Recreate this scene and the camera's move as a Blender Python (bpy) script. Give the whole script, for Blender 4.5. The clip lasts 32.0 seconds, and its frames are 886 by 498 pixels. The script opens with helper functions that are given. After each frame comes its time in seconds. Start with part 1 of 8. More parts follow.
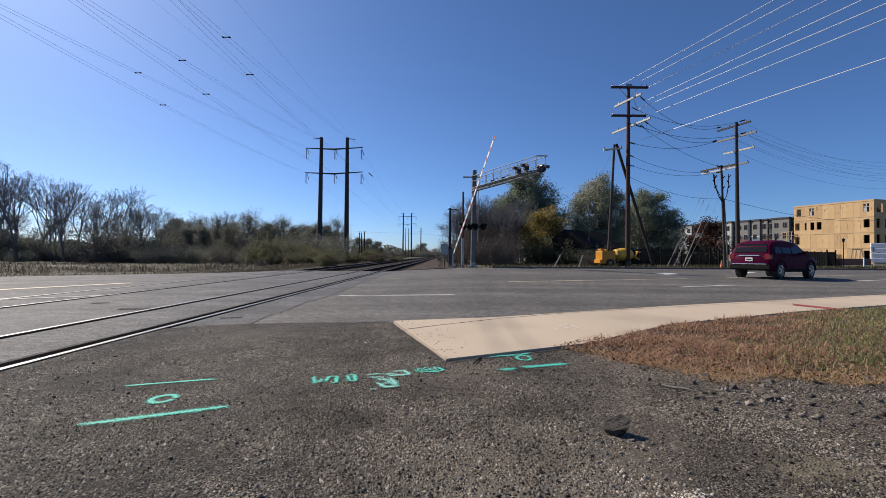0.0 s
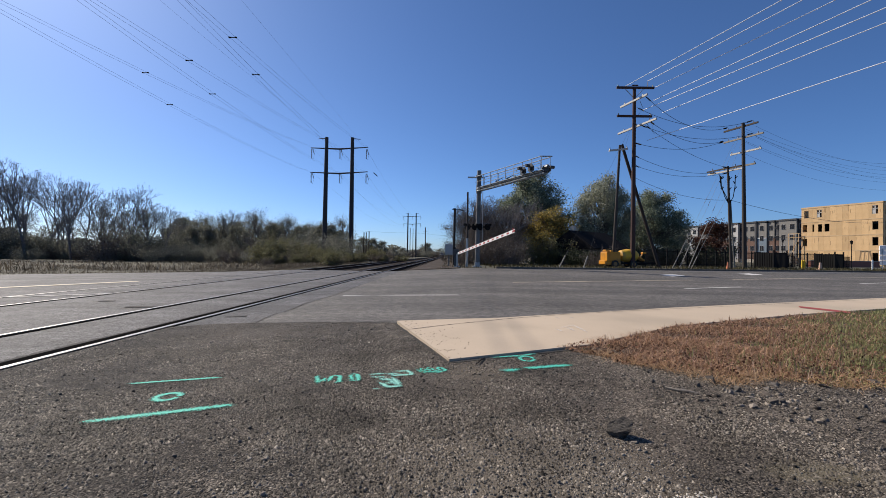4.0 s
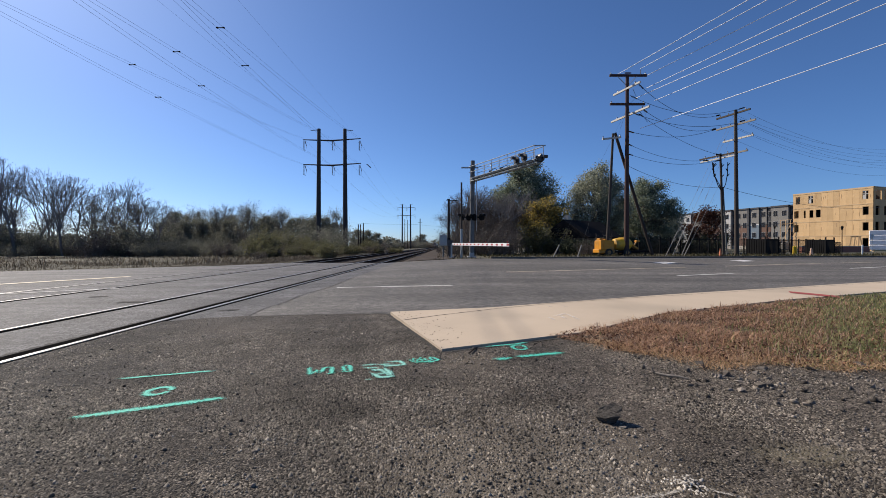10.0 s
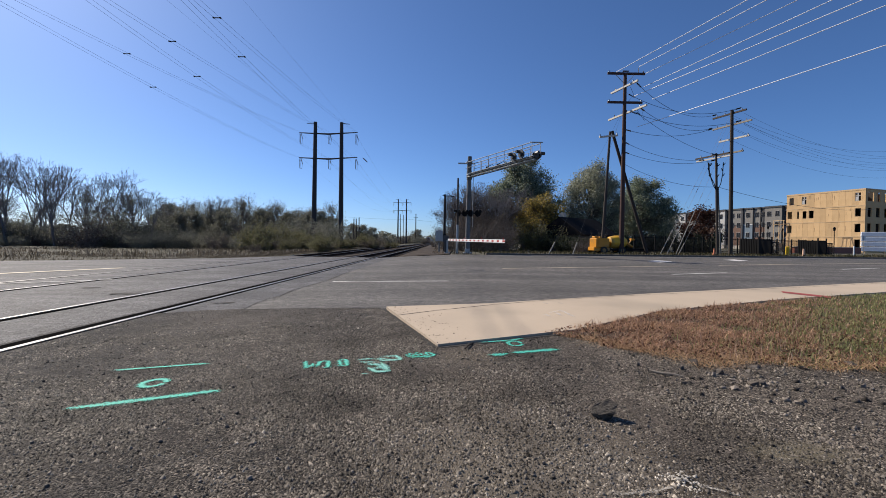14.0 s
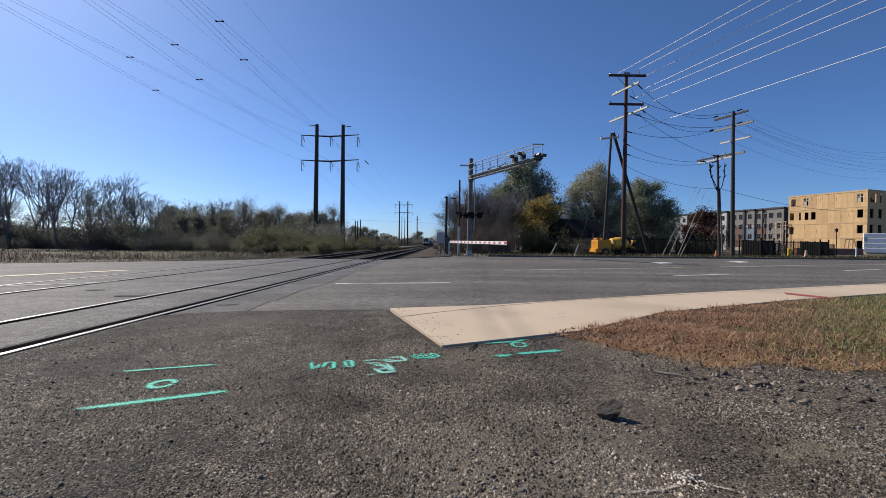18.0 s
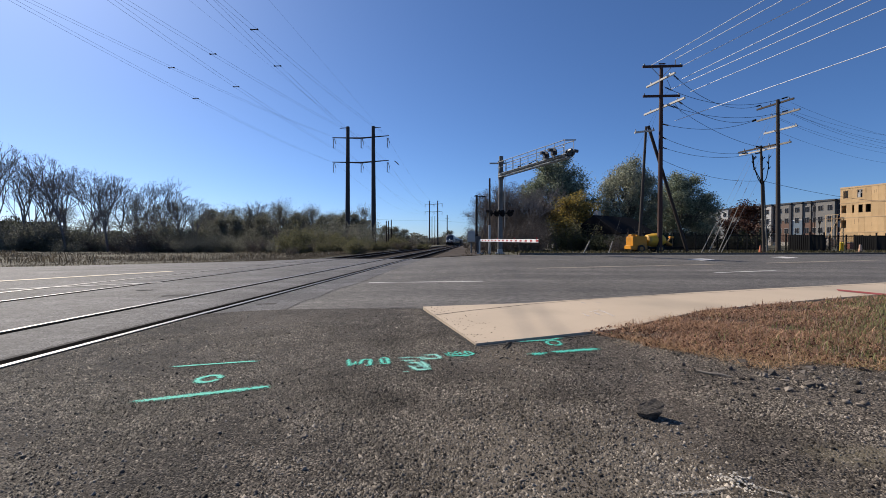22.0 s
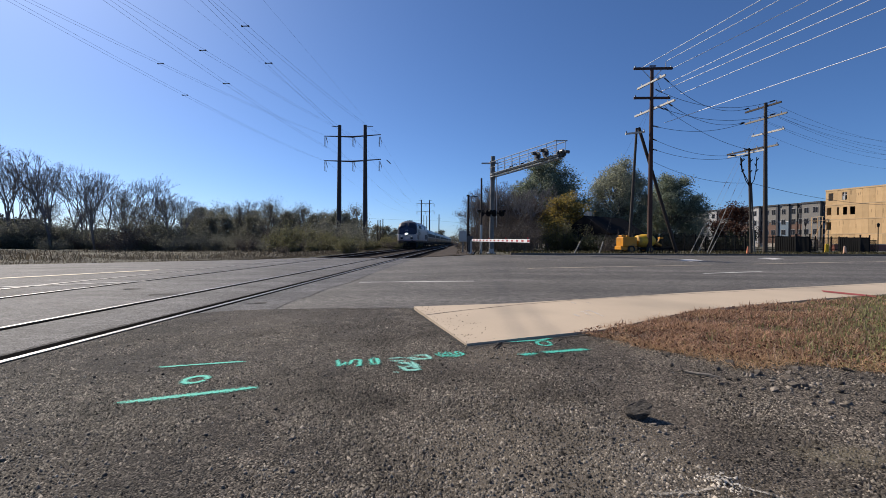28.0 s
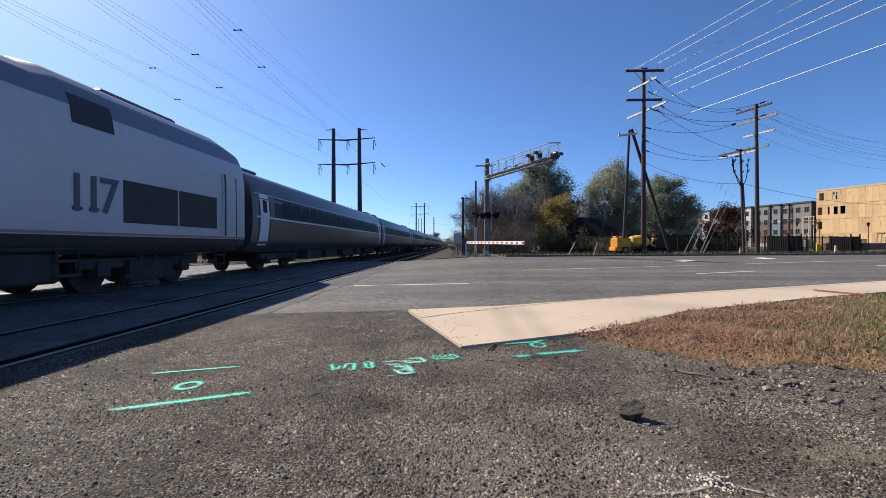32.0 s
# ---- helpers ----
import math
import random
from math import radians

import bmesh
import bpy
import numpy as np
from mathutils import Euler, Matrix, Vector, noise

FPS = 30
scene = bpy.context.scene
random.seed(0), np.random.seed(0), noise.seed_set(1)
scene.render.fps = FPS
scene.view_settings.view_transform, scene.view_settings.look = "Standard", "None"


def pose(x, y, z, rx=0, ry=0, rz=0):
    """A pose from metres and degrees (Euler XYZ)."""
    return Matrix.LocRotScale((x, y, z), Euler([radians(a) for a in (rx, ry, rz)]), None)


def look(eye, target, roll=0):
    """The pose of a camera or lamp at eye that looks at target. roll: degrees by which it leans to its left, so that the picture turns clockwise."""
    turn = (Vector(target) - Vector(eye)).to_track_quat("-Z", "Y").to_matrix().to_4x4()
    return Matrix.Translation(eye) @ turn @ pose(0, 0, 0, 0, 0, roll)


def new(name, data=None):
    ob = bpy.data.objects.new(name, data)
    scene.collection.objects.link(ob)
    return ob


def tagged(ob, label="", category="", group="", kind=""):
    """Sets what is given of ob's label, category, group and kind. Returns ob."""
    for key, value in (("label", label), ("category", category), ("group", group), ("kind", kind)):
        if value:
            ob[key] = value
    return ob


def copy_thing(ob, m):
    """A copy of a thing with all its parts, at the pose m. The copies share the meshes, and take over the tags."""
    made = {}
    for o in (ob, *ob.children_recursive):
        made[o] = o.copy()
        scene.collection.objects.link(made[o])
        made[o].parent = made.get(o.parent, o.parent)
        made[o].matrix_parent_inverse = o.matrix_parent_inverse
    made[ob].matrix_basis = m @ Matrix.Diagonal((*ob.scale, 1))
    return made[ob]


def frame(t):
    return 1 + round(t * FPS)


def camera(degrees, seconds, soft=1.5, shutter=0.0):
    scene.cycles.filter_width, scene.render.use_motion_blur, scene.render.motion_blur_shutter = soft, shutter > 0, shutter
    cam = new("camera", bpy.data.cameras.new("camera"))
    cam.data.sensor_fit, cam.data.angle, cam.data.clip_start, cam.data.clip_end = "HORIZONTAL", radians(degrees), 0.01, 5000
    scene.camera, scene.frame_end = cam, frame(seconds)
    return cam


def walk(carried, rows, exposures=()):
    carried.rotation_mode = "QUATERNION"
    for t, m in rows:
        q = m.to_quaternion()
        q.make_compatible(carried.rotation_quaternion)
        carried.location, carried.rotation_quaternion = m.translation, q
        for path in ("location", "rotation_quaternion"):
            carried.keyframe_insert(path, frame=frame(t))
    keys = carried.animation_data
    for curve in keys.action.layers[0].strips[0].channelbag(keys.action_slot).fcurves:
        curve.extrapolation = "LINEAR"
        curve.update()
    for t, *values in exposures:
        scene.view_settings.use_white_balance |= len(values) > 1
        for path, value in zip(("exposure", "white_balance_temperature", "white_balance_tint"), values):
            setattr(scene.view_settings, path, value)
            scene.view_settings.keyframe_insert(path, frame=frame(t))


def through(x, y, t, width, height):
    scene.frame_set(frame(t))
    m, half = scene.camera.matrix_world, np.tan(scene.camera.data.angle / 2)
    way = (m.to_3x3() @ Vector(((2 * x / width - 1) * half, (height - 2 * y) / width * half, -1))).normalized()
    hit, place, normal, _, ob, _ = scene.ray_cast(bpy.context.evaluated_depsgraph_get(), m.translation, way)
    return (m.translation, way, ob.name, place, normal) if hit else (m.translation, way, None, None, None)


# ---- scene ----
cam = camera(90.7, 32.0, soft=0.75)
PATH = [
    (0, (0.0, 0.028, 1.027), (-0.007, 2.028, 1.056), 0.6),
    (0.5, (0.009, 0.027, 1.029), (-0.016, 2.026, 1.059), 0.6),
    (1, (0.01, 0.029, 1.029), (-0.025, 2.028, 1.06), 0.7),
    (1.5, (0.007, 0.029, 1.03), (-0.03, 2.028, 1.06), 0.8),
    (2, (0.005, 0.028, 1.029), (-0.032, 2.027, 1.056), 0.8),
    (2.5, (0.002, 0.025, 1.029), (-0.034, 2.025, 1.055), 0.9),
    (3, (0.004, 0.02, 1.03), (-0.028, 2.019, 1.059), 0.9),
    (3.5, (0.005, 0.022, 1.031), (-0.024, 2.022, 1.062), 1.0),
    (5.5, (0.019, 0.031, 1.024), (0.006, 2.031, 1.034), 0.2),
    (6, (0.02, 0.029, 1.025), (0.014, 2.029, 1.027), 0.2),
    (6.5, (0.024, 0.03, 1.025), (0.019, 2.03, 1.019), -0.0),
    (7, (0.024, 0.027, 1.026), (0.021, 2.027, 1.019), -0.0),
    (7.5, (0.027, 0.029, 1.026), (0.023, 2.029, 1.016), 0.0),
    (8, (0.029, 0.027, 1.028), (0.026, 2.027, 1.016), 0.1),
    (8.5, (0.04, 0.025, 1.026), (0.033, 2.025, 1.015), -0.1),
    (9, (0.044, 0.027, 1.026), (0.037, 2.026, 1.016), -0.4),
    (9.5, (0.049, 0.031, 1.022), (0.042, 2.031, 1.012), -0.3),
    (10, (0.043, 0.034, 1.023), (0.039, 2.034, 1.011), 0.1),
    (10.5, (0.041, 0.033, 1.022), (0.043, 2.033, 1.006), 0.4),
    (11, (0.04, 0.028, 1.024), (0.047, 2.028, 1.01), 0.5),
    (11.5, (0.037, 0.029, 1.024), (0.05, 2.029, 1.012), 0.7),
    (12, (0.032, 0.034, 1.021), (0.048, 2.034, 1.006), 0.9),
    (12.5, (0.027, 0.038, 1.019), (0.044, 2.038, 0.998), 1.1),
    (13, (0.024, 0.039, 1.023), (0.043, 2.039, 0.998), 1.2),
    (13.5, (0.024, 0.037, 1.02), (0.044, 2.037, 0.992), 1.0),
    (14, (0.025, 0.034, 1.022), (0.042, 2.034, 0.99), 0.9),
    (14.5, (0.023, 0.031, 1.021), (0.039, 2.031, 0.988), 0.7),
    (16.5, (0.029, 0.023, 1.022), (0.044, 2.023, 0.99), 0.4),
    (17, (0.016, 0.019, 1.022), (0.032, 2.019, 0.995), 0.5),
    (17.5, (-0.001, 0.017, 1.019), (0.011, 2.017, 0.995), 0.7),
    (18, (-0.003, 0.009, 1.019), (0.008, 2.009, 0.996), 0.8),
    (18.5, (-0.003, -0.003, 1.022), (0.008, 1.997, 1.001), 0.8),
    (19, (-0.01, -0.011, 1.022), (0.001, 1.989, 1.003), 0.7),
    (19.5, (-0.017, -0.008, 1.021), (-0.003, 1.992, 1.003), 0.7),
    (20, (-0.021, -0.002, 1.017), (-0.014, 1.998, 0.999), 0.7),
    (20.5, (-0.025, -0.013, 1.02), (-0.039, 1.987, 1.005), 0.5),
    (21, (-0.011, -0.018, 1.021), (-0.062, 1.982, 1.006), 0.4),
    (21.5, (-0.015, -0.015, 1.018), (-0.108, 1.983, 0.998), 0.2),
    (22, (-0.027, -0.004, 1.013), (-0.154, 1.991, 0.984), 0.1),
    (22.5, (-0.021, 0.003, 1.014), (-0.173, 1.997, 0.976), -0.0),
    (23, (-0.019, 0.008, 1.017), (-0.174, 2.002, 0.976), -0.1),
    (23.5, (-0.018, 0.0, 1.017), (-0.171, 1.994, 0.979), -0.0),
    (24, (-0.019, -0.003, 1.017), (-0.163, 1.992, 0.982), 0.0),
    (24.5, (-0.02, 0.003, 1.016), (-0.157, 1.999, 0.983), 0.2),
    (25, (-0.021, 0.006, 1.015), (-0.152, 2.002, 0.981), 0.3),
    (25.5, (-0.018, 0.007, 1.016), (-0.141, 2.003, 0.98), 0.3),
    (27.5, (-0.02, 0.005, 1.017), (-0.112, 2.003, 0.983), 0.4),
    (28, (-0.02, 0.005, 1.018), (-0.109, 2.002, 0.987), 0.4),
    (28.5, (-0.015, 0.006, 1.017), (-0.099, 2.004, 0.988), 0.5),
    (29, (-0.015, 0.003, 1.019), (-0.092, 2.001, 0.991), 0.5),
    (29.5, (-0.016, 0.007, 1.018), (-0.082, 2.005, 0.991), 0.4),
    (30, (-0.014, 0.007, 1.016), (-0.078, 2.006, 0.988), 0.0),
    (30.5, (-0.013, 0.006, 1.016), (-0.077, 2.004, 0.99), -0.1),
    (31, (-0.013, -0.001, 1.018), (-0.076, 1.998, 0.993), -0.1),
    (31.5, (-0.01, 0.003, 1.018), (-0.074, 2.002, 0.994), -0.1),
    (32, (-0.006, 0.003, 1.019), (-0.073, 2.002, 1.0), -0.1),
]
walk(cam, [(t, look(e, g, r)) for t, e, g, r in PATH], [(0, 0.1, 6430, 10), (30.7, 0.1, 6430, 10), (31.3, 0.3, 6430, 10), (32, 0.5, 6430, 10)])

# ---- light ----
SUN_AZ, SUN_EL = 52.0, 37.0          # degrees left of the track's heading, and above the horizon
world = bpy.data.worlds.new("sky")
scene.world = world
world.use_nodes = True
wn = world.node_tree
sky = wn.nodes.new("ShaderNodeTexSky")
sky.sky_type = "NISHITA"
sky.sun_disc = False
sky.sun_elevation = radians(SUN_EL)
sky.sun_rotation = radians(-SUN_AZ)
sky.altitude = 2500
sky.air_density, sky.dust_density, sky.ozone_density = 1.0, 4.0, 10.0
wn.links.new(sky.outputs[0], wn.nodes["Background"].inputs[0])
wn.nodes["Background"].inputs[1].default_value = 0.11
sun = new("sun", bpy.data.lights.new("sun", "SUN"))
sun.data.energy, sun.data.angle, sun.data.color = 5.6, radians(0.53), (1.0, 0.9, 0.77)
sun_way = Vector((-math.sin(radians(SUN_AZ)) * math.cos(radians(SUN_EL)), math.cos(radians(SUN_AZ)) * math.cos(radians(SUN_EL)), math.sin(radians(SUN_EL))))
sun.matrix_world = look(sun_way * 60, (0, 0, 0))
scene.view_settings.exposure = 0.0


# ---- tools ----
class Shape:
    """Collects vertices and faces of one mesh."""

    def __init__(self):
        self.v, self.f = [], []

    def add(self, verts, faces):
        n = len(self.v)
        self.v += [tuple(p) for p in verts]
        self.f += [tuple(n + i for i in f) for f in faces]
        return self

    def box(self, c, s, m=None, b=0.0):
        x, y, z = s[0] / 2, s[1] / 2, s[2] / 2
        if b:
            pts = []
            for zz, k in ((-z, b), (-z + b, 0), (z - b, 0), (z, b)):
                xx, yy = x - k, y - k
                pts += [(-xx, -yy, zz), (xx, -yy, zz), (xx, yy, zz), (-xx, yy, zz)]
            fs = [(3, 2, 1, 0), (12, 13, 14, 15)]
            for r in range(3):
                for i in range(4):
                    j = (i + 1) % 4
                    fs.append((4 * r + i, 4 * r + j, 4 * r + 4 + j, 4 * r + 4 + i))
        else:
            pts = [(-x, -y, -z), (x, -y, -z), (x, y, -z), (-x, y, -z), (-x, -y, z), (x, -y, z), (x, y, z), (-x, y, z)]
            fs = [(3, 2, 1, 0), (4, 5, 6, 7), (0, 1, 5, 4), (1, 2, 6, 5), (2, 3, 7, 6), (3, 0, 4, 7)]
        pts = [Vector(p) for p in pts]
        if m is not None:
            pts = [m @ p for p in pts]
        return self.add([p + Vector(c) for p in pts], fs)

    def rod(self, a, b, r0, r1=None, n=8, caps=True):
        a, b = Vector(a), Vector(b)
        r1 = r0 if r1 is None else r1
        d = (b - a).normalized()
        u = d.orthogonal().normalized()
        w = d.cross(u)
        pts = []
        for p, r in ((a, r0), (b, r1)):
            pts += [p + (u * math.cos(k * math.tau / n) + w * math.sin(k * math.tau / n)) * r for k in range(n)]
        fs = [(k, (k + 1) % n, n + (k + 1) % n, n + k) for k in range(n)]
        if caps:
            fs += [tuple(range(n - 1, -1, -1)), tuple(range(n, 2 * n))]
        return self.add(pts, fs)

    def tube(self, pts, r, n=6):
        pts = [Vector(p) for p in pts]
        rs = r if isinstance(r, (list, tuple)) else [r] * len(pts)
        vs = []
        for i, p in enumerate(pts):
            d = (pts[min(i + 1, len(pts) - 1)] - pts[max(i - 1, 0)]).normalized()
            ref = Vector((0, 0, 1)) if abs(d.z) < 0.9 else Vector((1, 0, 0))
            u = d.cross(ref).normalized()
            w = u.cross(d)
            vs += [p + (u * math.cos(k * math.tau / n) + w * math.sin(k * math.tau / n)) * rs[i] for k in range(n)]
        fs = []
        for i in range(len(pts) - 1):
            for k in range(n):
                j = (k + 1) % n
                fs.append((i * n + k, i * n + j, i * n + n + j, i * n + n + k))
        fs += [tuple(range(n - 1, -1, -1)), tuple(range(len(vs) - n, len(vs)))]
        return self.add(vs, fs)

    def prism(self, prof, a, b, axis="y"):
        """The closed outline prof, pushed from a to b along an axis."""
        n = len(prof)
        def at(p, q):
            return (p[0], q, p[1]) if axis == "y" else (q, p[0], p[1]) if axis == "x" else (p[0], p[1], q)
        pts = [at(p, a) for p in prof] + [at(p, b) for p in prof]
        fs = [(k, (k + 1) % n, n + (k + 1) % n, n + k) for k in range(n)]
        fs += [tuple(range(n - 1, -1, -1)), tuple(range(n, 2 * n))]
        return self.add(pts, fs)

    def loft(self, rings, closed=True, caps=True):
        n, vs, fs = len(rings[0]), [], []
        for r in rings:
            vs += r
        for i in range(len(rings) - 1):
            for k in range(n if closed else n - 1):
                j = (k + 1) % n
                fs.append((i * n + k, i * n + j, i * n + n + j, i * n + n + k))
        if caps and closed:
            fs += [tuple(range(n - 1, -1, -1)), tuple(range(len(vs) - n, len(vs)))]
        return self.add(vs, fs)

    def ball(self, c, r, n=8, m=6, squash=(1, 1, 1)):
        rings = []
        for i in range(1, m):
            a = math.pi * i / m
            rings.append([(c[0] + r * squash[0] * math.sin(a) * math.cos(k * math.tau / n), c[1] + r * squash[1] * math.sin(a) * math.sin(k * math.tau / n), c[2] - r * squash[2] * math.cos(a)) for k in range(n)])
        return self.loft(rings)

    def mesh(self, name, smooth=False):
        me = bpy.data.meshes.new(name)
        me.from_pydata(self.v, [], self.f)
        bm = bmesh.new()
        bm.from_mesh(me)
        bmesh.ops.recalc_face_normals(bm, faces=bm.faces)
        bm.to_mesh(me)
        bm.free()
        if smooth:
            me.polygons.foreach_set("use_smooth", [True] * len(me.polygons))
            me.set_sharp_from_angle(angle=radians(40))
        return me


def part(name, shape, material, parent=None, label="", smooth=False, m=None):
    """One mesh object under a thing or a part, or at top level."""
    me = shape if isinstance(shape, bpy.types.Mesh) else shape.mesh(name, smooth)
    if not me.materials:
        me.materials.append(material)
    ob = new(name, me)
    if parent is not None:
        ob.parent = parent
    if m is not None:
        ob.matrix_basis = m
    if label:
        ob["label"] = label
    return ob


def thing(name, m, label, category, group="", kind=""):
    ob = new(name)
    ob.empty_display_size = 0.2
    ob.matrix_basis = m
    return tagged(ob, label, category, group, kind)


def raw(name, verts, faces, material, smooth=False):
    """A mesh from numpy arrays: verts n x 3, faces m x k."""
    me = bpy.data.meshes.new(name)
    verts, faces = np.asarray(verts, np.float32), np.asarray(faces, np.int32)
    k = faces.shape[1]
    me.vertices.add(len(verts))
    me.vertices.foreach_set("co", verts.ravel())
    me.loops.add(faces.size)
    me.loops.foreach_set("vertex_index", faces.ravel())
    me.polygons.add(len(faces))
    me.polygons.foreach_set("loop_start", np.arange(0, faces.size, k, dtype=np.int32))
    me.polygons.foreach_set("loop_total", np.full(len(faces), k, np.int32))
    if smooth:
        me.polygons.foreach_set("use_smooth", [True] * len(faces))
    me.update()
    me.materials.append(material)
    return me


def step(a, b, x):
    t = min(max((x - a) / (b - a), 0.0), 1.0)
    return t * t * (3 - 2 * t)


def ground_z(x, y):
    """Height of the ground: level along the rails, rising gently towards the road beside them."""
    wide = 3.1 + 0.35 * max(0.0, min(y, 11.0) - 7.0)
    f = min(max((x + 3.6) / wide, 0.0), 1.0)
    k = min(max((y - 6.0) / 3.0, 0.0), 1.0)
    rise = (f * f * (3 - 2 * f) * (1 - k) + f * k) * 0.013 * min(max(y, 0.0), 20.0)
    return rise - 0.35 * step(-13, -22, x) * step(24, 34, y + 0.5 * x + 12)


def sheet(name, outline, lift, material, cell=1.0, thick=0.0):
    """A flat-lying patch with that outline, draped on the ground."""
    bm = bmesh.new()
    bm.faces.new([bm.verts.new((x, y, 0)) for x, y in outline])
    ys = [p[1] for p in outline]
    cuts = [((x, 0, 0), (1, 0, 0)) for x in (-22, -18, -15, -13, -3.6, -3.1, -2.6, -2.1, -1.6, -1.1, -0.5, 0.0, 0.4, 0.9)] + [((0, y, 0), (0, 1, 0)) for y in (0, 20)]
    if cell:
        n = int((max(ys) - min(ys)) / cell)
        cuts += [((0, min(ys) + (i + 1) * cell, 0), (0, 1, 0)) for i in range(min(n, 60))]
    for co, no in cuts:
        bmesh.ops.bisect_plane(bm, geom=bm.verts[:] + bm.edges[:] + bm.faces[:], plane_co=co, plane_no=no)
    for v in bm.verts:
        v.co.z = ground_z(v.co.x, v.co.y) + lift
    bmesh.ops.recalc_face_normals(bm, faces=bm.faces)
    if sum(f.normal.z for f in bm.faces) < 0:
        bmesh.ops.reverse_faces(bm, faces=bm.faces)
    if thick:
        ext = bmesh.ops.extrude_face_region(bm, geom=bm.faces[:])
        low = [g for g in ext["geom"] if isinstance(g, bmesh.types.BMVert)]
        for v in low:
            v.co.z += 0.0
        tops = set(low)
        for v in bm.verts:
            if v not in tops:
                v.co.z -= thick
        bmesh.ops.recalc_face_normals(bm, faces=bm.faces)
    me = bpy.data.meshes.new(name)
    bm.to_mesh(me)
    bm.free()
    me.materials.append(material)
    return me


# ---- materials ----
def paint(name, a, b=None, rough=0.6, metal=0.0, grain=30.0, blotch=2.0, bump=0.1, depth=0.004, spread=1.0, coat=0.0, per=0.0, spec=0.35, dirt=None, stretch=(1, 1, 1)):
    """A surface between the colours a and b: blotches and grain at two scales, with relief. per: tone change from object to object."""
    mt = bpy.data.materials.new(name)
    mt.use_nodes = True
    t = mt.node_tree
    n, l = t.nodes, t.links
    bs = n["Principled BSDF"]
    b = b or tuple(c * 0.8 for c in a)
    co = n.new("ShaderNodeTexCoord")
    mp = n.new("ShaderNodeMapping")
    mp.inputs["Scale"].default_value = stretch
    l.new(co.outputs["Object"], mp.inputs["Vector"])
    big, fine = n.new("ShaderNodeTexNoise"), n.new("ShaderNodeTexNoise")
    big.inputs["Scale"].default_value, big.inputs["Detail"].default_value = blotch, 5
    fine.inputs["Scale"].default_value, fine.inputs["Detail"].default_value = grain, 4
    l.new(mp.outputs[0], big.inputs["Vector"])
    l.new(mp.outputs[0], fine.inputs["Vector"])
    mix = n.new("ShaderNodeMath")
    mix.operation = "ADD"
    l.new(big.outputs[0], mix.inputs[0])
    l.new(fine.outputs[0], mix.inputs[1])
    rg = n.new("ShaderNodeMapRange")
    rg.inputs[1].default_value, rg.inputs[2].default_value = 1 - 0.35 * spread, 1 + 0.35 * spread
    l.new(mix.outputs[0], rg.inputs[0])
    cm = n.new("ShaderNodeMix")
    cm.data_type = "RGBA"
    cm.inputs[6].default_value, cm.inputs[7].default_value = (*a, 1), (*b, 1)
    l.new(rg.outputs[0], cm.inputs[0])
    colour = cm.outputs[2]
    if dirt:
        dn, dr, dm = n.new("ShaderNodeTexNoise"), n.new("ShaderNodeMapRange"), n.new("ShaderNodeMix")
        dn.inputs["Scale"].default_value, dn.inputs["Detail"].default_value = blotch * 0.4, 8
        l.new(co.outputs["Object"], dn.inputs["Vector"])
        dr.inputs[1].default_value, dr.inputs[2].default_value = 0.5, 0.68
        l.new(dn.outputs[0], dr.inputs[0])
        dm.data_type = "RGBA"
        l.new(dr.outputs[0], dm.inputs[0])
        l.new(colour, dm.inputs[6])
        dm.inputs[7].default_value = (*dirt, 1)
        colour = dm.outputs[2]
    if per:
        oi, hs, pr = n.new("ShaderNodeObjectInfo"), n.new("ShaderNodeHueSaturation"), n.new("ShaderNodeMapRange")
        pr.inputs[3].default_value, pr.inputs[4].default_value = 1 - per, 1 + per
        l.new(oi.outputs["Random"], pr.inputs[0])
        l.new(pr.outputs[0], hs.inputs["Value"])
        l.new(colour, hs.inputs["Color"])
        colour = hs.outputs[0]
    l.new(colour, bs.inputs["Base Color"])
    bs.inputs["Roughness"].default_value, bs.inputs["Metallic"].default_value = rough, metal
    bs.inputs["Coat Weight"].default_value = coat
    bs.inputs["Specular IOR Level"].default_value = spec
    if bump:
        bp = n.new("ShaderNodeBump")
        bp.inputs["Strength"].default_value, bp.inputs["Distance"].default_value = bump, depth
        l.new(fine.outputs[0], bp.inputs["Height"])
        l.new(bp.outputs[0], bs.inputs["Normal"])
    return mt


def glow(name, colour, strength):
    mt = bpy.data.materials.new(name)
    mt.use_nodes = True
    bs = mt.node_tree.nodes["Principled BSDF"]
    bs.inputs["Base Color"].default_value = (*colour, 1)
    bs.inputs["Emission Color"].default_value = (*colour, 1)
    bs.inputs["Emission Strength"].default_value = strength
    return mt


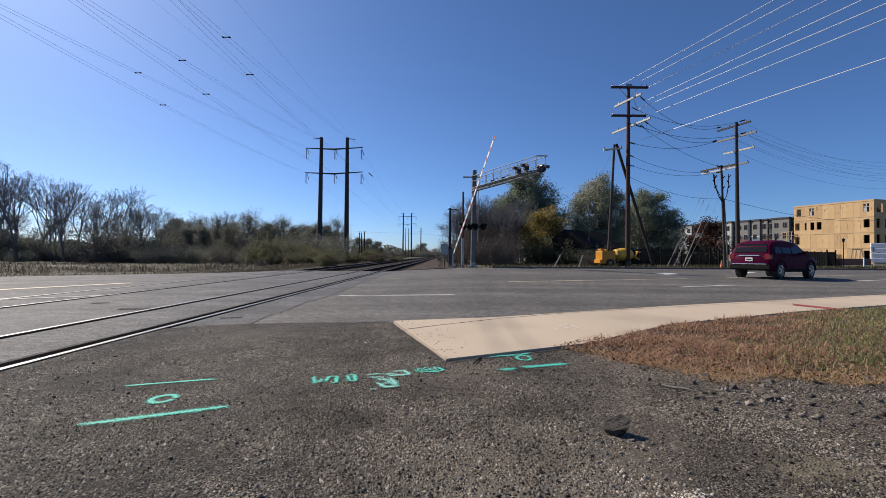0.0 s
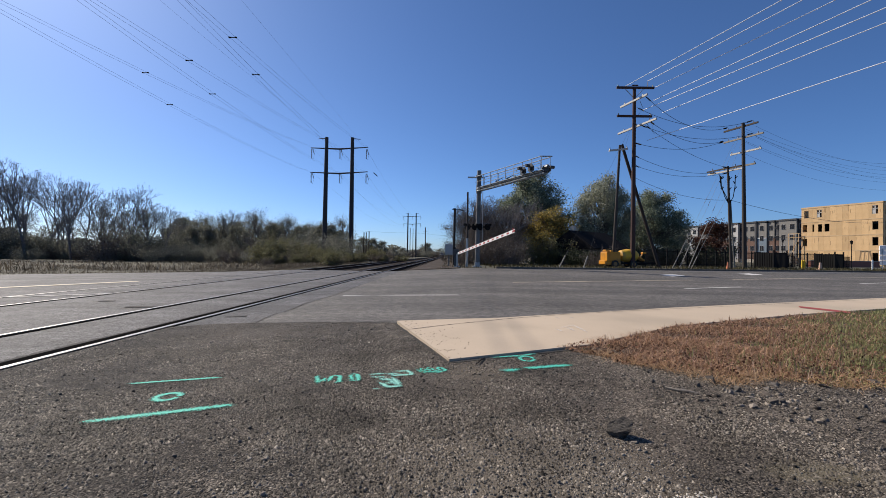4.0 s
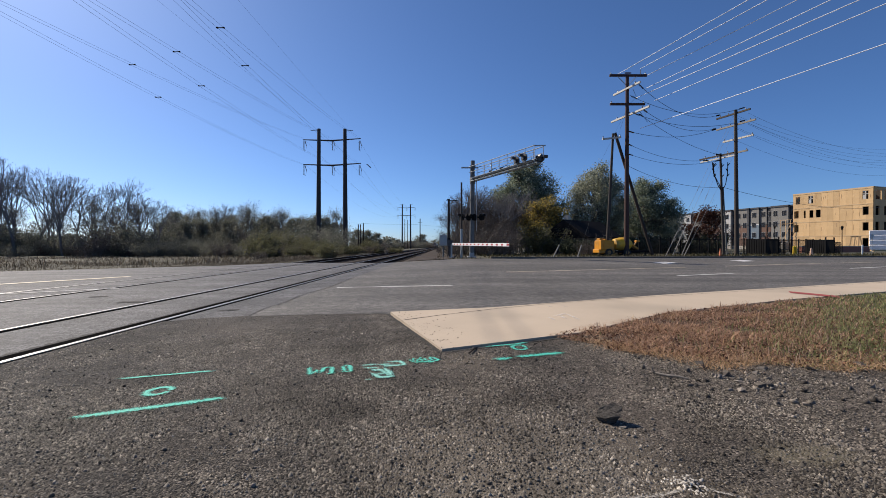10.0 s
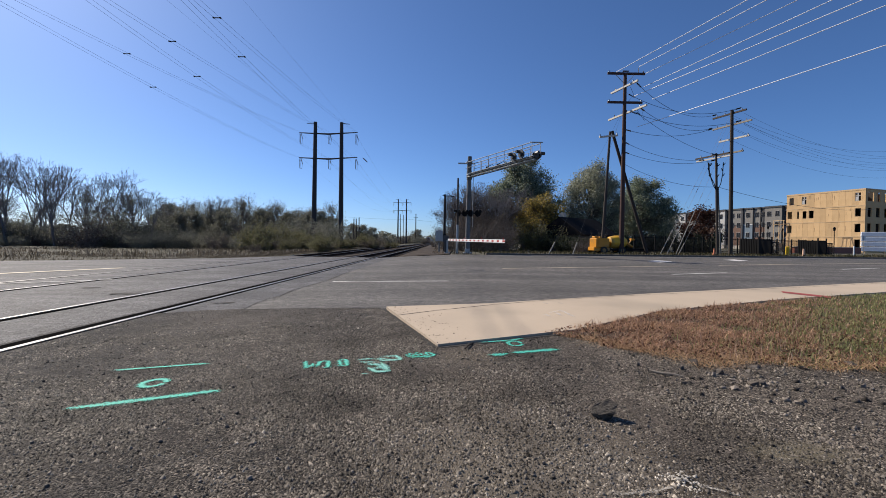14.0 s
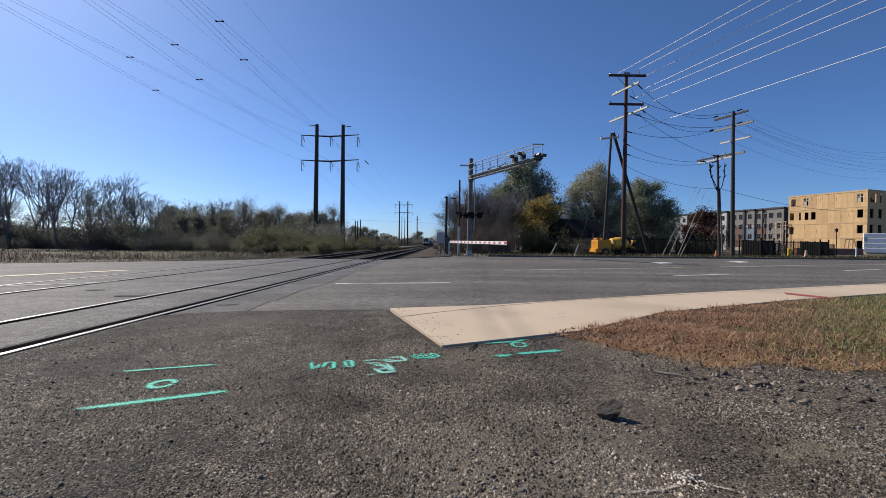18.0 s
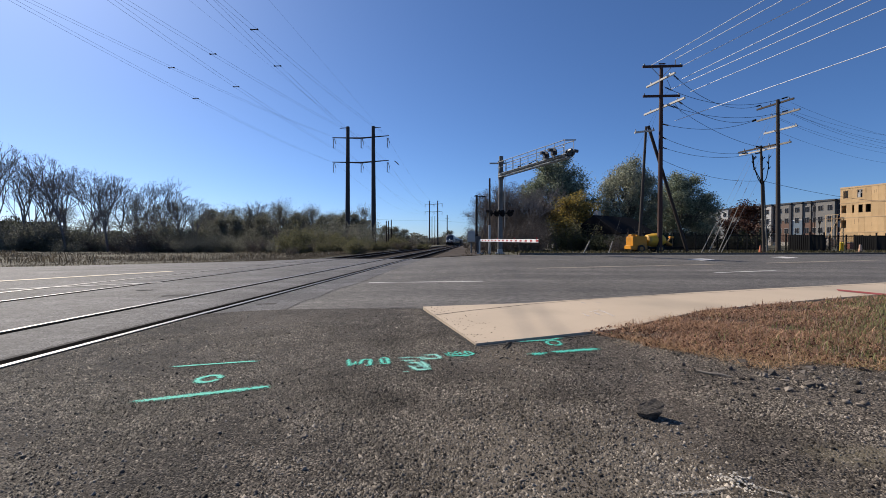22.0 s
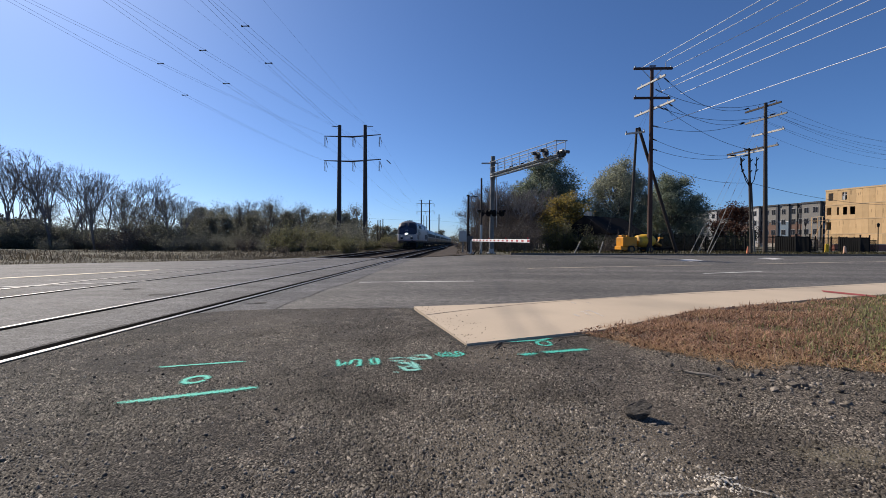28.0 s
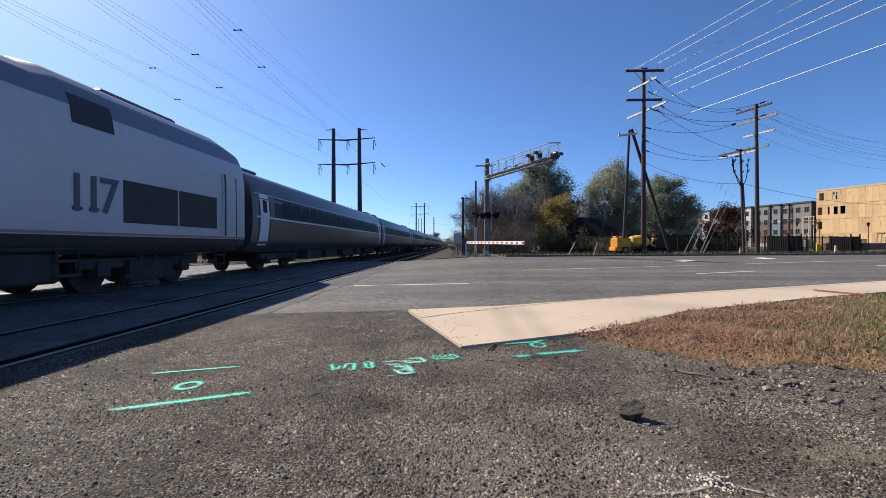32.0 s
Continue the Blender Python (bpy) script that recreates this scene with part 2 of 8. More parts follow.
def pavement(name, tones, stone, size, rough, bump, patch=None, lanes=None, drift=None, mottle=1.0):
    """Asphalt: stones of one size in binder, with larger worn and dusty patches. lanes: streaks along a heading in degrees.
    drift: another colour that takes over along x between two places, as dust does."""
    mt = bpy.data.materials.new(name)
    mt.use_nodes = True
    t = mt.node_tree
    n, l = t.nodes, t.links
    bs = n["Principled BSDF"]
    co = n.new("ShaderNodeTexCoord")
    vo, v2 = n.new("ShaderNodeTexVoronoi"), n.new("ShaderNodeTexVoronoi")
    vo.inputs["Scale"].default_value, v2.inputs["Scale"].default_value = size, size * 0.42
    l.new(co.outputs["Object"], vo.inputs["Vector"])
    l.new(co.outputs["Object"], v2.inputs["Vector"])
    ramp = n.new("ShaderNodeValToRGB")
    el = ramp.color_ramp.elements
    el[0].color, el[1].color = (*[c * 0.45 for c in tones[0]], 1), (*stone, 1)
    for at, c in ((0.14, tones[0]), (0.62, tones[1]), (0.86, tuple(q * 1.25 for q in tones[1]))):
        el.new(at).color = (*c, 1)
    sep = n.new("ShaderNodeSeparateColor")
    l.new(vo.outputs["Color"], sep.inputs[0])
    l.new(sep.outputs[0], ramp.inputs[0])

    def value(colour, scale, lo, hi, detail=8, vec=None):
        ns, mr, hs = n.new("ShaderNodeTexNoise"), n.new("ShaderNodeMapRange"), n.new("ShaderNodeHueSaturation")
        ns.inputs["Scale"].default_value, ns.inputs["Detail"].default_value = scale, detail
        l.new(vec or co.outputs["Object"], ns.inputs["Vector"])
        mr.inputs[1].default_value, mr.inputs[2].default_value, mr.inputs[3].default_value, mr.inputs[4].default_value = 0.3, 0.7, lo, hi
        l.new(ns.outputs[0], mr.inputs[0])
        l.new(mr.outputs[0], hs.inputs["Value"])
        l.new(colour, hs.inputs["Color"])
        return hs.outputs[0]

    colour = value(ramp.outputs[0], 0.7, 1 - 0.35 * mottle, 1 + 0.4 * mottle)
    colour = value(colour, 2.6, 1 - 0.25 * mottle, 1 + 0.3 * mottle, 6)
    colour = value(colour, 9.0, 0.7, 1.3, 4)
    if lanes is not None:
        mp = n.new("ShaderNodeMapping")
        mp.inputs["Rotation"].default_value = (0, 0, -radians(lanes))
        mp.inputs["Scale"].default_value = (0.04, 1.1, 1)
        l.new(co.outputs["Object"], mp.inputs["Vector"])
        colour = value(colour, 1.0, 0.72, 1.3, 5, mp.outputs[0])

    def over(colour, factor, other, blend="MIX"):
        m2 = n.new("ShaderNodeMix")
        m2.data_type = "RGBA"
        m2.blend_type = blend
        l.new(factor, m2.inputs[0])
        l.new(colour, m2.inputs[6])
        m2.inputs[7].default_value = (*other, 1)
        return m2.outputs[2]

    if patch:
        p2, r2 = n.new("ShaderNodeTexNoise"), n.new("ShaderNodeMapRange")
        p2.inputs["Scale"].default_value, p2.inputs["Detail"].default_value = 0.45, 7
        l.new(co.outputs["Object"], p2.inputs["Vector"])
        r2.inputs[1].default_value, r2.inputs[2].default_value, r2.inputs[4].default_value = 0.5, 0.68, 0.5
        l.new(p2.outputs[0], r2.inputs[0])
        colour = over(colour, r2.outputs[0], patch)
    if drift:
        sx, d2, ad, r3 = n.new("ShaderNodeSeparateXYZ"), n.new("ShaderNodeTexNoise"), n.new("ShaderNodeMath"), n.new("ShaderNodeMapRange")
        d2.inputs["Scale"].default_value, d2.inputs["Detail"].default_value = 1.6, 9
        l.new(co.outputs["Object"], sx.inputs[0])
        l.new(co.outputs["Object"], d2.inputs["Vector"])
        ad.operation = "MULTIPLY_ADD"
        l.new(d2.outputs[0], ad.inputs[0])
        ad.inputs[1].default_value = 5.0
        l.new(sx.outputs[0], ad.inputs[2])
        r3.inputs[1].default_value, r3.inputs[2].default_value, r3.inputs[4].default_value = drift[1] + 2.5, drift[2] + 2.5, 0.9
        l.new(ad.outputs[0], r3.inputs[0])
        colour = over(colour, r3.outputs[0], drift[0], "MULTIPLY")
    l.new(colour, bs.inputs["Base Color"])
    bs.inputs["Roughness"].default_value = rough
    bs.inputs["Specular IOR Level"].default_value = 0.22
    hi = n.new("ShaderNodeMath")
    hi.operation = "MULTIPLY_ADD"
    hi.inputs[1].default_value = 0.8
    l.new(v2.outputs["Distance"], hi.inputs[0])
    l.new(vo.outputs["Distance"], hi.inputs[2])
    inv = n.new("ShaderNodeMath")
    inv.operation = "SUBTRACT"
    inv.inputs[0].default_value = 2.0
    l.new(hi.outputs[0], inv.inputs[1])
    bp = n.new("ShaderNodeBump")
    bp.inputs["Strength"].default_value, bp.inputs["Distance"].default_value = bump, 0.75 / size
    l.new(inv.outputs[0], bp.inputs["Height"])
    l.new(bp.outputs[0], bs.inputs["Normal"])
    return mt


M_ROAD = pavement("road_asphalt", ((0.072, 0.066, 0.06), (0.113, 0.105, 0.095)), (0.2, 0.18, 0.16), 90, 0.8, 0.2, lanes=20, mottle=0.4)
M_CROSS = pavement("crossing_asphalt", ((0.05, 0.048, 0.049), (0.098, 0.0945, 0.097)), (0.15, 0.143, 0.141), 75, 0.78, 0.5, patch=(0.045, 0.042, 0.041), lanes=20, mottle=0.7)
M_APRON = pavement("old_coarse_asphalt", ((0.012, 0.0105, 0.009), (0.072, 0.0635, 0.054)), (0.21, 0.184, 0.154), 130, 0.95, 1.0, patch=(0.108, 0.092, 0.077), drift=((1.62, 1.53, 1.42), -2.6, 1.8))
M_CONC = paint("pale_concrete", (0.53, 0.425, 0.31), (0.45, 0.36, 0.265), rough=0.85, grain=60, blotch=1.2, bump=0.15, dirt=(0.4, 0.325, 0.24))
M_RED = paint("brick_red_paving", (0.34, 0.07, 0.06), (0.25, 0.05, 0.045), rough=0.8)
M_SOIL = paint("dry_earth_and_grass", (0.1, 0.087, 0.053), (0.055, 0.053, 0.033), rough=0.95, grain=5, blotch=0.25, bump=0.5, depth=0.05)
M_BALLAST = paint("ballast_stone", (0.05, 0.04, 0.033), (0.1, 0.082, 0.068), rough=0.95, grain=18, blotch=0.5, bump=0.35, depth=0.03, spec=0.05, spread=0.6)
M_HOOD = paint("sun_faded_black_paint", (0.035, 0.035, 0.037), (0.055, 0.054, 0.054), rough=0.45, spec=0.5)
M_RAIL = paint("worn_rail_steel", (0.26, 0.25, 0.245), (0.17, 0.163, 0.157), rough=0.45, metal=0.75, grain=40, bump=0.05)
M_RUST = paint("rusty_steel", (0.07, 0.04, 0.028), (0.035, 0.024, 0.02), rough=0.9, grain=40, spec=0.05)
M_GROOVE = paint("black_rubber_groove", (0.014, 0.013, 0.012), (0.008, 0.008, 0.008), rough=0.95, spec=0.0)
M_TIE = paint("weathered_tie_wood", (0.06, 0.048, 0.04), (0.03, 0.025, 0.022), rough=0.95, spec=0.05, stretch=(1, 8, 8))
M_WHITE_LINE = paint("worn_white_road_paint", (0.72, 0.7, 0.66), (0.5, 0.48, 0.45), rough=0.7, grain=60, dirt=(0.22, 0.21, 0.2))
M_YELLOW_LINE = paint("worn_yellow_road_paint", (0.62, 0.52, 0.38), (0.48, 0.4, 0.29), rough=0.7, grain=60, dirt=(0.24, 0.21, 0.17))
M_WOODPOLE = paint("dark_creosoted_pole", (0.055, 0.04, 0.032), (0.03, 0.023, 0.02), rough=0.85, grain=20, stretch=(6, 6, 0.4))
M_REDPOLE = paint("reddish_brown_pole", (0.085, 0.042, 0.034), (0.05, 0.028, 0.024), rough=0.85, grain=20, stretch=(6, 6, 0.4))
M_GREYPOLE = paint("weathered_grey_pole", (0.075, 0.058, 0.046), (0.045, 0.036, 0.03), rough=0.85, grain=20, stretch=(6, 6, 0.4))
M_ARM = paint("sunbleached_crossarm", (0.6, 0.57, 0.52), (0.45, 0.42, 0.37), rough=0.8, grain=20, stretch=(1, 6, 6))
M_GUARD = paint("weathered_guard_plastic", (0.28, 0.255, 0.215), (0.19, 0.17, 0.145), rough=0.7)
M_WEATHER = paint("weathering_steel", (0.058, 0.05, 0.05), (0.04, 0.035, 0.036), rough=0.75, grain=20)
M_GALV = paint("galvanised_steel", (0.42, 0.42, 0.41), (0.32, 0.32, 0.31), rough=0.45, metal=0.55, grain=30)
M_OLDGALV = paint("dull_old_galvanised_steel", (0.2, 0.195, 0.185), (0.12, 0.115, 0.108), rough=0.6, metal=0.35, grain=12, blotch=1.5, dirt=(0.09, 0.075, 0.062))
M_BLACK = paint("black_painted_metal", (0.009, 0.009, 0.01), (0.014, 0.014, 0.014), rough=0.8, spec=0.1)
M_WIRE = paint("dark_conductor", (0.07, 0.07, 0.072), (0.05, 0.05, 0.05), rough=0.45, metal=0.6, bump=0)
M_BRIGHTWIRE = paint("new_bright_aluminium_wire", (0.92, 0.92, 0.93), (0.85, 0.85, 0.86), rough=0.42, metal=0.55, bump=0)
M_INSUL = paint("grey_insulator", (0.25, 0.25, 0.26), (0.16, 0.16, 0.17), rough=0.3)
M_GATEWHITE = paint("white_gate_paint", (0.8, 0.79, 0.77), (0.7, 0.69, 0.67), rough=0.5)
M_GATERED = paint("red_gate_paint", (0.45, 0.06, 0.055), (0.38, 0.05, 0.045), rough=0.5)
M_OSB = paint("raw_sheathing_board", (0.64, 0.43, 0.22), (0.53, 0.34, 0.165), rough=0.8, grain=14, blotch=0.9, per=0.13)
M_STUD = paint("raw_timber", (0.6, 0.42, 0.24), (0.5, 0.34, 0.18), rough=0.8)
# the dimness of rooms without light, put into a wall colour
M_DARKIN = paint("unlit_interior", (0.05, 0.04, 0.032), (0.03, 0.026, 0.022), rough=0.9)
M_GREYSIDE = paint("grey_siding", (0.2, 0.187, 0.168), (0.165, 0.154, 0.14), rough=0.7, stretch=(1, 1, 8))
M_LIGHTSIDE = paint("light_grey_siding", (0.46, 0.445, 0.42), (0.4, 0.385, 0.365), rough=0.7, stretch=(1, 1, 8))
M_BRICK = paint("brown_brick", (0.165, 0.098, 0.072), (0.12, 0.072, 0.054), rough=0.85, grain=40, stretch=(1, 1, 3))
M_BLUESIDE = paint("slate_blue_siding", (0.15, 0.19, 0.225), (0.125, 0.16, 0.195), rough=0.7, stretch=(1, 1, 8))
M_DARKSIDE = paint("charcoal_siding", (0.06, 0.06, 0.065), (0.045, 0.045, 0.05), rough=0.7)
M_STONE = paint("buff_stone_base", (0.5, 0.45, 0.38), (0.42, 0.37, 0.31), rough=0.8)
M_GLASS = paint("window_glass", (0.03, 0.035, 0.04), (0.02, 0.024, 0.03), rough=0.08, bump=0)
M_TRIM = paint("white_window_trim", (0.75, 0.75, 0.74), (0.68, 0.68, 0.67), rough=0.6)


# ---- ground, road and track ----
def structure(name, me, label, category):
    return tagged(new(name, me), label, category, "", "structure")


def far_ground():
    xs = [-4000, -1500, -600, -250, -120, -70, -45, -30, -22, -20, -18, -16, -14.5, -13, -12.2, -11.4, -10, -5, -3.6, -3, -2.5, -2.2, -1.7, -1.4, -1, -0.5, 0.4, 0.9, 4, 10, 20, 35, 60, 120, 250, 600, 1500, 4000]
    ys = [-1500, -400, -100, -30, -8, 0, 4, 8, 12, 16, 20, 23, 26, 27.0, 27.2, 29, 32, 36, 45, 60, 80, 120, 200, 400, 900, 2000, 4500]
    vs = [(x, y, ground_z(x, y) - 0.05 + (0.1 * noise.noise((x * 0.06, y * 0.06, 0)) if y > 45 or x < -25 else 0)) for y in ys for x in xs]
    vs = [(x, y, z - (0.55 if -12 < x < -1.6 and y > 27.1 else 0)) for x, y, z in vs]
    n = len(xs)
    fs = [(j * n + i, j * n + i + 1, j * n + n + i + 1, j * n + n + i) for j in range(len(ys) - 1) for i in range(n - 1)]
    structure("ground", raw("ground", vs, fs, M_SOIL), "dry grassy ground with earth patches", "ground")


far_ground()
# road: near edge follows the kerb, far edge the verge across the road
ROAD = [(-2.8, 6.3), (-0.75, 6.15), (0.74, 6.6), (4.17, 8.2), (11.0, 11.0), (40, 22.6), (120, 55), (120, 66), (60, 38.4), (31.3, 32.9), (24.5, 31.5), (13.7, 29.3), (3.0, 27.6), (0.5, 26.9), (-2.8, 26.9)]
CROSSING = [(-2.8, 6.3), (-2.8, 26.9), (-9.3, 27.1), (-11.5, 23.0), (-17.6, 17.3), (-60, -14), (-60, -40), (-11, -9), (-3.75, -9), (-3.75, 5.9), (-3.3, 6.2)]
APRON = [(-3.3, 6.2), (-2.8, 6.3), (-0.72, 6.1), (0.03, 4.05), (1.2, 4.62), (1.7, 4.2), (2.2, 3.9), (2.9, 3.8), (4.4, 3.75), (9, 3.9), (14, -2), (8, -9), (-3.74, -9), (-3.74, 5.9)]
structure("road", sheet("road", ROAD, 0.0, M_ROAD), "dark grey asphalt road with faint tyre lanes", "road")
structure("crossing_pavement", sheet("crossing_pavement", CROSSING, -0.004, M_CROSS), "worn grey asphalt at the rail crossing", "road")
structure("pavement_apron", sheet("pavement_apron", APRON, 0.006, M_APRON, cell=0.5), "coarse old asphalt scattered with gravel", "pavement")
SLAB = [(-0.70, 6.14), (0.025, 4.04), (1.54, 4.79), (3.13, 6.11), (5.83, 7.47), (7.9, 8.35), (14, 10.9), (40, 21.5), (40, 22.6), (11.0, 10.95), (4.17, 8.17), (0.74, 6.56)]
structure("sidewalk", sheet("sidewalk", SLAB, 0.03, M_CONC, cell=0.7, thick=0.09), "pale tan concrete sidewalk ending in a broken corner", "sidewalk")

RAILS = (-3.8, -5.25, -7.95, -9.385)


def rail_shape(y0, y1):
    prof = [(-0.036, 0), (-0.036, -0.03), (-0.009, -0.045), (-0.009, -0.12), (-0.07, -0.14), (-0.07, -0.16), (0.07, -0.16), (0.07, -0.14), (0.009, -0.12), (0.009, -0.045), (0.036, -0.03), (0.036, 0)]
    return Shape().prism(prof, y0, y1)


def tracks():
    bed = Shape()
    for x in (-4.52, -8.67):
        bed.prism([(x - 2.7, -0.75), (x - 1.7, -0.17), (x + 1.7, -0.17), (x + 2.7, -0.75)], 27.0, 1500)
    me = bed.mesh("ballast_bed")
    me.materials.append(M_BALLAST)
    structure("ballast_bed", me, "grey-brown crushed stone ballast", "ballast")
    tie = Shape().box((0, 0, 0), (2.6, 0.23, 0.18), b=0.012).mesh("tie")
    tie.materials.append(M_TIE)
    for c, a, b in (((-4.52), RAILS[0], RAILS[1]), ((-8.67), RAILS[2], RAILS[3])):
        tr = thing("railway_track", pose(c, 0, 0), "two worn steel rails running through the crossing", "railway track", "tracks")
        for x in (a, b):
            sunk = 0.011 if x == RAILS[3] else 0.0
            part("rail", rail_shape(-60, 1500), M_RUST, tr, "rusty rail web and foot").location = (x - c, 0, 0.006 - sunk)
            part("railhead", Shape().box((x - c, 720, 0.006 - sunk), (0.066, 1560, 0.016)), M_RAIL, tr, "polished rail head")
            side = 1 if x == max(a, b) else -1
            gap = 0.17 if x == RAILS[0] else 0.11 if x == RAILS[2] else 0.05 if x == RAILS[1] else 0.03
            part("flangeway", Shape().box((x - c - side * (0.037 + gap / 2), -16.4, -0.0115), (gap, 87, 0.03)), M_GROOVE, tr, "black flangeway gap")
            if x in (RAILS[0], RAILS[2]):
                part("rail_joint", Shape().box((x - c + side * 0.05, -16.4, -0.0135), (0.024, 87, 0.03)), M_GROOVE, tr)
        for k in range(110):
            part("tie", tie, M_TIE, tr).location = (0, 27.4 + 0.54 * k, -0.24)
        far = Shape()
        for k in range(400):
            far.box((0, 27.4 + 0.54 * (110 + k), -0.24), (2.6, 0.23, 0.18))
        tagged(part("ties_farther_on", far, M_TIE, tr), kind="stuff")


tracks()


def marking(name, a, b, w, material, label, lift=0.005):
    a, b = Vector((*a, 0)), Vector((*b, 0))
    s = (b - a).normalized().cross(Vector((0, 0, 1))) * (w / 2)
    out = [(a + s), (b + s), (b - s), (a - s)]
    return structure(name, sheet(name, [(p.x, p.y) for p in out], lift, material, cell=0), label, "road marking")


marking("lane_line", (-2.5, 10.45), (0.25, 10.12), 0.11, M_WHITE_LINE, "white dashed lane line on asphalt")
marking("lane_line", (6.9, 12.9), (9.2, 13.9), 0.12, M_WHITE_LINE, "white dashed lane line on asphalt")
marking("lane_line", (15.4, 16.6), (18.0, 17.75), 0.12, M_WHITE_LINE, "white dashed lane line on asphalt")
marking("lane_line", (24.5, 20.6), (27.2, 21.7), 0.12, M_WHITE_LINE, "white dashed lane line on asphalt")
marking("centre_line", (2.1, 14.3), (9.5, 17.1), 0.12, M_YELLOW_LINE, "faded yellow centre line on asphalt")
marking("centre_line", (11.5, 17.9), (60, 38), 0.12, M_YELLOW_LINE, "faded yellow centre line on asphalt")
marking("centre_line", (-12.9, 8.6), (-10.4, 14.55), 0.3, M_YELLOW_LINE, "faded yellow centre line by the tracks")
marking("edge_line", (-10.3, 8.4), (-7.75, 10.5), 0.09, M_WHITE_LINE, "short worn white line beside the rails")

for outline in ([(9.95, 20.84), (11.27, 22.29), (11.07, 20.63), (9.88, 19.44)], [(16.02, 24.57), (17.42, 25.7), (16.85, 23.69), (15.58, 22.73)]):
    structure("turn_arrow", sheet("turn_arrow", outline, 0.005, M_WHITE_LINE, cell=0), "worn white turn arrow on the asphalt lane", "road marking")
SHOULDER = [(-2.2, 27.2), (0.6, 27.3), (1.2, 40), (1.8, 160), (-2.2, 160)]
structure("trackside_shoulder", sheet("trackside_shoulder", SHOULDER, 0.03, paint("stony_earth", (0.1, 0.084, 0.071), (0.045, 0.037, 0.032), rough=0.95, grain=7, blotch=1.1, spread=0.7, bump=0.8, depth=0.03, spec=0.05), cell=4.0), "brown stony shoulder beside the ballast", "shoulder")


# ---- power lines ----
def sag(a, b, d, n=24):
    a, b = Vector(a), Vector(b)
    return [a.lerp(b, i / n) - Vector((0, 0, 4 * d * (i / n) * (1 - i / n))) for i in range(n + 1)]


def wire(name, pts, r, material, label, group):
    ob = part(name, Shape().tube(pts, r, 5), material, None, "", True)
    return tagged(ob, label, "power line", group)


def h_frame(x, y, base, top, spread):
    """Two tall dark poles tied by two long crossarms with hanging insulators."""
    t = thing("transmission_tower", pose(x, y, base), "dark steel twin-pole transmission tower with two crossarms", "power pole", "twin-pole towers")
    h = top - base
    for sx in (-spread / 2, spread / 2):
        part("pole", Shape().rod((sx * 1.04, 0, 0), (sx, 0, h), 0.42, 0.27, 12), M_WEATHER, t, smooth=True)
        part("bracket", Shape().rod((sx, 0, h - 0.15), (sx + (1.3 if sx > 0 else -1.3), 0, h - 0.25), 0.07, 0.05), M_WEATHER, t)
    for z in (h - 1.65, h - 5.6):
        part("crossarm", Shape().rod((-spread / 2 - 2.55, 0, z - 0.08), (0, 0, z - 0.22), 0.07, 0.14).rod((0, 0, z - 0.22), (spread / 2 + 2.55, 0, z + 0.12), 0.14, 0.07), M_WEATHER, t)
        for sx in (-spread / 2 - 2.4, 0.1, spread / 2 + 2.3):
            s = Shape()
            for k in range(12):
                s.rod((sx, 0, z - 0.25 - 0.13 * k), (sx, 0, z - 0.33 - 0.13 * k), 0.11, 0.05, 7)
            for k in range(9):
                s.rod((sx + 0.06 + 0.03 * k, 0.35, z - 0.15 - 0.1 * k), (sx + 0.08 + 0.03 * k, 0.35, z - 0.21 - 0.1 * k), 0.09, 0.04, 6)
            s.tube([(sx, 0, z - 1.75), (sx + 0.2, 0.2, z - 1.85), (sx + 0.33, 0.35, z - 1.05)], 0.025, 4)
            part("insulator", s, M_INSUL, t)
    return t


h_frame(-17.87, 70, -0.6, 19.75, 4.15)
h_frame(-19.4, 227, -0.6, 22.8, 4.2)


def wood_pole(name, x, y, h, r0, r1, material, label, lean=(0, 0), base=0.2):
    t = thing(name, pose(x, y, base), label, "utility pole", "wooden utility poles")
    part("pole", Shape().rod((0, 0, -0.3), (lean[0], lean[1], h), r0, r1, 12), material, t, smooth=True)
    return t


P1 = wood_pole("utility_pole", 15.04, 36.0, 14.9, 0.2, 0.13, M_REDPOLE, "tall reddish-brown wooden utility pole with four crossarms")
P2 = wood_pole("utility_pole", 26.77, 40, 13.3, 0.2, 0.13, M_GREYPOLE, "weathered utility pole with four crossarms", (-0.2, 0))
P3 = wood_pole("utility_pole", 24.3, 38, 8.9, 0.12, 0.085, M_GREYPOLE, "shorter grey utility pole with cable risers", (-0.35, 0))
P4 = wood_pole("utility_pole", 13.4, 36.0, 10.1, 0.13, 0.09, M_GREYPOLE, "leaning grey utility pole with a short crossarm", (0.5, 0))


# ---- crossarms and wires ----
def bowed(x0, a, r, material, label, group, twin=0.0, y0=69.3, y1=-30, slope=0.028):
    """A conductor along the line of towers, at the height a[0] + a[1] y + a[2] y y."""
    for dx in ((-twin / 2, twin / 2) if twin else (0,)):
        line = []
        for i in range(31):
            y = y0 + (y1 - y0) * i / 30
            line.append((x0 + slope * (70 - y) + dx, y, a[0] + a[1] * y + a[2] * y * y))
        wire("power_line", line, r, material, label, group)


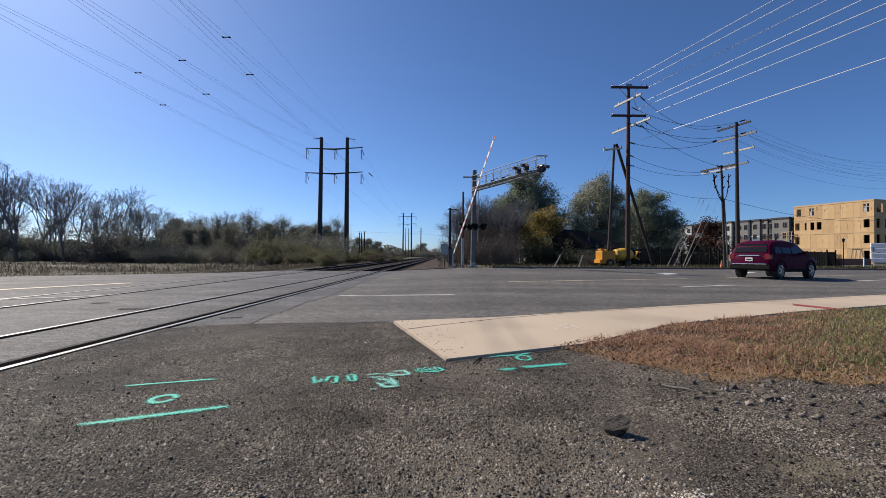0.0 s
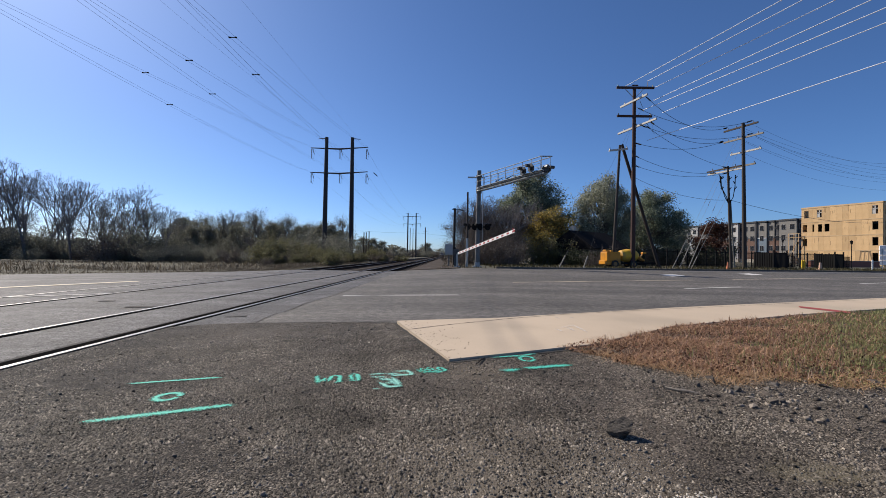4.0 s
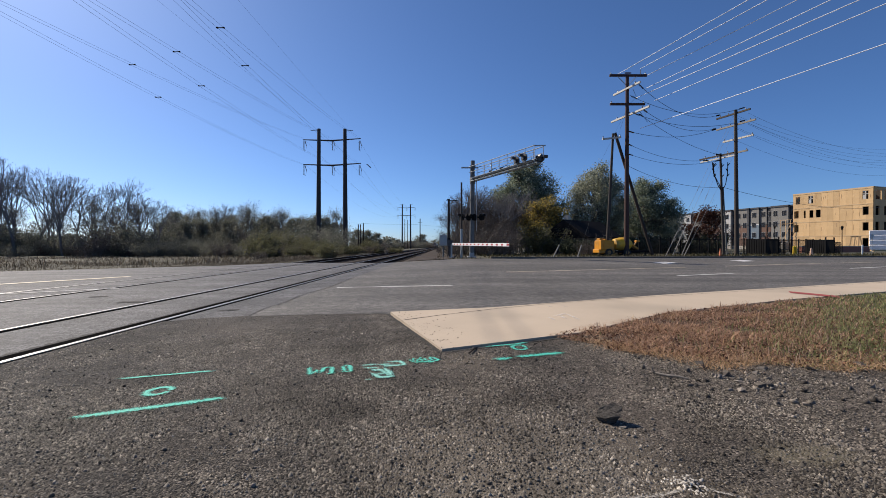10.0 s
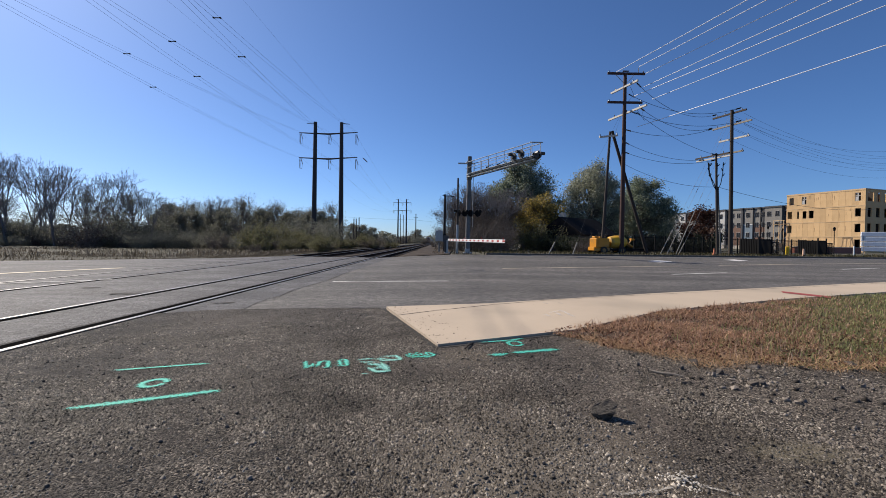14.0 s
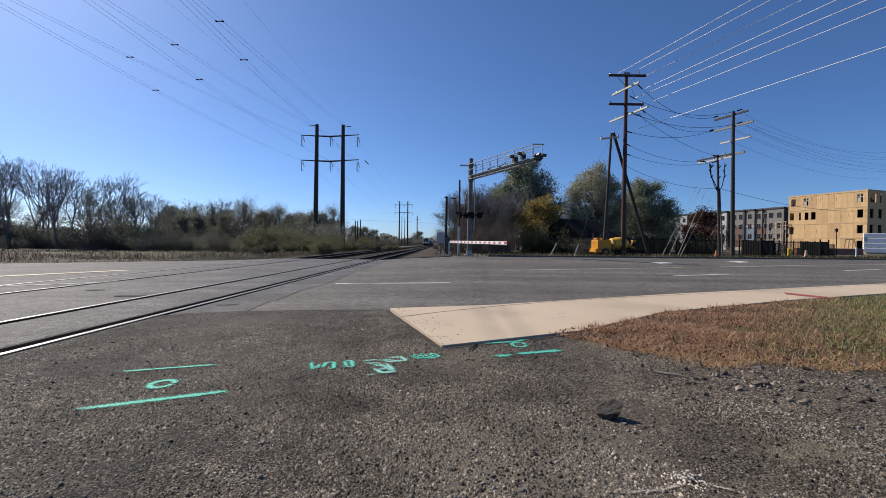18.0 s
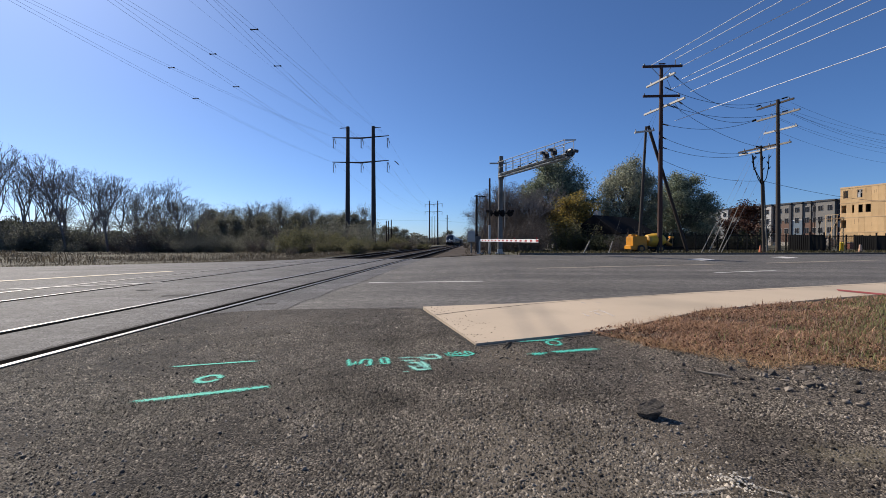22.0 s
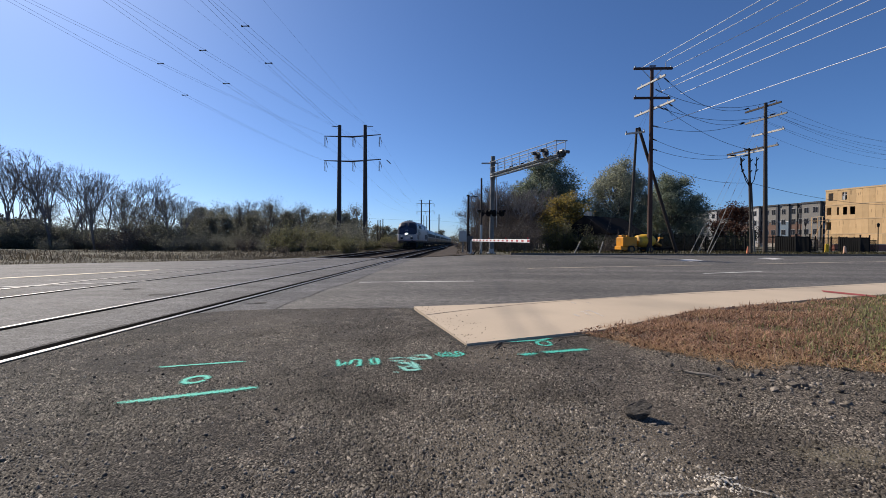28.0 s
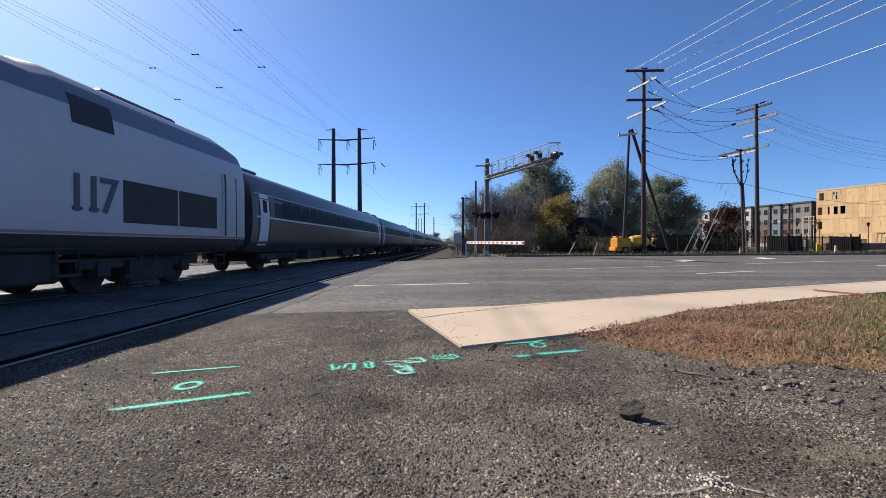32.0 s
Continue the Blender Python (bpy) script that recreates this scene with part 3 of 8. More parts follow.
LOW, HIGH = (12.43, -0.0392, 0.00089), (11.01, 0.0604, 0.0006)
for x, a, ys in ((-22.3, LOW, 32.65), (-22.3, HIGH, 29.84), (-17.8, LOW, 30.23), (-17.8, HIGH, 27.3), (-13.3, LOW, 26.75), (-13.3, HIGH, 23.64)):
    bowed(x, a, 0.0058, M_WIRE, "dark twin conductor strung to a twin-pole tower", "tower conductors", 0.34)
    z = a[0] + a[1] * ys + a[2] * ys * ys
    xs = x + 0.028 * (70 - ys)
    tagged(part("wire_spacer", Shape().box((xs, ys, z), (0.42, 0.06, 0.04), b=0.012).box((xs - 0.18, ys, z), (0.08, 0.1, 0.075), b=0.015).box((xs + 0.18, ys, z), (0.08, 0.1, 0.075), b=0.015), M_BLACK), "small dark spacer clamped between twin conductors", "wire spacer", "wire spacers")
for x in (-20.6, -15.1):
    bowed(x, (16.1, 0.055, 0.0), 0.005, M_WIRE, "thin shield wire above the conductors", "shield wires")
for sx in (-4.4, 0.1, 4.3):
    for z0, z1 in ((18.0, 20.5), (14.1, 16.5)):
        wire("power_line", sag((-17.87 + sx, 70.6, z0), (-19.4 + sx, 226.5, z1 + 0.5), 3.6), 0.008, M_WIRE, "dark conductor strung between twin-pole towers", "tower conductors")
# hanging dampers beside the tower
for x, z in ((-11.6, 13.4),):
    tagged(part("line_damper", Shape().rod((x, 66, z), (x + 0.35, 66, z - 0.3), 0.07).rod((x + 0.3, 66, z - 0.25), (x + 0.6, 66, z - 0.55), 0.07), M_INSUL), "small grey clamp hanging on a conductor", "line damper")


def arm(pole, a, b, material, s=0.055, pins=0, label=""):
    """A square crossarm from a to b in the pole's space, with pin insulators."""
    a, b = Vector(a), Vector(b)
    d = (b - a).normalized()
    n = Vector((-d.y, d.x, 0)).normalized()
    up = Vector((0, 0, 1))
    sh = Shape().add([p + n * i * s + up * j * s * 1.2 for p in (a, b) for i, j in ((-1, -1), (1, -1), (1, 1), (-1, 1))], [(3, 2, 1, 0), (4, 5, 6, 7), (0, 1, 5, 4), (1, 2, 6, 5), (2, 3, 7, 6), (3, 0, 4, 7)])
    ob = part("crossarm", sh, material, pole, label)
    for k in range(pins):
        p = a.lerp(b, (k + 0.5) / pins) if pins > 2 else a.lerp(b, 0.04 + 0.92 * k)
        q = Shape()
        for j in range(3):
            q.rod(p + up * (0.07 + 0.06 * j), p + up * (0.11 + 0.06 * j), 0.06 - 0.01 * j, 0.04, 8)
        part("insulator", q, M_INSUL, ob)
    return ob


W = Vector((0.28, -0.96, 0))
arm(P1, (-1.45, 0, 14.85), (1.6, 0, 14.85), M_REDPOLE, 0.07, 2)
arm(P1, Vector((-0.1, 0.1, 13.75)) - W * 1.5, Vector((-0.1, 0.1, 13.75)) + W * 1.7, M_ARM, 0.06, 3, "pale sun-bleached crossarm")
arm(P1, (-1.4, 0, 12.5), (1.45, 0, 12.5), M_REDPOLE, 0.07, 2)
arm(P1, Vector((0.05, 0.1, 11.6)) - W * 2.0, Vector((0.05, 0.1, 11.6)) + W * 2.5, M_ARM, 0.06, 3, "pale sun-bleached crossarm")
part("cap", Shape().box((0.05, 0, 15.05), (0.5, 0.08, 0.1), b=0.02), M_REDPOLE, P1)
part("cross_brace", Shape().rod((0.8, 0, 14.8), (0.05, 0, 14.0), 0.025).rod((-0.8, 0, 14.8), (-0.05, 0, 14.0), 0.025), M_GALV, P1)
part("down_lead", Shape().tube([(0.5, 0.1, 13.8), (0.75, 0, 13.1), (0.3, 0, 12.6)], 0.015), M_WIRE, P1)
part("down_lead", Shape().tube([(0.6, -1.0, 11.6), (1.1, -1.2, 10.7), (0.9, -1.0, 11.9)], 0.015), M_WIRE, P1)


def strain(pole, a, b, material=M_BLACK, n=5):
    """A string of bell insulators lying along a wire, from the pole towards b."""
    a, b = Vector(a), Vector(b)
    o = Vector(pole.location)
    d = (b - a).normalized()
    s = Shape().rod(a - o - d * 0.1, a - o + d * 0.12 * (n + 1), 0.014, n=5)
    for k in range(n):
        s.rod(a - o + d * 0.12 * (k + 0.6), a - o + d * 0.12 * (k + 1.1), 0.065, 0.03, 8)
    part("strain_insulator", s, material, pole)


V = Vector((0.31, -0.95, 0))
for z, m, a, b, n in ((13.0, M_GREYPOLE, 1.9, 1.4, 4), (11.95, M_GUARD, 1.9, 1.9, 4), (10.65, M_ARM, 1.2, 1.7, 2), (9.4, M_GUARD, 1.5, 1.2, 2)):
    arm(P2, Vector((-0.15, 0.1, z)) - V * a, Vector((-0.15, 0.1, z)) + V * b, m, 0.06, n)
for z, s in ((8.5, 0), (8.75, 0.14)):
    arm(P3, Vector((-0.34, 0.1 + s, z)) - V * 1.9, Vector((-0.34, 0.1 + s, z)) + V * 1.4, M_GREYPOLE if s else M_ARM, 0.05, 3)
fork = Shape()
for sx, sy in ((-0.95, -0.3), (-0.6, 0.1), (0.25, 0.2), (0.45, -0.3)):
    fork.tube([(-0.22, 0, 5.6), (sx * 0.4 - 0.25, sy, 6.2), (sx * 0.85 - 0.3, sy, 7.1), (sx * 0.95 - 0.32, sy, 8.1)], 0.032)
    # cutouts and arresters on each riser
    for z, q in ((6.9, 0.16), (7.35, -0.14), (7.8, 0.2)):
        fork.rod((sx * 0.85 - 0.3, sy, z), (sx * 0.85 - 0.3 + q, sy, z + 0.2), 0.045, 0.03, 6)
part("cable_riser", fork, M_BLACK, P3, "dark cable risers forking below the arms")
part("riser_pipe", Shape().rod((0.3, 0.05, 0), (-0.1, 0, 6.0), 0.06, 0.05, 8), M_OLDGALV, P3)
arm(P4, (-0.5, -0.35, 9.55), (1.2, 0.2, 9.85), M_ARM, 0.06, 2, "short pale crossarm")
brace = wood_pole("brace_pole", 14.3, 36.2, 0.1, 0.1, 0.1, M_WOODPOLE, "dark leaning brace pole between utility poles")
part("brace", Shape().rod((-0.16, 0, 10.2), (3.2, 0.4, 0.0), 0.12, 0.13, 10), M_WOODPOLE, brace, smooth=True)

bright = ((14.27, 15.15, 0.15), (16.12, 15.6, 0.0), (16.62, 15.04, -0.4), (16.6, 14.0, 0.2), (15.75, 13.2, -0.8), (17.3, 13.0, -0.3), (16.1, 10.72, -0.6))
part("wire_pin", Shape().rod((1.08, 0, 14.9), (1.08, 0, 15.31), 0.03, n=6), M_INSUL, P1)
for x, z, dz in bright:
    wire("power_line", sag((x, 36, z), (x + 15.4, -16.8, z + dz), 0.05, 16), 0.024, M_BRIGHTWIRE, "bright new aluminium wire strung overhead", "bright overhead wires")
for p, q, d, r in (((15.55, 35.0, 13.95), (25.7, 40.9, 13.3), 1.1, 0.017), ((15.3, 35.9, 13.35), (26.5, 38.7, 13.3), 1.0, 0.017), ((15.7, 34.6, 11.85), (25.7, 41.5, 12.2), 0.8, 0.017), ((15.3, 35.4, 11.8), (26.6, 38.8, 12.2), 0.8, 0.017), ((15.15, 35.9, 10.45), (25.6, 41.3, 12.1), 0.6, 0.017)):
    line = sag(p, q, d)
    wire("power_line", line, r, M_WIRE, "dark sagging wire between wooden poles", "pole wires")
    strain(P1, line[0], line[1])
    strain(P2, line[-1], line[-2])
for p, q, d in (((15.15, 35.9, 9.4), (23.6, 39.2, 8.75), 0.5), ((15.15, 35.9, 8.6), (24.0, 38.0, 8.55), 0.6), ((15.15, 35.9, 7.6), (24.1, 38.0, 6.2), 0.55), ((15.6, 35.0, 11.6), (23.9, 37.8, 8.9), 0.45)):
    line = sag(p, q, d)
    wire("power_line", line, 0.014, M_WIRE, "dark sagging wire between wooden poles", "pole wires")
    if q[2] > 8:
        strain(P1, line[0], line[1], n=3)
        strain(P3, line[-1], line[-2])
wire("power_line", sag((24.1, 38, 6.2), (60, 60, 6.5), 0.8), 0.017, M_WIRE, "dark sagging wire between wooden poles", "pole wires")
for z1, z2 in ((13.1, 12.6), (12.9, 11.7), (12.0, 11.0), (11.9, 10.3), (10.8, 9.5)):
    for k in (0.0,) if z1 > 12.95 or z1 < 11 else (0.0, 0.9):
        wire("power_line", sag((26.5 + k, 40.4 - 0.9 * k, z1 + 0.2), (54 + k, 51 - k, z2), 1.3), 0.008, M_WIRE, "dark sagging wire leading away over the road", "pole wires")
for z, bx, by, f in ((12.9, 17.73, 35.0, 0.16), (12.4, 18.27, 35.0, 0.155), (11.4, 18.98, 35.0, 0.33), (9.2, 19.2, 35.0, 0.11)):
    g = thing("guy_wire", pose(bx, by, 0.24), "thin stay wire with a weathered guard near the ground", "guy wire", "guy wires")
    d = Vector((26.45 - bx, 40 - by, z))
    part("wire", Shape().rod((0, 0, 0), d, 0.0075, n=5), M_GALV, g)
    part("guard", Shape().rod((0, 0, 0), d * f, 0.032, n=8), M_GUARD, g, "weathered pale guy guard")
    part("strain_insulator", Shape().rod(d * 0.43, d * 0.445, 0.026, 0.014, 6).rod(d * 0.45, d * 0.465, 0.026, 0.014, 6), M_INSUL, g)
for bx, by in ((7.4, 29.6), (9.3, 30.4)):
    g = thing("guy_wire", pose(bx, by, 0.24), "stay wire with a pale guard near the ground", "guy wire", "guy wires")
    d = Vector((15.0 - bx, 36 - by, 12.0))
    part("wire", Shape().rod((0, 0, 0), d, 0.005, n=5), M_WIRE, g)
    part("guard", Shape().rod((0, 0, 0), d * 0.075, 0.04, n=8), M_GUARD, g)
for px, y, top in ((746, 260, 390), (719, 180, 391), (724, 190, 392), (637, 95, 400), (641, 97, 400), (646, 100, 398)):
    h = (439 - top) / 774 * y + 1.5
    pl = thing("line_pole", pose((px - 788) / 774 * y, y, -0.5), "slim distant wooden line pole beside the track", "pole", "line poles")
    part("pole", Shape().rod((0, 0, 0), (0, 0, h), 0.16 if y < 220 else 0.32, 0.1 if y < 220 else 0.25, 8), M_WOODPOLE, pl, smooth=True)
    if px in (746,):
        part("crossarm", Shape().box((0, 0, h - 2.2), (2.4, 0.12, 0.14)), M_WOODPOLE, pl)
wire("power_line", sag((-60, 240, 14.5), (-16.5, 260, 14.0), 0.5), 0.03, M_WIRE, "distant wire crossing the line", "pole wires")
wire("power_line", sag((-16.5, 260, 14.0), (30, 280, 13.0), 0.8), 0.03, M_WIRE, "distant wire crossing the line", "pole wires")


# ---- crossing signals ----
def flasher(s, c, d, r=0.3):
    """Round black target with a hooded lamp at c, facing along d."""
    c, d = Vector(c), Vector(d).normalized()
    s.rod(c - d * 0.02, c + d * 0.02, r, r, 20)
    s.rod(c, c + d * 0.12, 0.12, 0.12, 12)
    s.tube([c + d * 0.1 + Vector((0, 0, 0.13)), c + d * 0.35 + Vector((0, 0, 0.12))], 0.09, 8)
    s.box(c - d * 0.1, (0.18, 0.18, 0.24))


GATE_WAY = Vector((math.sin(radians(15)), -math.cos(radians(15)), 0))
CANT_WAY = Vector((0.464, -0.886, 0))


def cantilever():
    t = thing("cantilever_signal", pose(1.95, 30, 0.26), "galvanised cantilever signal mast with a walkway and black flashers", "crossing signal")
    part("mast", Shape().rod((0, 0, 0), (0.06, 0, 6.62), 0.17, 0.14, 14), M_OLDGALV, t, smooth=True)
    part("mast_band", Shape().rod((0.05, 0, 5.05), (0.05, 0, 5.6), 0.19, 0.19, 14), M_OLDGALV, t, smooth=True)
    part("mast_band", Shape().rod((0.03, 0, 3.9), (0.03, 0, 4.0), 0.185, 0.185, 14), M_OLDGALV, t, smooth=True)
    part("base_plate", Shape().box((0, 0, 0.04), (0.6, 0.6, 0.08), b=0.015).box((0, 0, 0.2), (0.34, 0.34, 0.3), b=0.03), M_GALV, t)
    part("crossbuck_arm", Shape().box((-0.15, 0, 6.15), (1.15, 0.07, 0.1), b=0.01).box((0.05, 0, 6.25), (0.4, 0.3, 0.06), b=0.01), M_GALV, t)
    w, side = CANT_WAY, Vector((CANT_WAY.y, -CANT_WAY.x, 0))
    n = 7.0
    for k, z in ((0.14, 5.2), (-0.14, 5.2), (0.14, 5.34), (-0.14, 5.34)):
        part("truss_chord", Shape().rod(side * k + Vector((0, 0, z)), w * n + side * k + Vector((0, 0, z + 0.12)), 0.035, n=6), M_GALV, t)
    web = Shape()
    for i in range(14):
        a, b = w * (n * i / 14), w * (n * (i + 1) / 14)
        for k in (0.14, -0.14):
            web.rod(a + side * k + Vector((0, 0, 5.2 + 0.0086 * i)), b + side * k + Vector((0, 0, 5.35 + 0.0086 * i)), 0.014, n=5)
        web.rod(a + side * 0.14 + Vector((0, 0, 5.2 + 0.0086 * i)), a - side * 0.14 + Vector((0, 0, 5.2 + 0.0086 * i)), 0.016, n=5)
    part("truss_web", web, M_GALV, t)
    part("walkway", Shape().add([side * k + w * q + Vector((0, 0, z + 0.0171 * q)) for q in (0.2, n) for k in (-0.24, 0.24) for z in (5.37, 5.41)], [(0, 2, 3, 1), (4, 5, 7, 6), (0, 1, 5, 4), (2, 6, 7, 3), (1, 3, 7, 5), (0, 4, 6, 2)]), M_GALV, t)
    for k in (0.3, -0.3):
        part("handrail", Shape().rod(side * k + w * 0.1 + Vector((0, 0, 6.15)), w * n + side * k + Vector((0, 0, 6.22)), 0.025, n=6).rod(side * k + w * 0.1 + Vector((0, 0, 5.78)), w * n + side * k + Vector((0, 0, 5.87)), 0.015, n=6), M_GALV, t)
        for i in range(9):
            a = w * (0.3 + (n - 0.3) * i / 8) + side * k
            part("rail_post", Shape().rod(a + Vector((0, 0, 5.39 + 0.12 * i / 8)), a + Vector((0, 0, 6.15 + 0.07 * i / 8)), 0.018, n=6), M_GALV, t)
    part("end_bar", Shape().box(w * n + Vector((0, 0, 6.24)), (0.7, 0.07, 0.06), b=0.01), M_GALV, t)
    face = Vector((-0.9, -0.45, 0))
    for q, z in ((5.45, 5.66), (6.15, 5.7)):
        for k in (1,):
            s = Shape()
            flasher(s, w * q + side * 0.1 * k + Vector((0, 0, z)) + face * (0.25 * k), face * k, 0.24)
            part("flasher", s, M_HOOD, t, "black hooded flashing-light unit")
    s = Shape()
    flasher(s, w * 7.0 + Vector((-0.05, 0.05, 5.52)), (0.35, -0.93, 0), 0.2)
    flasher(s, w * 7.0 + Vector((0.16, 0.1, 5.56)), (0.95, 0.3, 0), 0.2)
    part("flasher", s, M_HOOD, t, "black hooded flashing-light pair at the tip")
    for q in (2.3, 3.5):
        part("junction_box", Shape().box(w * q + Vector((0, 0, 5.5)), (0.2, 0.2, 0.2), b=0.02).tube([w * q + Vector((0, 0, 5.6)), w * q + Vector((0.3, 0, 5.75)), w * q + Vector((0.5, -0.2, 5.45))], 0.02), M_BLACK, t)
    part("step_ladder", Shape().rod((0.32, 0.1, 1.8), (0.32, 0.1, 5.4), 0.015).rod((0.32, -0.15, 1.8), (0.32, -0.15, 5.4), 0.015), M_GALV, t)
    for i in range(12):
        part("rung", Shape().rod((0.32, -0.15, 1.9 + 0.29 * i), (0.32, 0.1, 1.9 + 0.29 * i), 0.012, n=5), M_GALV, t)
    s = Shape()
    s.box((0.0, -0.12, 2.75), (1.5, 0.06, 0.08))
    part("light_bracket", s, M_BLACK, t)
    for x, d in ((-0.68, (-0.7, -0.7, 0)), (-0.22, (0.4, -0.9, 0)), (0.16, (-0.5, 0.85, 0)), (0.66, (0.5, -0.85, 0))):
        s = Shape()
        flasher(s, (x, -0.14, 2.75), d, 0.23)
        part("flasher", s, M_BLACK, t, "black hooded flashing-light unit")
    return t


cantilever()


def gate():
    """The gate pivots near its foot; its arm reaches out over the lanes."""
    t = thing("crossing_gate", pose(0.61, 29.5, 0.26), "railway crossing gate with a red and white striped arm", "crossing gate")
    part("mast", Shape().rod((0.62, 0.25, 0), (0.62, 0.25, 5.1), 0.075, 0.06, 10), M_GREYPOLE, t, smooth=True)
    part("pedestal", Shape().box((-0.05, 0.15, 0.45), (0.12, 0.12, 0.9), b=0.02).box((-0.05, 0.15, 0.03), (0.4, 0.4, 0.06)), M_GALV, t)
    part("mast_sleeve", Shape().rod((0.62, 0.25, 0), (0.62, 0.25, 1.95), 0.088, 0.085, 10), M_GALV, t, "pale sleeve round the foot of the mast", True)
    part("drive_box", Shape().box((-0.14, 0.25, 0.98), (0.4, 0.3, 0.46), b=0.03), M_HOOD, t, "dark gate drive housing")
    part("drive_post", Shape().box((-0.14, 0.3, 0.4), (0.2, 0.2, 0.8), b=0.02), M_HOOD, t)
    part("strut", Shape().rod((0.55, 0.1, 0), (0.68, -0.05, 0.85), 0.04), M_GALV, t)
    L, k = 9.5, 28
    arm = part("gate_arm", Shape().box((L / 2, 0, 0), (L, 0.016, 0.15)), M_GATEWHITE, t, "red and white striped gate arm", m=pose(0, 0, 0.91))
    for i in range(k):
        a = L * (i // 2 * 2) / k + (0.4 if i % 2 else 0.0)
        b = a + (2 * L / k - 0.4 if i % 2 else 0.4)
        h0 = 0.085 if i % 2 else 0.155
        part("stripe_board", Shape().box(((a + b) / 2, 0, 0), (b - a, 0.03, h0)), M_GATERED if i % 2 else M_GATEWHITE, arm)
    part("counterweight", Shape().box((-0.55, 0.0, -0.03), (0.22, 0.1, 0.16), b=0.02).box((-0.25, 0, 0), (0.6, 0.04, 0.07)), M_GALV, arm)
    for x in (3.6, 6.4, 9.3):
        part("arm_lamp", Shape().rod((x, 0, 0.07), (x, 0, 0.16), 0.035), M_GATERED, arm)
    return arm


GATE_ARM = gate()


def cabinet_and_pole():
    b = thing("signal_bungalow", Matrix.LocRotScale((1.36, 110, 0.0), None, (1.25, 1.25, 1.25)), "pale metal signal hut beside the track", "hut")
    part("body", Shape().box((0, 0, 1.1), (1.1, 1.6, 1.8), b=0.03), M_GALV, b)
    part("roof", Shape().prism([(-0.65, 1.98), (0, 2.15), (0.65, 1.98), (0.65, 1.92), (-0.65, 1.92)], -0.9, 0.9), M_GALV, b)
    part("door", Shape().box((0, -0.81, 1.05), (0.7, 0.04, 1.5), b=0.01), M_GALV, b)
    c = thing("relay_case", pose(0.0, 33.5, 0.1), "pale grey relay case on a short post", "signal cabinet")
    part("case", Shape().box((0, 0, 1.38), (0.58, 0.45, 0.85), b=0.03), M_GALV, c)
    part("door", Shape().box((0, -0.235, 1.38), (0.48, 0.03, 0.74), b=0.01), M_GALV, c)
    part("post", Shape().rod((0, 0, 0), (0, 0, 1.0), 0.06, 0.06, 10), M_OLDGALV, c)
    p = thing("signal_pole", pose(0.42, 36, 0.1), "slim dark pole with a short top arm beside the track", "pole")
    part("pole", Shape().rod((0, 0, 0), (0.02, 0, 4.75), 0.12, 0.09, 10), M_WOODPOLE, p, smooth=True)
    part("arm", Shape().rod((-0.2, 0, 4.72), (0.6, 0, 4.7), 0.03), M_BLACK, p)
    part("meter_box", Shape().box((-0.02, -0.2, 1.35), (0.34, 0.2, 0.5), b=0.02), M_BLACK, p)
    part("cap", Shape().box((0, 0, 4.78), (0.22, 0.22, 0.08), b=0.02).box((0.62, 0, 4.68), (0.28, 0.12, 0.07), b=0.02), M_BLACK, p)


cabinet_and_pole()


# ---- trees and brush ----
M_BARK = paint("grey_brown_bark", (0.21, 0.196, 0.196), (0.13, 0.122, 0.123), rough=0.95, grain=20, stretch=(4, 4, 1))


M_TWIG = paint("brown_twig_bark", (0.17, 0.15, 0.136), (0.1, 0.088, 0.08), rough=0.95, grain=20, stretch=(4, 4, 1))


def leaf_paint(name, a, b, through=0.25, spec=0.1):
    """Leaves that differ from one to the next and let some light through."""
    mt = bpy.data.materials.new(name)
    mt.use_nodes = True
    n, l = mt.node_tree.nodes, mt.node_tree.links
    bs = n["Principled BSDF"]
    g, cm = n.new("ShaderNodeNewGeometry"), n.new("ShaderNodeMix")
    cm.data_type = "RGBA"
    cm.inputs[6].default_value, cm.inputs[7].default_value = (*a, 1), (*b, 1)
    l.new(g.outputs["Random Per Island"], cm.inputs[0])
    l.new(cm.outputs[2], bs.inputs["Base Color"])
    bs.inputs["Roughness"].default_value = 0.6
    bs.inputs["Specular IOR Level"].default_value = spec
    tr, mx = n.new("ShaderNodeBsdfTranslucent"), n.new("ShaderNodeMixShader")
    l.new(cm.outputs[2], tr.inputs[0])
    mx.inputs[0].default_value = through
    l.new(bs.outputs[0], mx.inputs[1])
    l.new(tr.outputs[0], mx.inputs[2])
    l.new(mx.outputs[0], n["Material Output"].inputs[0])
    return mt


M_LEAF_DARK = leaf_paint("dark_green_leaf", (0.048, 0.07, 0.048), (0.39, 0.425, 0.295), 0.4, 0.25)
# darker copy of the green leaf, with shade put into its colour
M_LEAF_SHADE = leaf_paint("leaf_with_shade_in_colour", (0.03, 0.036, 0.022), (0.11, 0.12, 0.075), 0.2, 0.05)
M_LEAF_GREY = leaf_paint("grey_green_leaf", (0.125, 0.14, 0.093), (0.46, 0.46, 0.335), 0.45, 0.2)
M_LEAF_GOLD = leaf_paint("golden_autumn_leaf", (0.12, 0.112, 0.045), (0.44, 0.32, 0.09), 0.4)
M_LEAF_RUST = leaf_paint("rust_brown_leaf", (0.055, 0.027, 0.02), (0.115, 0.05, 0.03))
M_LEAF_OLIVE = leaf_paint("olive_brush_leaf", (0.085, 0.092, 0.072), (0.275, 0.27, 0.212), 0.42, 0.12)
M_LEAF_DRY = leaf_paint("dry_brown_leaf", (0.055, 0.045, 0.037), (0.165, 0.13, 0.104))
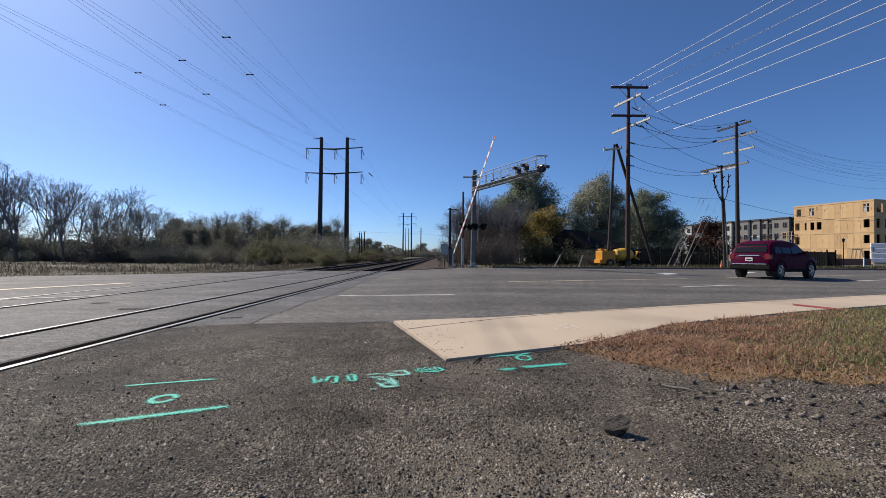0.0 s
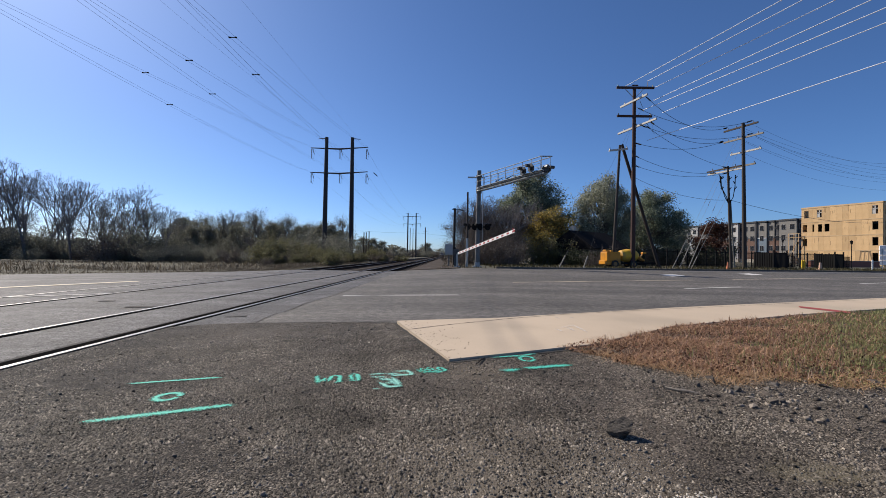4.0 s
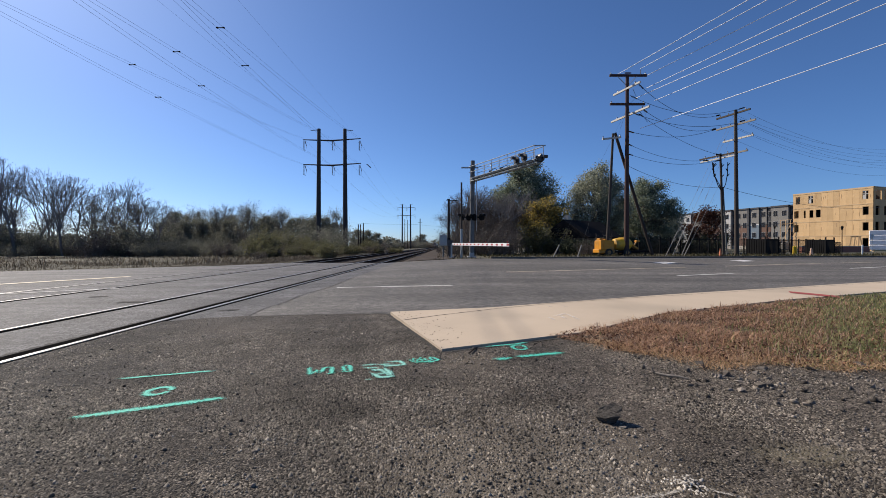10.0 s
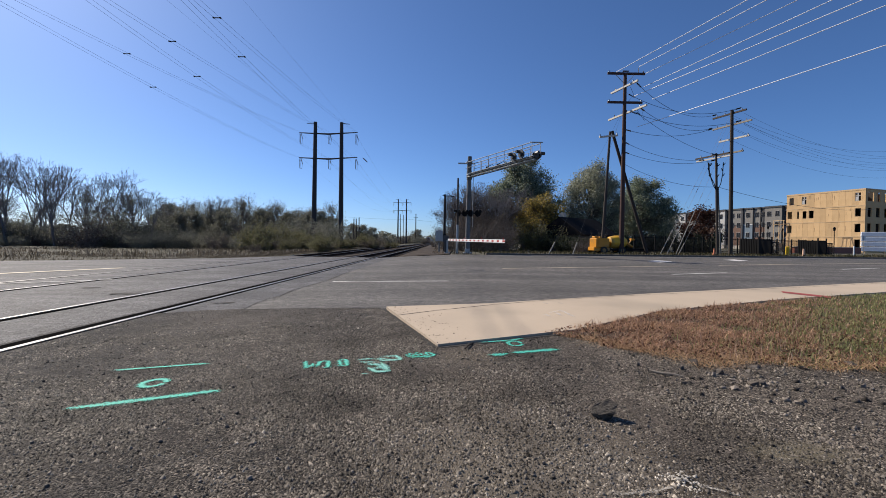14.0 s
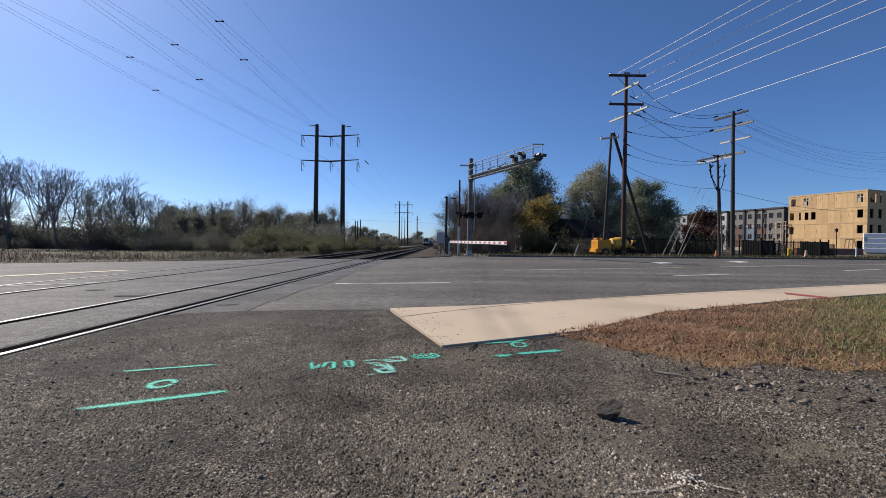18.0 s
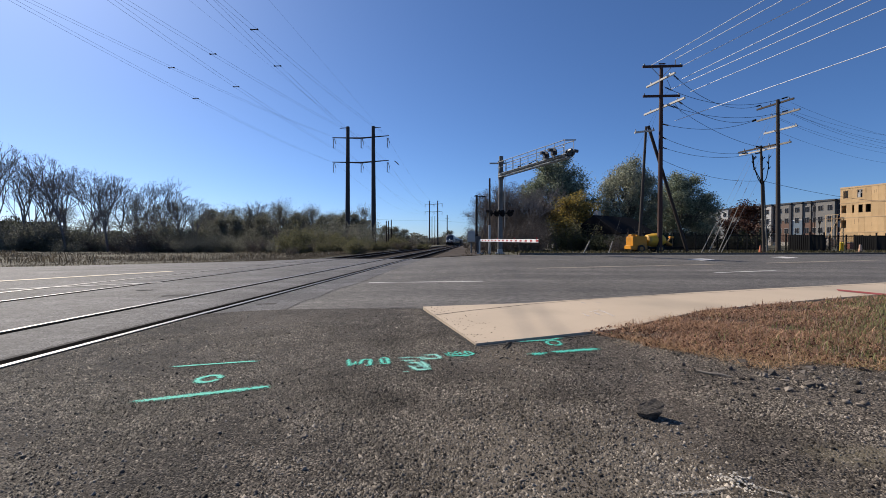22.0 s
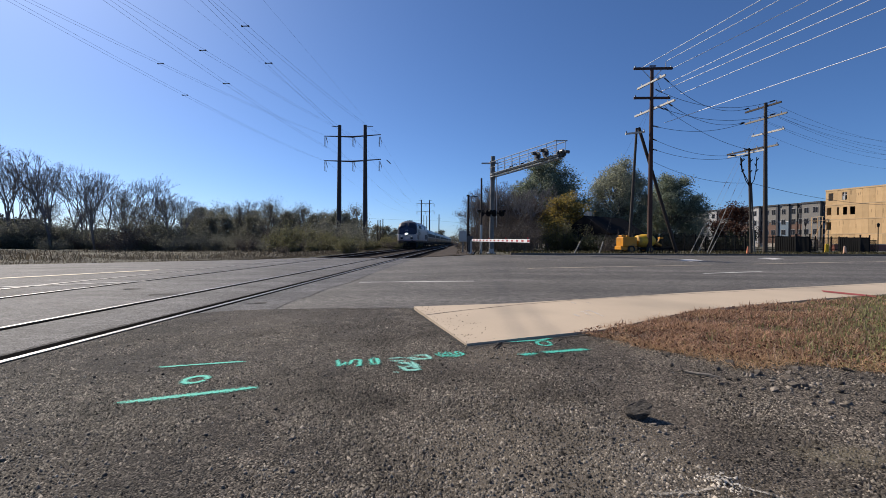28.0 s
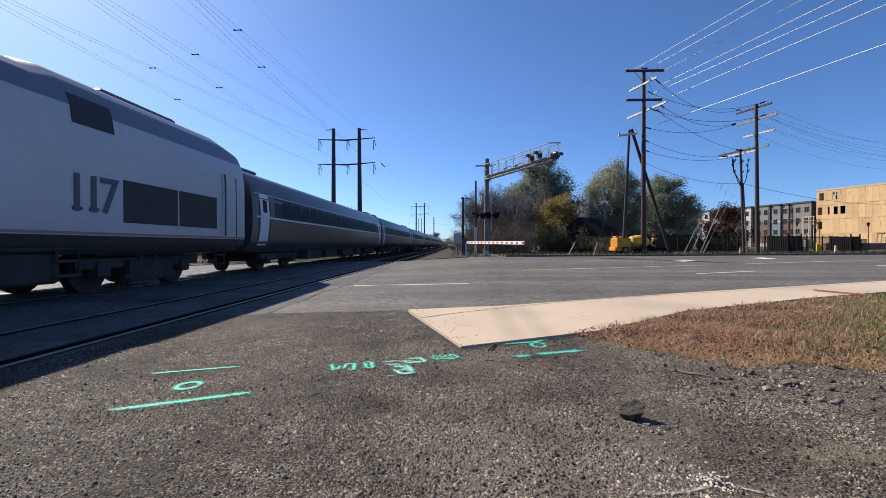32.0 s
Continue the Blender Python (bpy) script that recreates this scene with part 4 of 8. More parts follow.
M_LEAF_FRESH = leaf_paint("yellow_green_leaf", (0.105, 0.11, 0.055), (0.235, 0.215, 0.11), 0.35)


def branch_mesh(name, segs, material, n=5):
    a = np.array([s[0] for s in segs], np.float32)
    b = np.array([s[1] for s in segs], np.float32)
    r0 = np.array([s[2] for s in segs], np.float32)[:, None]
    r1 = np.array([s[3] for s in segs], np.float32)[:, None]
    d = b - a
    d /= np.linalg.norm(d, axis=1, keepdims=True) + 1e-9
    ref = np.where(np.abs(d[:, 2:3]) < 0.9, np.array([[0, 0, 1]]), np.array([[1, 0, 0]])).astype(np.float32)
    u = np.cross(d, ref)
    u /= np.linalg.norm(u, axis=1, keepdims=True) + 1e-9
    w = np.cross(u, d)
    vs = np.zeros((len(segs), 2 * n, 3), np.float32)
    for k in range(n):
        q = u * math.cos(k * math.tau / n) + w * math.sin(k * math.tau / n)
        vs[:, k] = a + q * r0
        vs[:, n + k] = b + q * r1
    base = (np.arange(len(segs)) * 2 * n)[:, None]
    fs = np.concatenate([base + np.array([[k, (k + 1) % n, n + (k + 1) % n, n + k]]) for k in range(n)])
    return raw(name, vs.reshape(-1, 3), fs, material, True)


def leaf_mesh(name, pts, size, material, rng, flat=0.0):
    """A small bent quad at each point, turned at random."""
    m = len(pts)
    u = rng.normal(size=(m, 3))
    u /= np.linalg.norm(u, axis=1, keepdims=True)
    w = np.cross(u, rng.normal(size=(m, 3)))
    w /= np.linalg.norm(w, axis=1, keepdims=True) + 1e-9
    s = (size * rng.uniform(0.6, 1.35, (m, 1)))
    p = np.asarray(pts)
    vs = np.stack([p - u * s, p + w * s * 0.55, p + u * s, p - w * s * 0.55], axis=1)
    fs = np.arange(m * 4).reshape(m, 4)
    return raw(name, vs.reshape(-1, 3), fs, material)


def make_bush(name, label, seed, h, w, leaf, leaves, size, stems=26, cat="bush"):
    rng = np.random.default_rng(seed)
    t = thing(name, pose(0, 0, -50), label, cat, "bushes")
    segs, pts = [], []
    for _ in range(stems):
        a = rng.uniform(0, math.tau)
        q = np.array([math.cos(a), math.sin(a), 0]) * w * 0.35 * rng.uniform(0, 1)
        d = np.array([math.cos(a) * 0.5, math.sin(a) * 0.5, 1.0]) + rng.normal(size=3) * 0.25
        d /= np.linalg.norm(d)
        L = h * rng.uniform(0.55, 1.05)
        for i in range(4):
            e = q + (d + rng.normal(size=3) * 0.16) * L / 4
            segs.append((q, e, 0.03 - 0.005 * i, 0.025 - 0.005 * i))
            for _ in range(3):
                tw = q + (e - q) * rng.uniform() + 0
                en = tw + rng.normal(size=3) * np.array([0.35, 0.35, 0.3]) * h * 0.22 + np.array([0, 0, 0.08 * h])
                segs.append((tw, en, 0.014, 0.007))
                pts.append(en)
                pts.append((tw + en) / 2)
            q = e
    pts = np.array(pts)
    lp = pts[rng.integers(0, len(pts), leaves)] + rng.normal(size=(leaves, 3)) * h * 0.07
    lp = lp[lp[:, 2] > 0.03]
    part("undergrowth", branch_mesh("undergrowth", segs, M_TWIG, 4), M_TWIG, t)
    part("foliage", leaf_mesh("foliage", lp, size, leaf, rng), leaf, t)
    return t


def put(ob, x, y, s=1.0, z=None, turn=0.0, wide=1.0):
    zz = ground_z(x, y) - 0.08 if z is None else z
    return copy_thing(ob, Matrix.LocRotScale((x, y, zz), Euler((0, 0, turn)), (s * wide, s * wide, s)))


def crown_tree(name, label, seed, h, w, low, leaf, leaves, size, clumps=60, puff=0.6, r=0.28, tip=0.5, gaps=0.25, cat="tree"):
    """A tree whose limbs reach to clumps of leaves that fill an uneven egg-shaped crown."""
    rng = np.random.default_rng(seed)
    t = thing(name, pose(0, 0, -50), label, cat, "trees")
    mid, half = (h + low) / 2, (h - low) / 2
    segs, pts = [], []
    lean = rng.normal(size=2) * 0.03 * h
    trunk = [np.array([lean[0] * f, lean[1] * f, h * 0.86 * f]) for f in (0, 0.2, 0.4, 0.6, 0.8, 1.0)]
    for i in range(5):
        segs.append((trunk[i], trunk[i + 1], r * (1 - 0.17 * i), r * (1 - 0.17 * (i + 1))))
    for k in range(clumps):
        d = rng.normal(size=3)
        d /= np.linalg.norm(d)
        if rng.uniform() < gaps and d[2] < 0.5:
            continue
        rad = rng.uniform(0.45, 1.0) ** 0.6 * (0.86 + 0.2 * math.sin(3 * math.atan2(d[1], d[0]) + seed))
        taper = 1 - tip * max(0.0, d[2]) ** 2
        c = np.array([d[0] * w * rad * taper, d[1] * w * rad * taper, mid + d[2] * half * rad * 0.96])
        j = min(4, max(1, int(c[2] / (h * 0.86) * 5 * 0.75)))
        q = trunk[j]
        m1 = q + (c - q) * 0.5 + rng.normal(size=3) * 0.25 + np.array([0, 0, -0.12 * np.linalg.norm(c - q)])
        segs += [(q, m1, r * 0.3, r * 0.18), (m1, c, r * 0.18, 0.02)]
        for _ in range(5):
            e = c + rng.normal(size=3) * puff * 0.9
            segs.append((m1 + (c - m1) * rng.uniform(0.4, 1), e, 0.022, 0.01))
        n = int(leaves / clumps * rng.uniform(0.6, 1.5))
        pts.append(c + rng.normal(size=(n, 3)) * puff * rng.uniform(0.7, 1.2) * np.array([1, 1, 0.75]))
    pts = np.concatenate(pts)
    pts = pts[pts[:, 2] > low * 0.5]
    part("trunk", branch_mesh("trunk", segs, M_TWIG), M_TWIG, t)
    part("crown", leaf_mesh("crown", pts, size, leaf, rng), leaf, t)
    return t


def forked_tree(name, label, seed, h, r, tufts, stems=1, wide=1.0, cat="tree"):
    """A bare tree: a clean bole that forks again and again into a dome of fine ascending twigs."""
    rng = np.random.default_rng(seed)
    segs, tips = [], []

    def limb(p, d, length, rad, lev):
        q = p
        for i in range(2):
            nd = d + rng.normal(size=3) * (0.03 if lev == 0 else 0.07)
            nd /= np.linalg.norm(nd)
            e = q + nd * length / 2
            segs.append((q, e, max(rad * (1 - 0.14 * i), 0.0095), max(rad * (0.86 - 0.14 * i), 0.008)))
            if lev > 1 and i == 0 and rng.uniform() < 0.6:
                tw = nd + rng.normal(size=3) * 0.5 + np.array([0, 0, 0.15])
                segs.append((e, e + tw / np.linalg.norm(tw) * length * 0.7, 0.01, 0.006))
            q, d = e, nd
        if lev == 6:
            tips.append(q)
            return
        turn = rng.uniform(0, math.tau)
        n = 3 if rng.uniform() < (0.75 if lev == 0 else 0.3) else 2
        for k in range(n):
            a = turn + math.tau * k / n + rng.uniform(-0.4, 0.4)
            u = np.cross(d, np.array([0.31, 0.67, 0.2]))
            u /= np.linalg.norm(u)
            w = np.cross(d, u)
            open_by = rng.uniform(0.25, 0.62) * wide
            nd = d + (u * math.cos(a) + w * math.sin(a)) * open_by + np.array([0, 0, 0.12])
            limb(q, nd / np.linalg.norm(nd), length * rng.uniform(0.66, 0.9) * (0.75 if lev == 0 else 1), rad * (0.72 if n == 2 else 0.62), lev + 1)

    for k in range(stems):
        a = rng.uniform(0, math.tau)
        tilt = 0.0 if stems == 1 else rng.uniform(0.06, 0.2)
        limb(np.array([math.cos(a), math.sin(a), 0]) * tilt * 1.5, np.array([math.cos(a) * tilt, math.sin(a) * tilt, 1.0]), h * rng.uniform(0.26, 0.36), r * (1 if k == 0 else 0.8), 0)
    k = h / max(q[1][2] for q in segs)
    segs = [(a * k, b * k, p, q) for a, b, p, q in segs]
    t = thing(name, pose(0, 0, -50), label, cat, "trees")
    part("trunk", branch_mesh("trunk", segs, M_BARK), M_BARK, t)
    pool = np.array(tips) * k
    pts = pool[rng.integers(0, len(pool), tufts)] + rng.normal(size=(tufts, 3)) * 0.16
    part("crown", leaf_mesh("crown", pts, 0.075, M_LEAF_DRY, rng), M_LEAF_DRY, t)
    return t


BARE = [forked_tree("bare_tree", "bare grey autumn tree at the wood's edge", 100 + i, 12, 0.15, 300, (1, 2, 1, 1, 2, 2)[i], (0.8, 0.75, 1.0, 0.85, 0.7, 0.9)[i]) for i in range(6)]
HALF = [crown_tree("thinning_tree", "half-bare autumn tree with sparse olive leaves", 30 + i, 9, 3.0, 0.8, M_LEAF_OLIVE, 2600, 0.09, clumps=60, puff=0.6, r=0.15, tip=0.45, gaps=0.3) for i in range(3)]
FULL = [crown_tree("leafy_tree", "rounded tree with dull olive autumn leaves", 40 + i, 9, 3.3, 0.4, M_LEAF_OLIVE, 11000, 0.115, clumps=80, puff=0.5, r=0.18, tip=0.35, gaps=0.2) for i in range(2)]
# added bush whose near-black leaves stand in for shade
DARK = make_bush("hedge_bush", "dark green bush with shade painted into its leaves", 75, 2.4, 3.4, M_LEAF_SHADE, 3600, 0.13)
BUSH = [make_bush("brush", "dense dark brush of stems and olive leaves", 50 + i, 3.6, 3.6, M_LEAF_OLIVE, 5200, 0.075) for i in range(3)] + [make_bush("dry_brush", "dry brown brush of tangled stems", 60 + i, 3.2, 3.4, M_LEAF_DRY, 2600, 0.065, stems=40) for i in range(2)]
BROWN = [crown_tree("twiggy_tree", "dense brown twiggy tree with withered leaves", 90 + i, 9, 3.2, 0.4, M_LEAF_DRY, 9000, 0.07, clumps=90, puff=0.55, r=0.14, tip=0.4, gaps=0.15) for i in range(2)]
FRESH = make_bush("yellow_green_bush", "yellow-green bush at the field's edge", 70, 3.2, 3.4, M_LEAF_FRESH, 5200, 0.085)
BIG = crown_tree("leafy_tree", "large dark green leafy tree", 81, 12.3, 5.3, 1.6, M_LEAF_DARK, 52000, 0.108, clumps=190, puff=0.58, tip=0.55)
GREY = crown_tree("leafy_tree", "tall grey-green leafy tree", 83, 12.0, 4.7, 1.0, M_LEAF_GREY, 46000, 0.1, clumps=200, puff=0.52, tip=0.6, gaps=0.22)
GOLD = crown_tree("golden_tree", "small tree with golden autumn leaves", 85, 5.8, 1.9, 0.8, M_LEAF_GOLD, 9000, 0.1, clumps=80, puff=0.36, r=0.13, tip=0.3)
RUST = crown_tree("rust_tree", "small round tree with rust-brown leaves", 87, 6.0, 2.4, 0.5, M_LEAF_RUST, 8000, 0.11, clumps=70, puff=0.4, r=0.13, tip=0.6)


def seen_x(px, y):
    return (px - 788) / 774 * y


def woods():
    rng = random.Random(5)
    # tall bare trees at the wood's edge, then lower half-bare ones towards the poles
    for px, top, y, kind in ((-150, 262, 62, 0), (-95, 250, 58, 1), (-50, 262, 60, 2), (-12, 290, 66, 4), (33, 276, 58, 1), (8, 320, 64, 3), (62, 318, 62, 5), (88, 304, 62, 2), (116, 300, 59, 4), (138, 320, 64, 0), (166, 344, 60, 3), (190, 327, 62, 0), (220, 320, 62, 3), (255, 350, 62, 1), (284, 356, 62, 4), (306, 378, 66, 5), (396, 362, 72, 0)):
        h = (440 - top) / 774 * y + 1.4
        put(BARE[kind], seen_x(px, y), y, h / 12, turn=rng.uniform(0, 6.28))
        h *= rng.uniform(0.62, 0.85)
        if kind in (2, 3):
            put(BARE[(kind + 2) % 6], seen_x(px + 13, y + 6), y + 6, h / 12, turn=rng.uniform(0, 6.28))
    for px, top, y, kind in ((170, 350, 72, 1), (205, 360, 76, 0), (250, 352, 66, 1), (330, 386, 66, 0), (358, 384, 70, 1), (384, 361, 74, 2), (412, 385, 68, 0), (444, 356, 66, 1), (472, 375, 70, 2), (494, 368, 72, 0), (520, 384, 74, 1), (548, 390, 78, 2), (572, 390, 82, 0), (596, 396, 86, 1), (100, 370, 72, 2), (30, 360, 74, 1)):
        h = (440 - top) / 774 * y + 1.4
        put((FULL[kind % 2] if px > 320 and px not in (384, 444, 494, 572) else HALF[kind]), seen_x(px, y), y, h / 9, turn=rng.uniform(0, 6.28))
    # a dark upright evergreen in front of the low house
    put(DARK, -73.2, 66, 2.3, turn=1.0, wide=0.42)
    # brush along the wood's foot
    for i in range(58):
        px = -170 + i * 13.2 + rng.uniform(-6, 6)
        y = rng.uniform(52, 62) if i % 2 else rng.uniform(60, 68)
        top = 428 if px < 145 else 402 if px < 320 else 408
        h = ((440 - top) / 774 * y + 1.2) * rng.uniform(0.45, 1.15)
        put(BUSH[rng.choice((0, 0, 1, 1, 2, 3, 4))], seen_x(px, y), y, h / 3.6, turn=rng.uniform(0, 6.28), wide=1.25)
    # dark brush before the low house
    for px, y, top, kind in ((-75, 60, 405, 0), (-52, 57, 398, 1), (-30, 59, 392, 2), (-8, 58, 402, 0), (14, 60, 400, 1), (40, 59, 404, 2)):
        put(BUSH[kind], seen_x(px, y), y, ((440 - top) / 774 * y + 1.2) / 3.6, turn=rng.uniform(0, 6.28), wide=1.2)
    # a second, denser row behind, between the bare trees and the poles
    for i in range(8, 26):
        px, y = 150 + i * 18 + rng.uniform(-5, 5), rng.uniform(74, 92)
        top = 362 + rng.uniform(0, 1) ** 0.7 * 38 + max(0, 260 - px) * 0.1
        put((HALF + FULL)[i % 5], seen_x(px, y), y, ((440 - top) / 774 * y + 1.4) / 9, turn=rng.uniform(0, 6.28), wide=1.1)
    for i in range(22):
        px, y = -190 + i * 15 + rng.uniform(-5, 5), rng.uniform(74, 84)
        put((FULL + BUSH)[i % 4], seen_x(px, y), y, (34 + rng.uniform(-8, 10)) / 774 * y / (9 if i % 4 < 2 else 3.6), turn=rng.uniform(0, 6.28), wide=1.7 if i % 4 < 2 else 1.2)
    # a thicket along the other side of the line
    for i in range(100):
        y = 50 + i * 2.7
        x = 3.8 + rng.uniform(0, 5) + y * 0.013
        kind = (BARE + HALF + FULL + BUSH)[(i * 4) % 16]
        put(kind, x, y, rng.uniform(0.5, 0.8) * (1.0 if (i * 4) % 16 < 10 else 1.6), turn=rng.uniform(0, 6.28))
    # low weedy shrubs in the field by the poles
    for i in range(30):
        px, y = 470 + i * 8 + rng.uniform(-8, 8), rng.uniform(40, 58) + max(0, i - 16) * 2.5
        put(FRESH if i % 3 else BUSH[3], seen_x(px, y), y, rng.uniform(0.8, 1.7) / 3.2, turn=rng.uniform(0, 6.28), wide=1.3)
    for i in range(20):
        px, y = 595 + i * 9 + rng.uniform(-4, 4), 110 + i * 9
        put(BUSH[i % 5], seen_x(px, y), y, (14 + rng.uniform(-4, 5)) / 774 * y / 3.6, turn=rng.uniform(0, 6.28), wide=1.5)
    for px, y, h in ((470, 50, 3.3), (492, 49, 2.6), (525, 52, 2.6), (548, 54, 2.0), (577, 58, 1.8), (600, 60, 1.6), (650, 75, 2.2)):
        put(FRESH, seen_x(px, y), y, h / 3.2, turn=rng.uniform(0, 6.28))
    # far trees beside the line
    for px, top, y, kind in ((635, 405, 150, 0), (652, 408, 140, 1), (668, 412, 160, 2), (690, 424, 210, 0), (705, 426, 240, 1), (735, 428, 300, 2), (749, 416, 300, 0), (744, 424, 330, 1)):
        h = (440 - top) / 774 * y + 1.4
        put(FULL[kind % 2], seen_x(px, y), y, h / 9, turn=rng.uniform(0, 6.28), wide=1.2)
    # added dark-leaved bushes that stand in for the shade under the trees
    for i in (0, 1, 2, 3, 4, 5, 6, 7, 8, 12, 13, 14, 15):
        px = 1085 + 12 * i + rng.uniform(-4, 4)
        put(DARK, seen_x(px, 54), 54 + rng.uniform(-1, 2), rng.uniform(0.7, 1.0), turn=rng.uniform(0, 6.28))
    # beyond the crossing on the road's side
    put(BIG, seen_x(935, 60), 60, 1.02, turn=1.0)
    put(GREY, seen_x(1056, 58), 58, 1.0, turn=2.0, wide=0.95)
    put(BIG, seen_x(1143, 62), 62, 0.86, turn=3.0)
    put(BIG, seen_x(1112, 70), 70, 0.66, turn=0.3)
    put(GREY, seen_x(1185, 70), 70, 0.55, turn=4.0)
    put(GOLD, seen_x(967, 48), 48, 1.08, turn=0.5, wide=1.3)
    for px, h in ((948, 2.9), (968, 2.6), (986, 2.8)):
        put(FRESH, seen_x(px, 46.5), 46.5, h / 3.2, turn=rng.uniform(0, 6.28), wide=1.15)
    # more of these bushes, painting in the shade behind the towed mixer
    for px, y in ((1008, 43.5), (1024, 42.5), (1042, 43), (1062, 42.5), (1080, 43)):
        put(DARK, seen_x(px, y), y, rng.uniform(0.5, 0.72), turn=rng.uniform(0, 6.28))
    put(RUST, seen_x(1248, 55), 55, 1.0, turn=0.5)
    for px, top, y, kind in ((808, 345, 48, 1), (826, 325, 47, 2), (845, 330, 50, 0), (866, 335, 46, 3), (888, 345, 44, 1), (905, 345, 48, 2)):
        put(BARE[kind], seen_x(px, y), y, ((437 - top) / 774 * y + 0.8) / 12, turn=rng.uniform(0, 6.28))
    for px, top, y, kind in ((835, 372, 44, 0), (868, 372, 45, 1), (895, 380, 43, 0)):
        put(BROWN[kind], seen_x(px, y), y, ((437 - top) / 774 * y + 0.8) / 9, turn=rng.uniform(0, 6.28))
    for px, top, y, kind in ((812, 352, 50, 0), (834, 335, 49, 1), (858, 336, 51, 0), (884, 345, 49, 1), (910, 352, 50, 0)):
        put(BROWN[kind], seen_x(px, y), y, ((437 - top) / 774 * y + 0.8) / 9, turn=rng.uniform(0, 6.28), wide=0.95)
    for px, y, h, kind in ((806, 46, 2.2, 3), (822, 41, 2.6, 4), (850, 40, 3.0, 3), (868, 39, 2.8, 3), (884, 38, 2.4, 4), (902, 40, 3.2, 4), (1040, 40, 1.7, 4), (1062, 44, 2.2, 4), (1160, 56, 2.4, 0), (1185, 58, 2.2, 1), (780, 70, 1.2, 3), (792, 90, 2.0, 0), (796, 130, 4.5, 1), (800, 170, 6, 2)):
        put(BUSH[kind], seen_x(px, y), y, h / 3.6, turn=rng.uniform(0, 6.28))


woods()
for proto in BARE + HALF + FULL + BUSH + BROWN + [DARK, FRESH, BIG, GREY, GOLD, RUST]:
    for ob in [*proto.children, proto]:
        bpy.data.objects.remove(ob)


def far_wood():
    """Distant tree line along the horizon."""
    rng = np.random.default_rng(7)
    pts = []
    for a, b, hi in (((-420, 170), (-60, 330), 9), ((-60, 330), (-14, 700), 10), ((12, 330), (60, 260), 9), ((60, 260), (180, 240), 8), ((-14, 700), (60, 720), 13)):
        m = 2600
        f = rng.uniform(0, 1, m)
        x, y = a[0] + (b[0] - a[0]) * f, a[1] + (b[1] - a[1]) * f
        crest = hi * (0.55 + 0.3 * np.sin(x * 0.11 + y * 0.05) + 0.18 * np.sin(x * 0.37 + 1.0))
        z = crest * np.sqrt(rng.uniform(0, 1, m))
        pts.append(np.stack([x + rng.normal(size=m) * 3, y + rng.normal(size=m) * 6, z], axis=1))
    ob = new("far_woods", leaf_mesh("far_woods", np.concatenate(pts), 1.1, M_LEAF_OLIVE, rng))
    tagged(ob, "distant line of olive-brown autumn woods", "woods", "", "stuff")


far_wood()


# ---- train ----
def curve_at(table, s):
    for (a, p), (b, q) in zip(table, table[1:]):
        if s <= b:
            return p + (q - p) * max(0.0, (s - a) / (b - a))
    return table[-1][1]


def livery():
    """Silver-grey sides; a slate-blue hood over the nose, a grey-blue roof; a thin red line low down."""
    mt = paint("locomotive_paint", (0.52, 0.52, 0.545), (0.45, 0.45, 0.475), rough=0.2, metal=0.92, grain=6, blotch=0.5, bump=0.02, coat=0.0, dirt=(0.42, 0.42, 0.43))
    n, l = mt.node_tree.nodes, mt.node_tree.links
    bs = n["Principled BSDF"]
    base = bs.inputs["Base Color"].links[0].from_socket
    co, sp = n.new("ShaderNodeTexCoord"), n.new("ShaderNodeSeparateXYZ")
    l.new(co.outputs["Object"], sp.inputs[0])

    def calc(op, a, b):
        m = n.new("ShaderNodeMath")
        m.operation = op
        for i, q in enumerate((a, b)):
            if isinstance(q, (int, float)):
                m.inputs[i].default_value = q
            else:
                l.new(q, m.inputs[i])
        return m.outputs[0]

    # the hood's lower edge climbs from the headlights to the roof just before the cab door
    edge = calc("ADD", calc("ADD", 2.1, calc("MULTIPLY", 0.36, sp.outputs[1])), calc("MULTIPLY", 0.06, calc("POWER", calc("MAXIMUM", sp.outputs[1], 0.0), 4.0)))
    mask = calc("GREATER_THAN", sp.outputs[2], edge)
    low = calc("MULTIPLY", calc("GREATER_THAN", sp.outputs[2], 1.22), calc("LESS_THAN", sp.outputs[2], 1.27))
    red, hood = n.new("ShaderNodeMix"), n.new("ShaderNodeMix")
    red.data_type = hood.data_type = "RGBA"
    l.new(low, red.inputs[0])
    l.new(base, red.inputs[6])
    red.inputs[7].default_value = (0.36, 0.2, 0.2, 1)
    crown = n.new("ShaderNodeMix")
    crown.data_type = "RGBA"
    l.new(calc("GREATER_THAN", sp.outputs[2], 3.62), crown.inputs[0])
    l.new(red.outputs[2], crown.inputs[6])
    crown.inputs[7].default_value = (0.17, 0.185, 0.225, 1)
    l.new(mask, hood.inputs[0])
    l.new(crown.outputs[2], hood.inputs[6])
    hood.inputs[7].default_value = (0.046, 0.056, 0.086, 1)
    sill = n.new("ShaderNodeMix")
    sill.data_type = "RGBA"
    l.new(calc("LESS_THAN", sp.outputs[2], 1.2), sill.inputs[0])
    l.new(hood.outputs[2], sill.inputs[6])
    sill.inputs[7].default_value = (0.045, 0.045, 0.047, 1)
    l.new(sill.outputs[2], bs.inputs["Base Color"])
    l.new(calc("SUBTRACT", 0.2, calc("MULTIPLY", 0.2, mask)), bs.inputs["Metallic"])
    l.new(calc("ADD", 0.4, calc("MULTIPLY", 0.2, mask)), bs.inputs["Roughness"])
    return mt


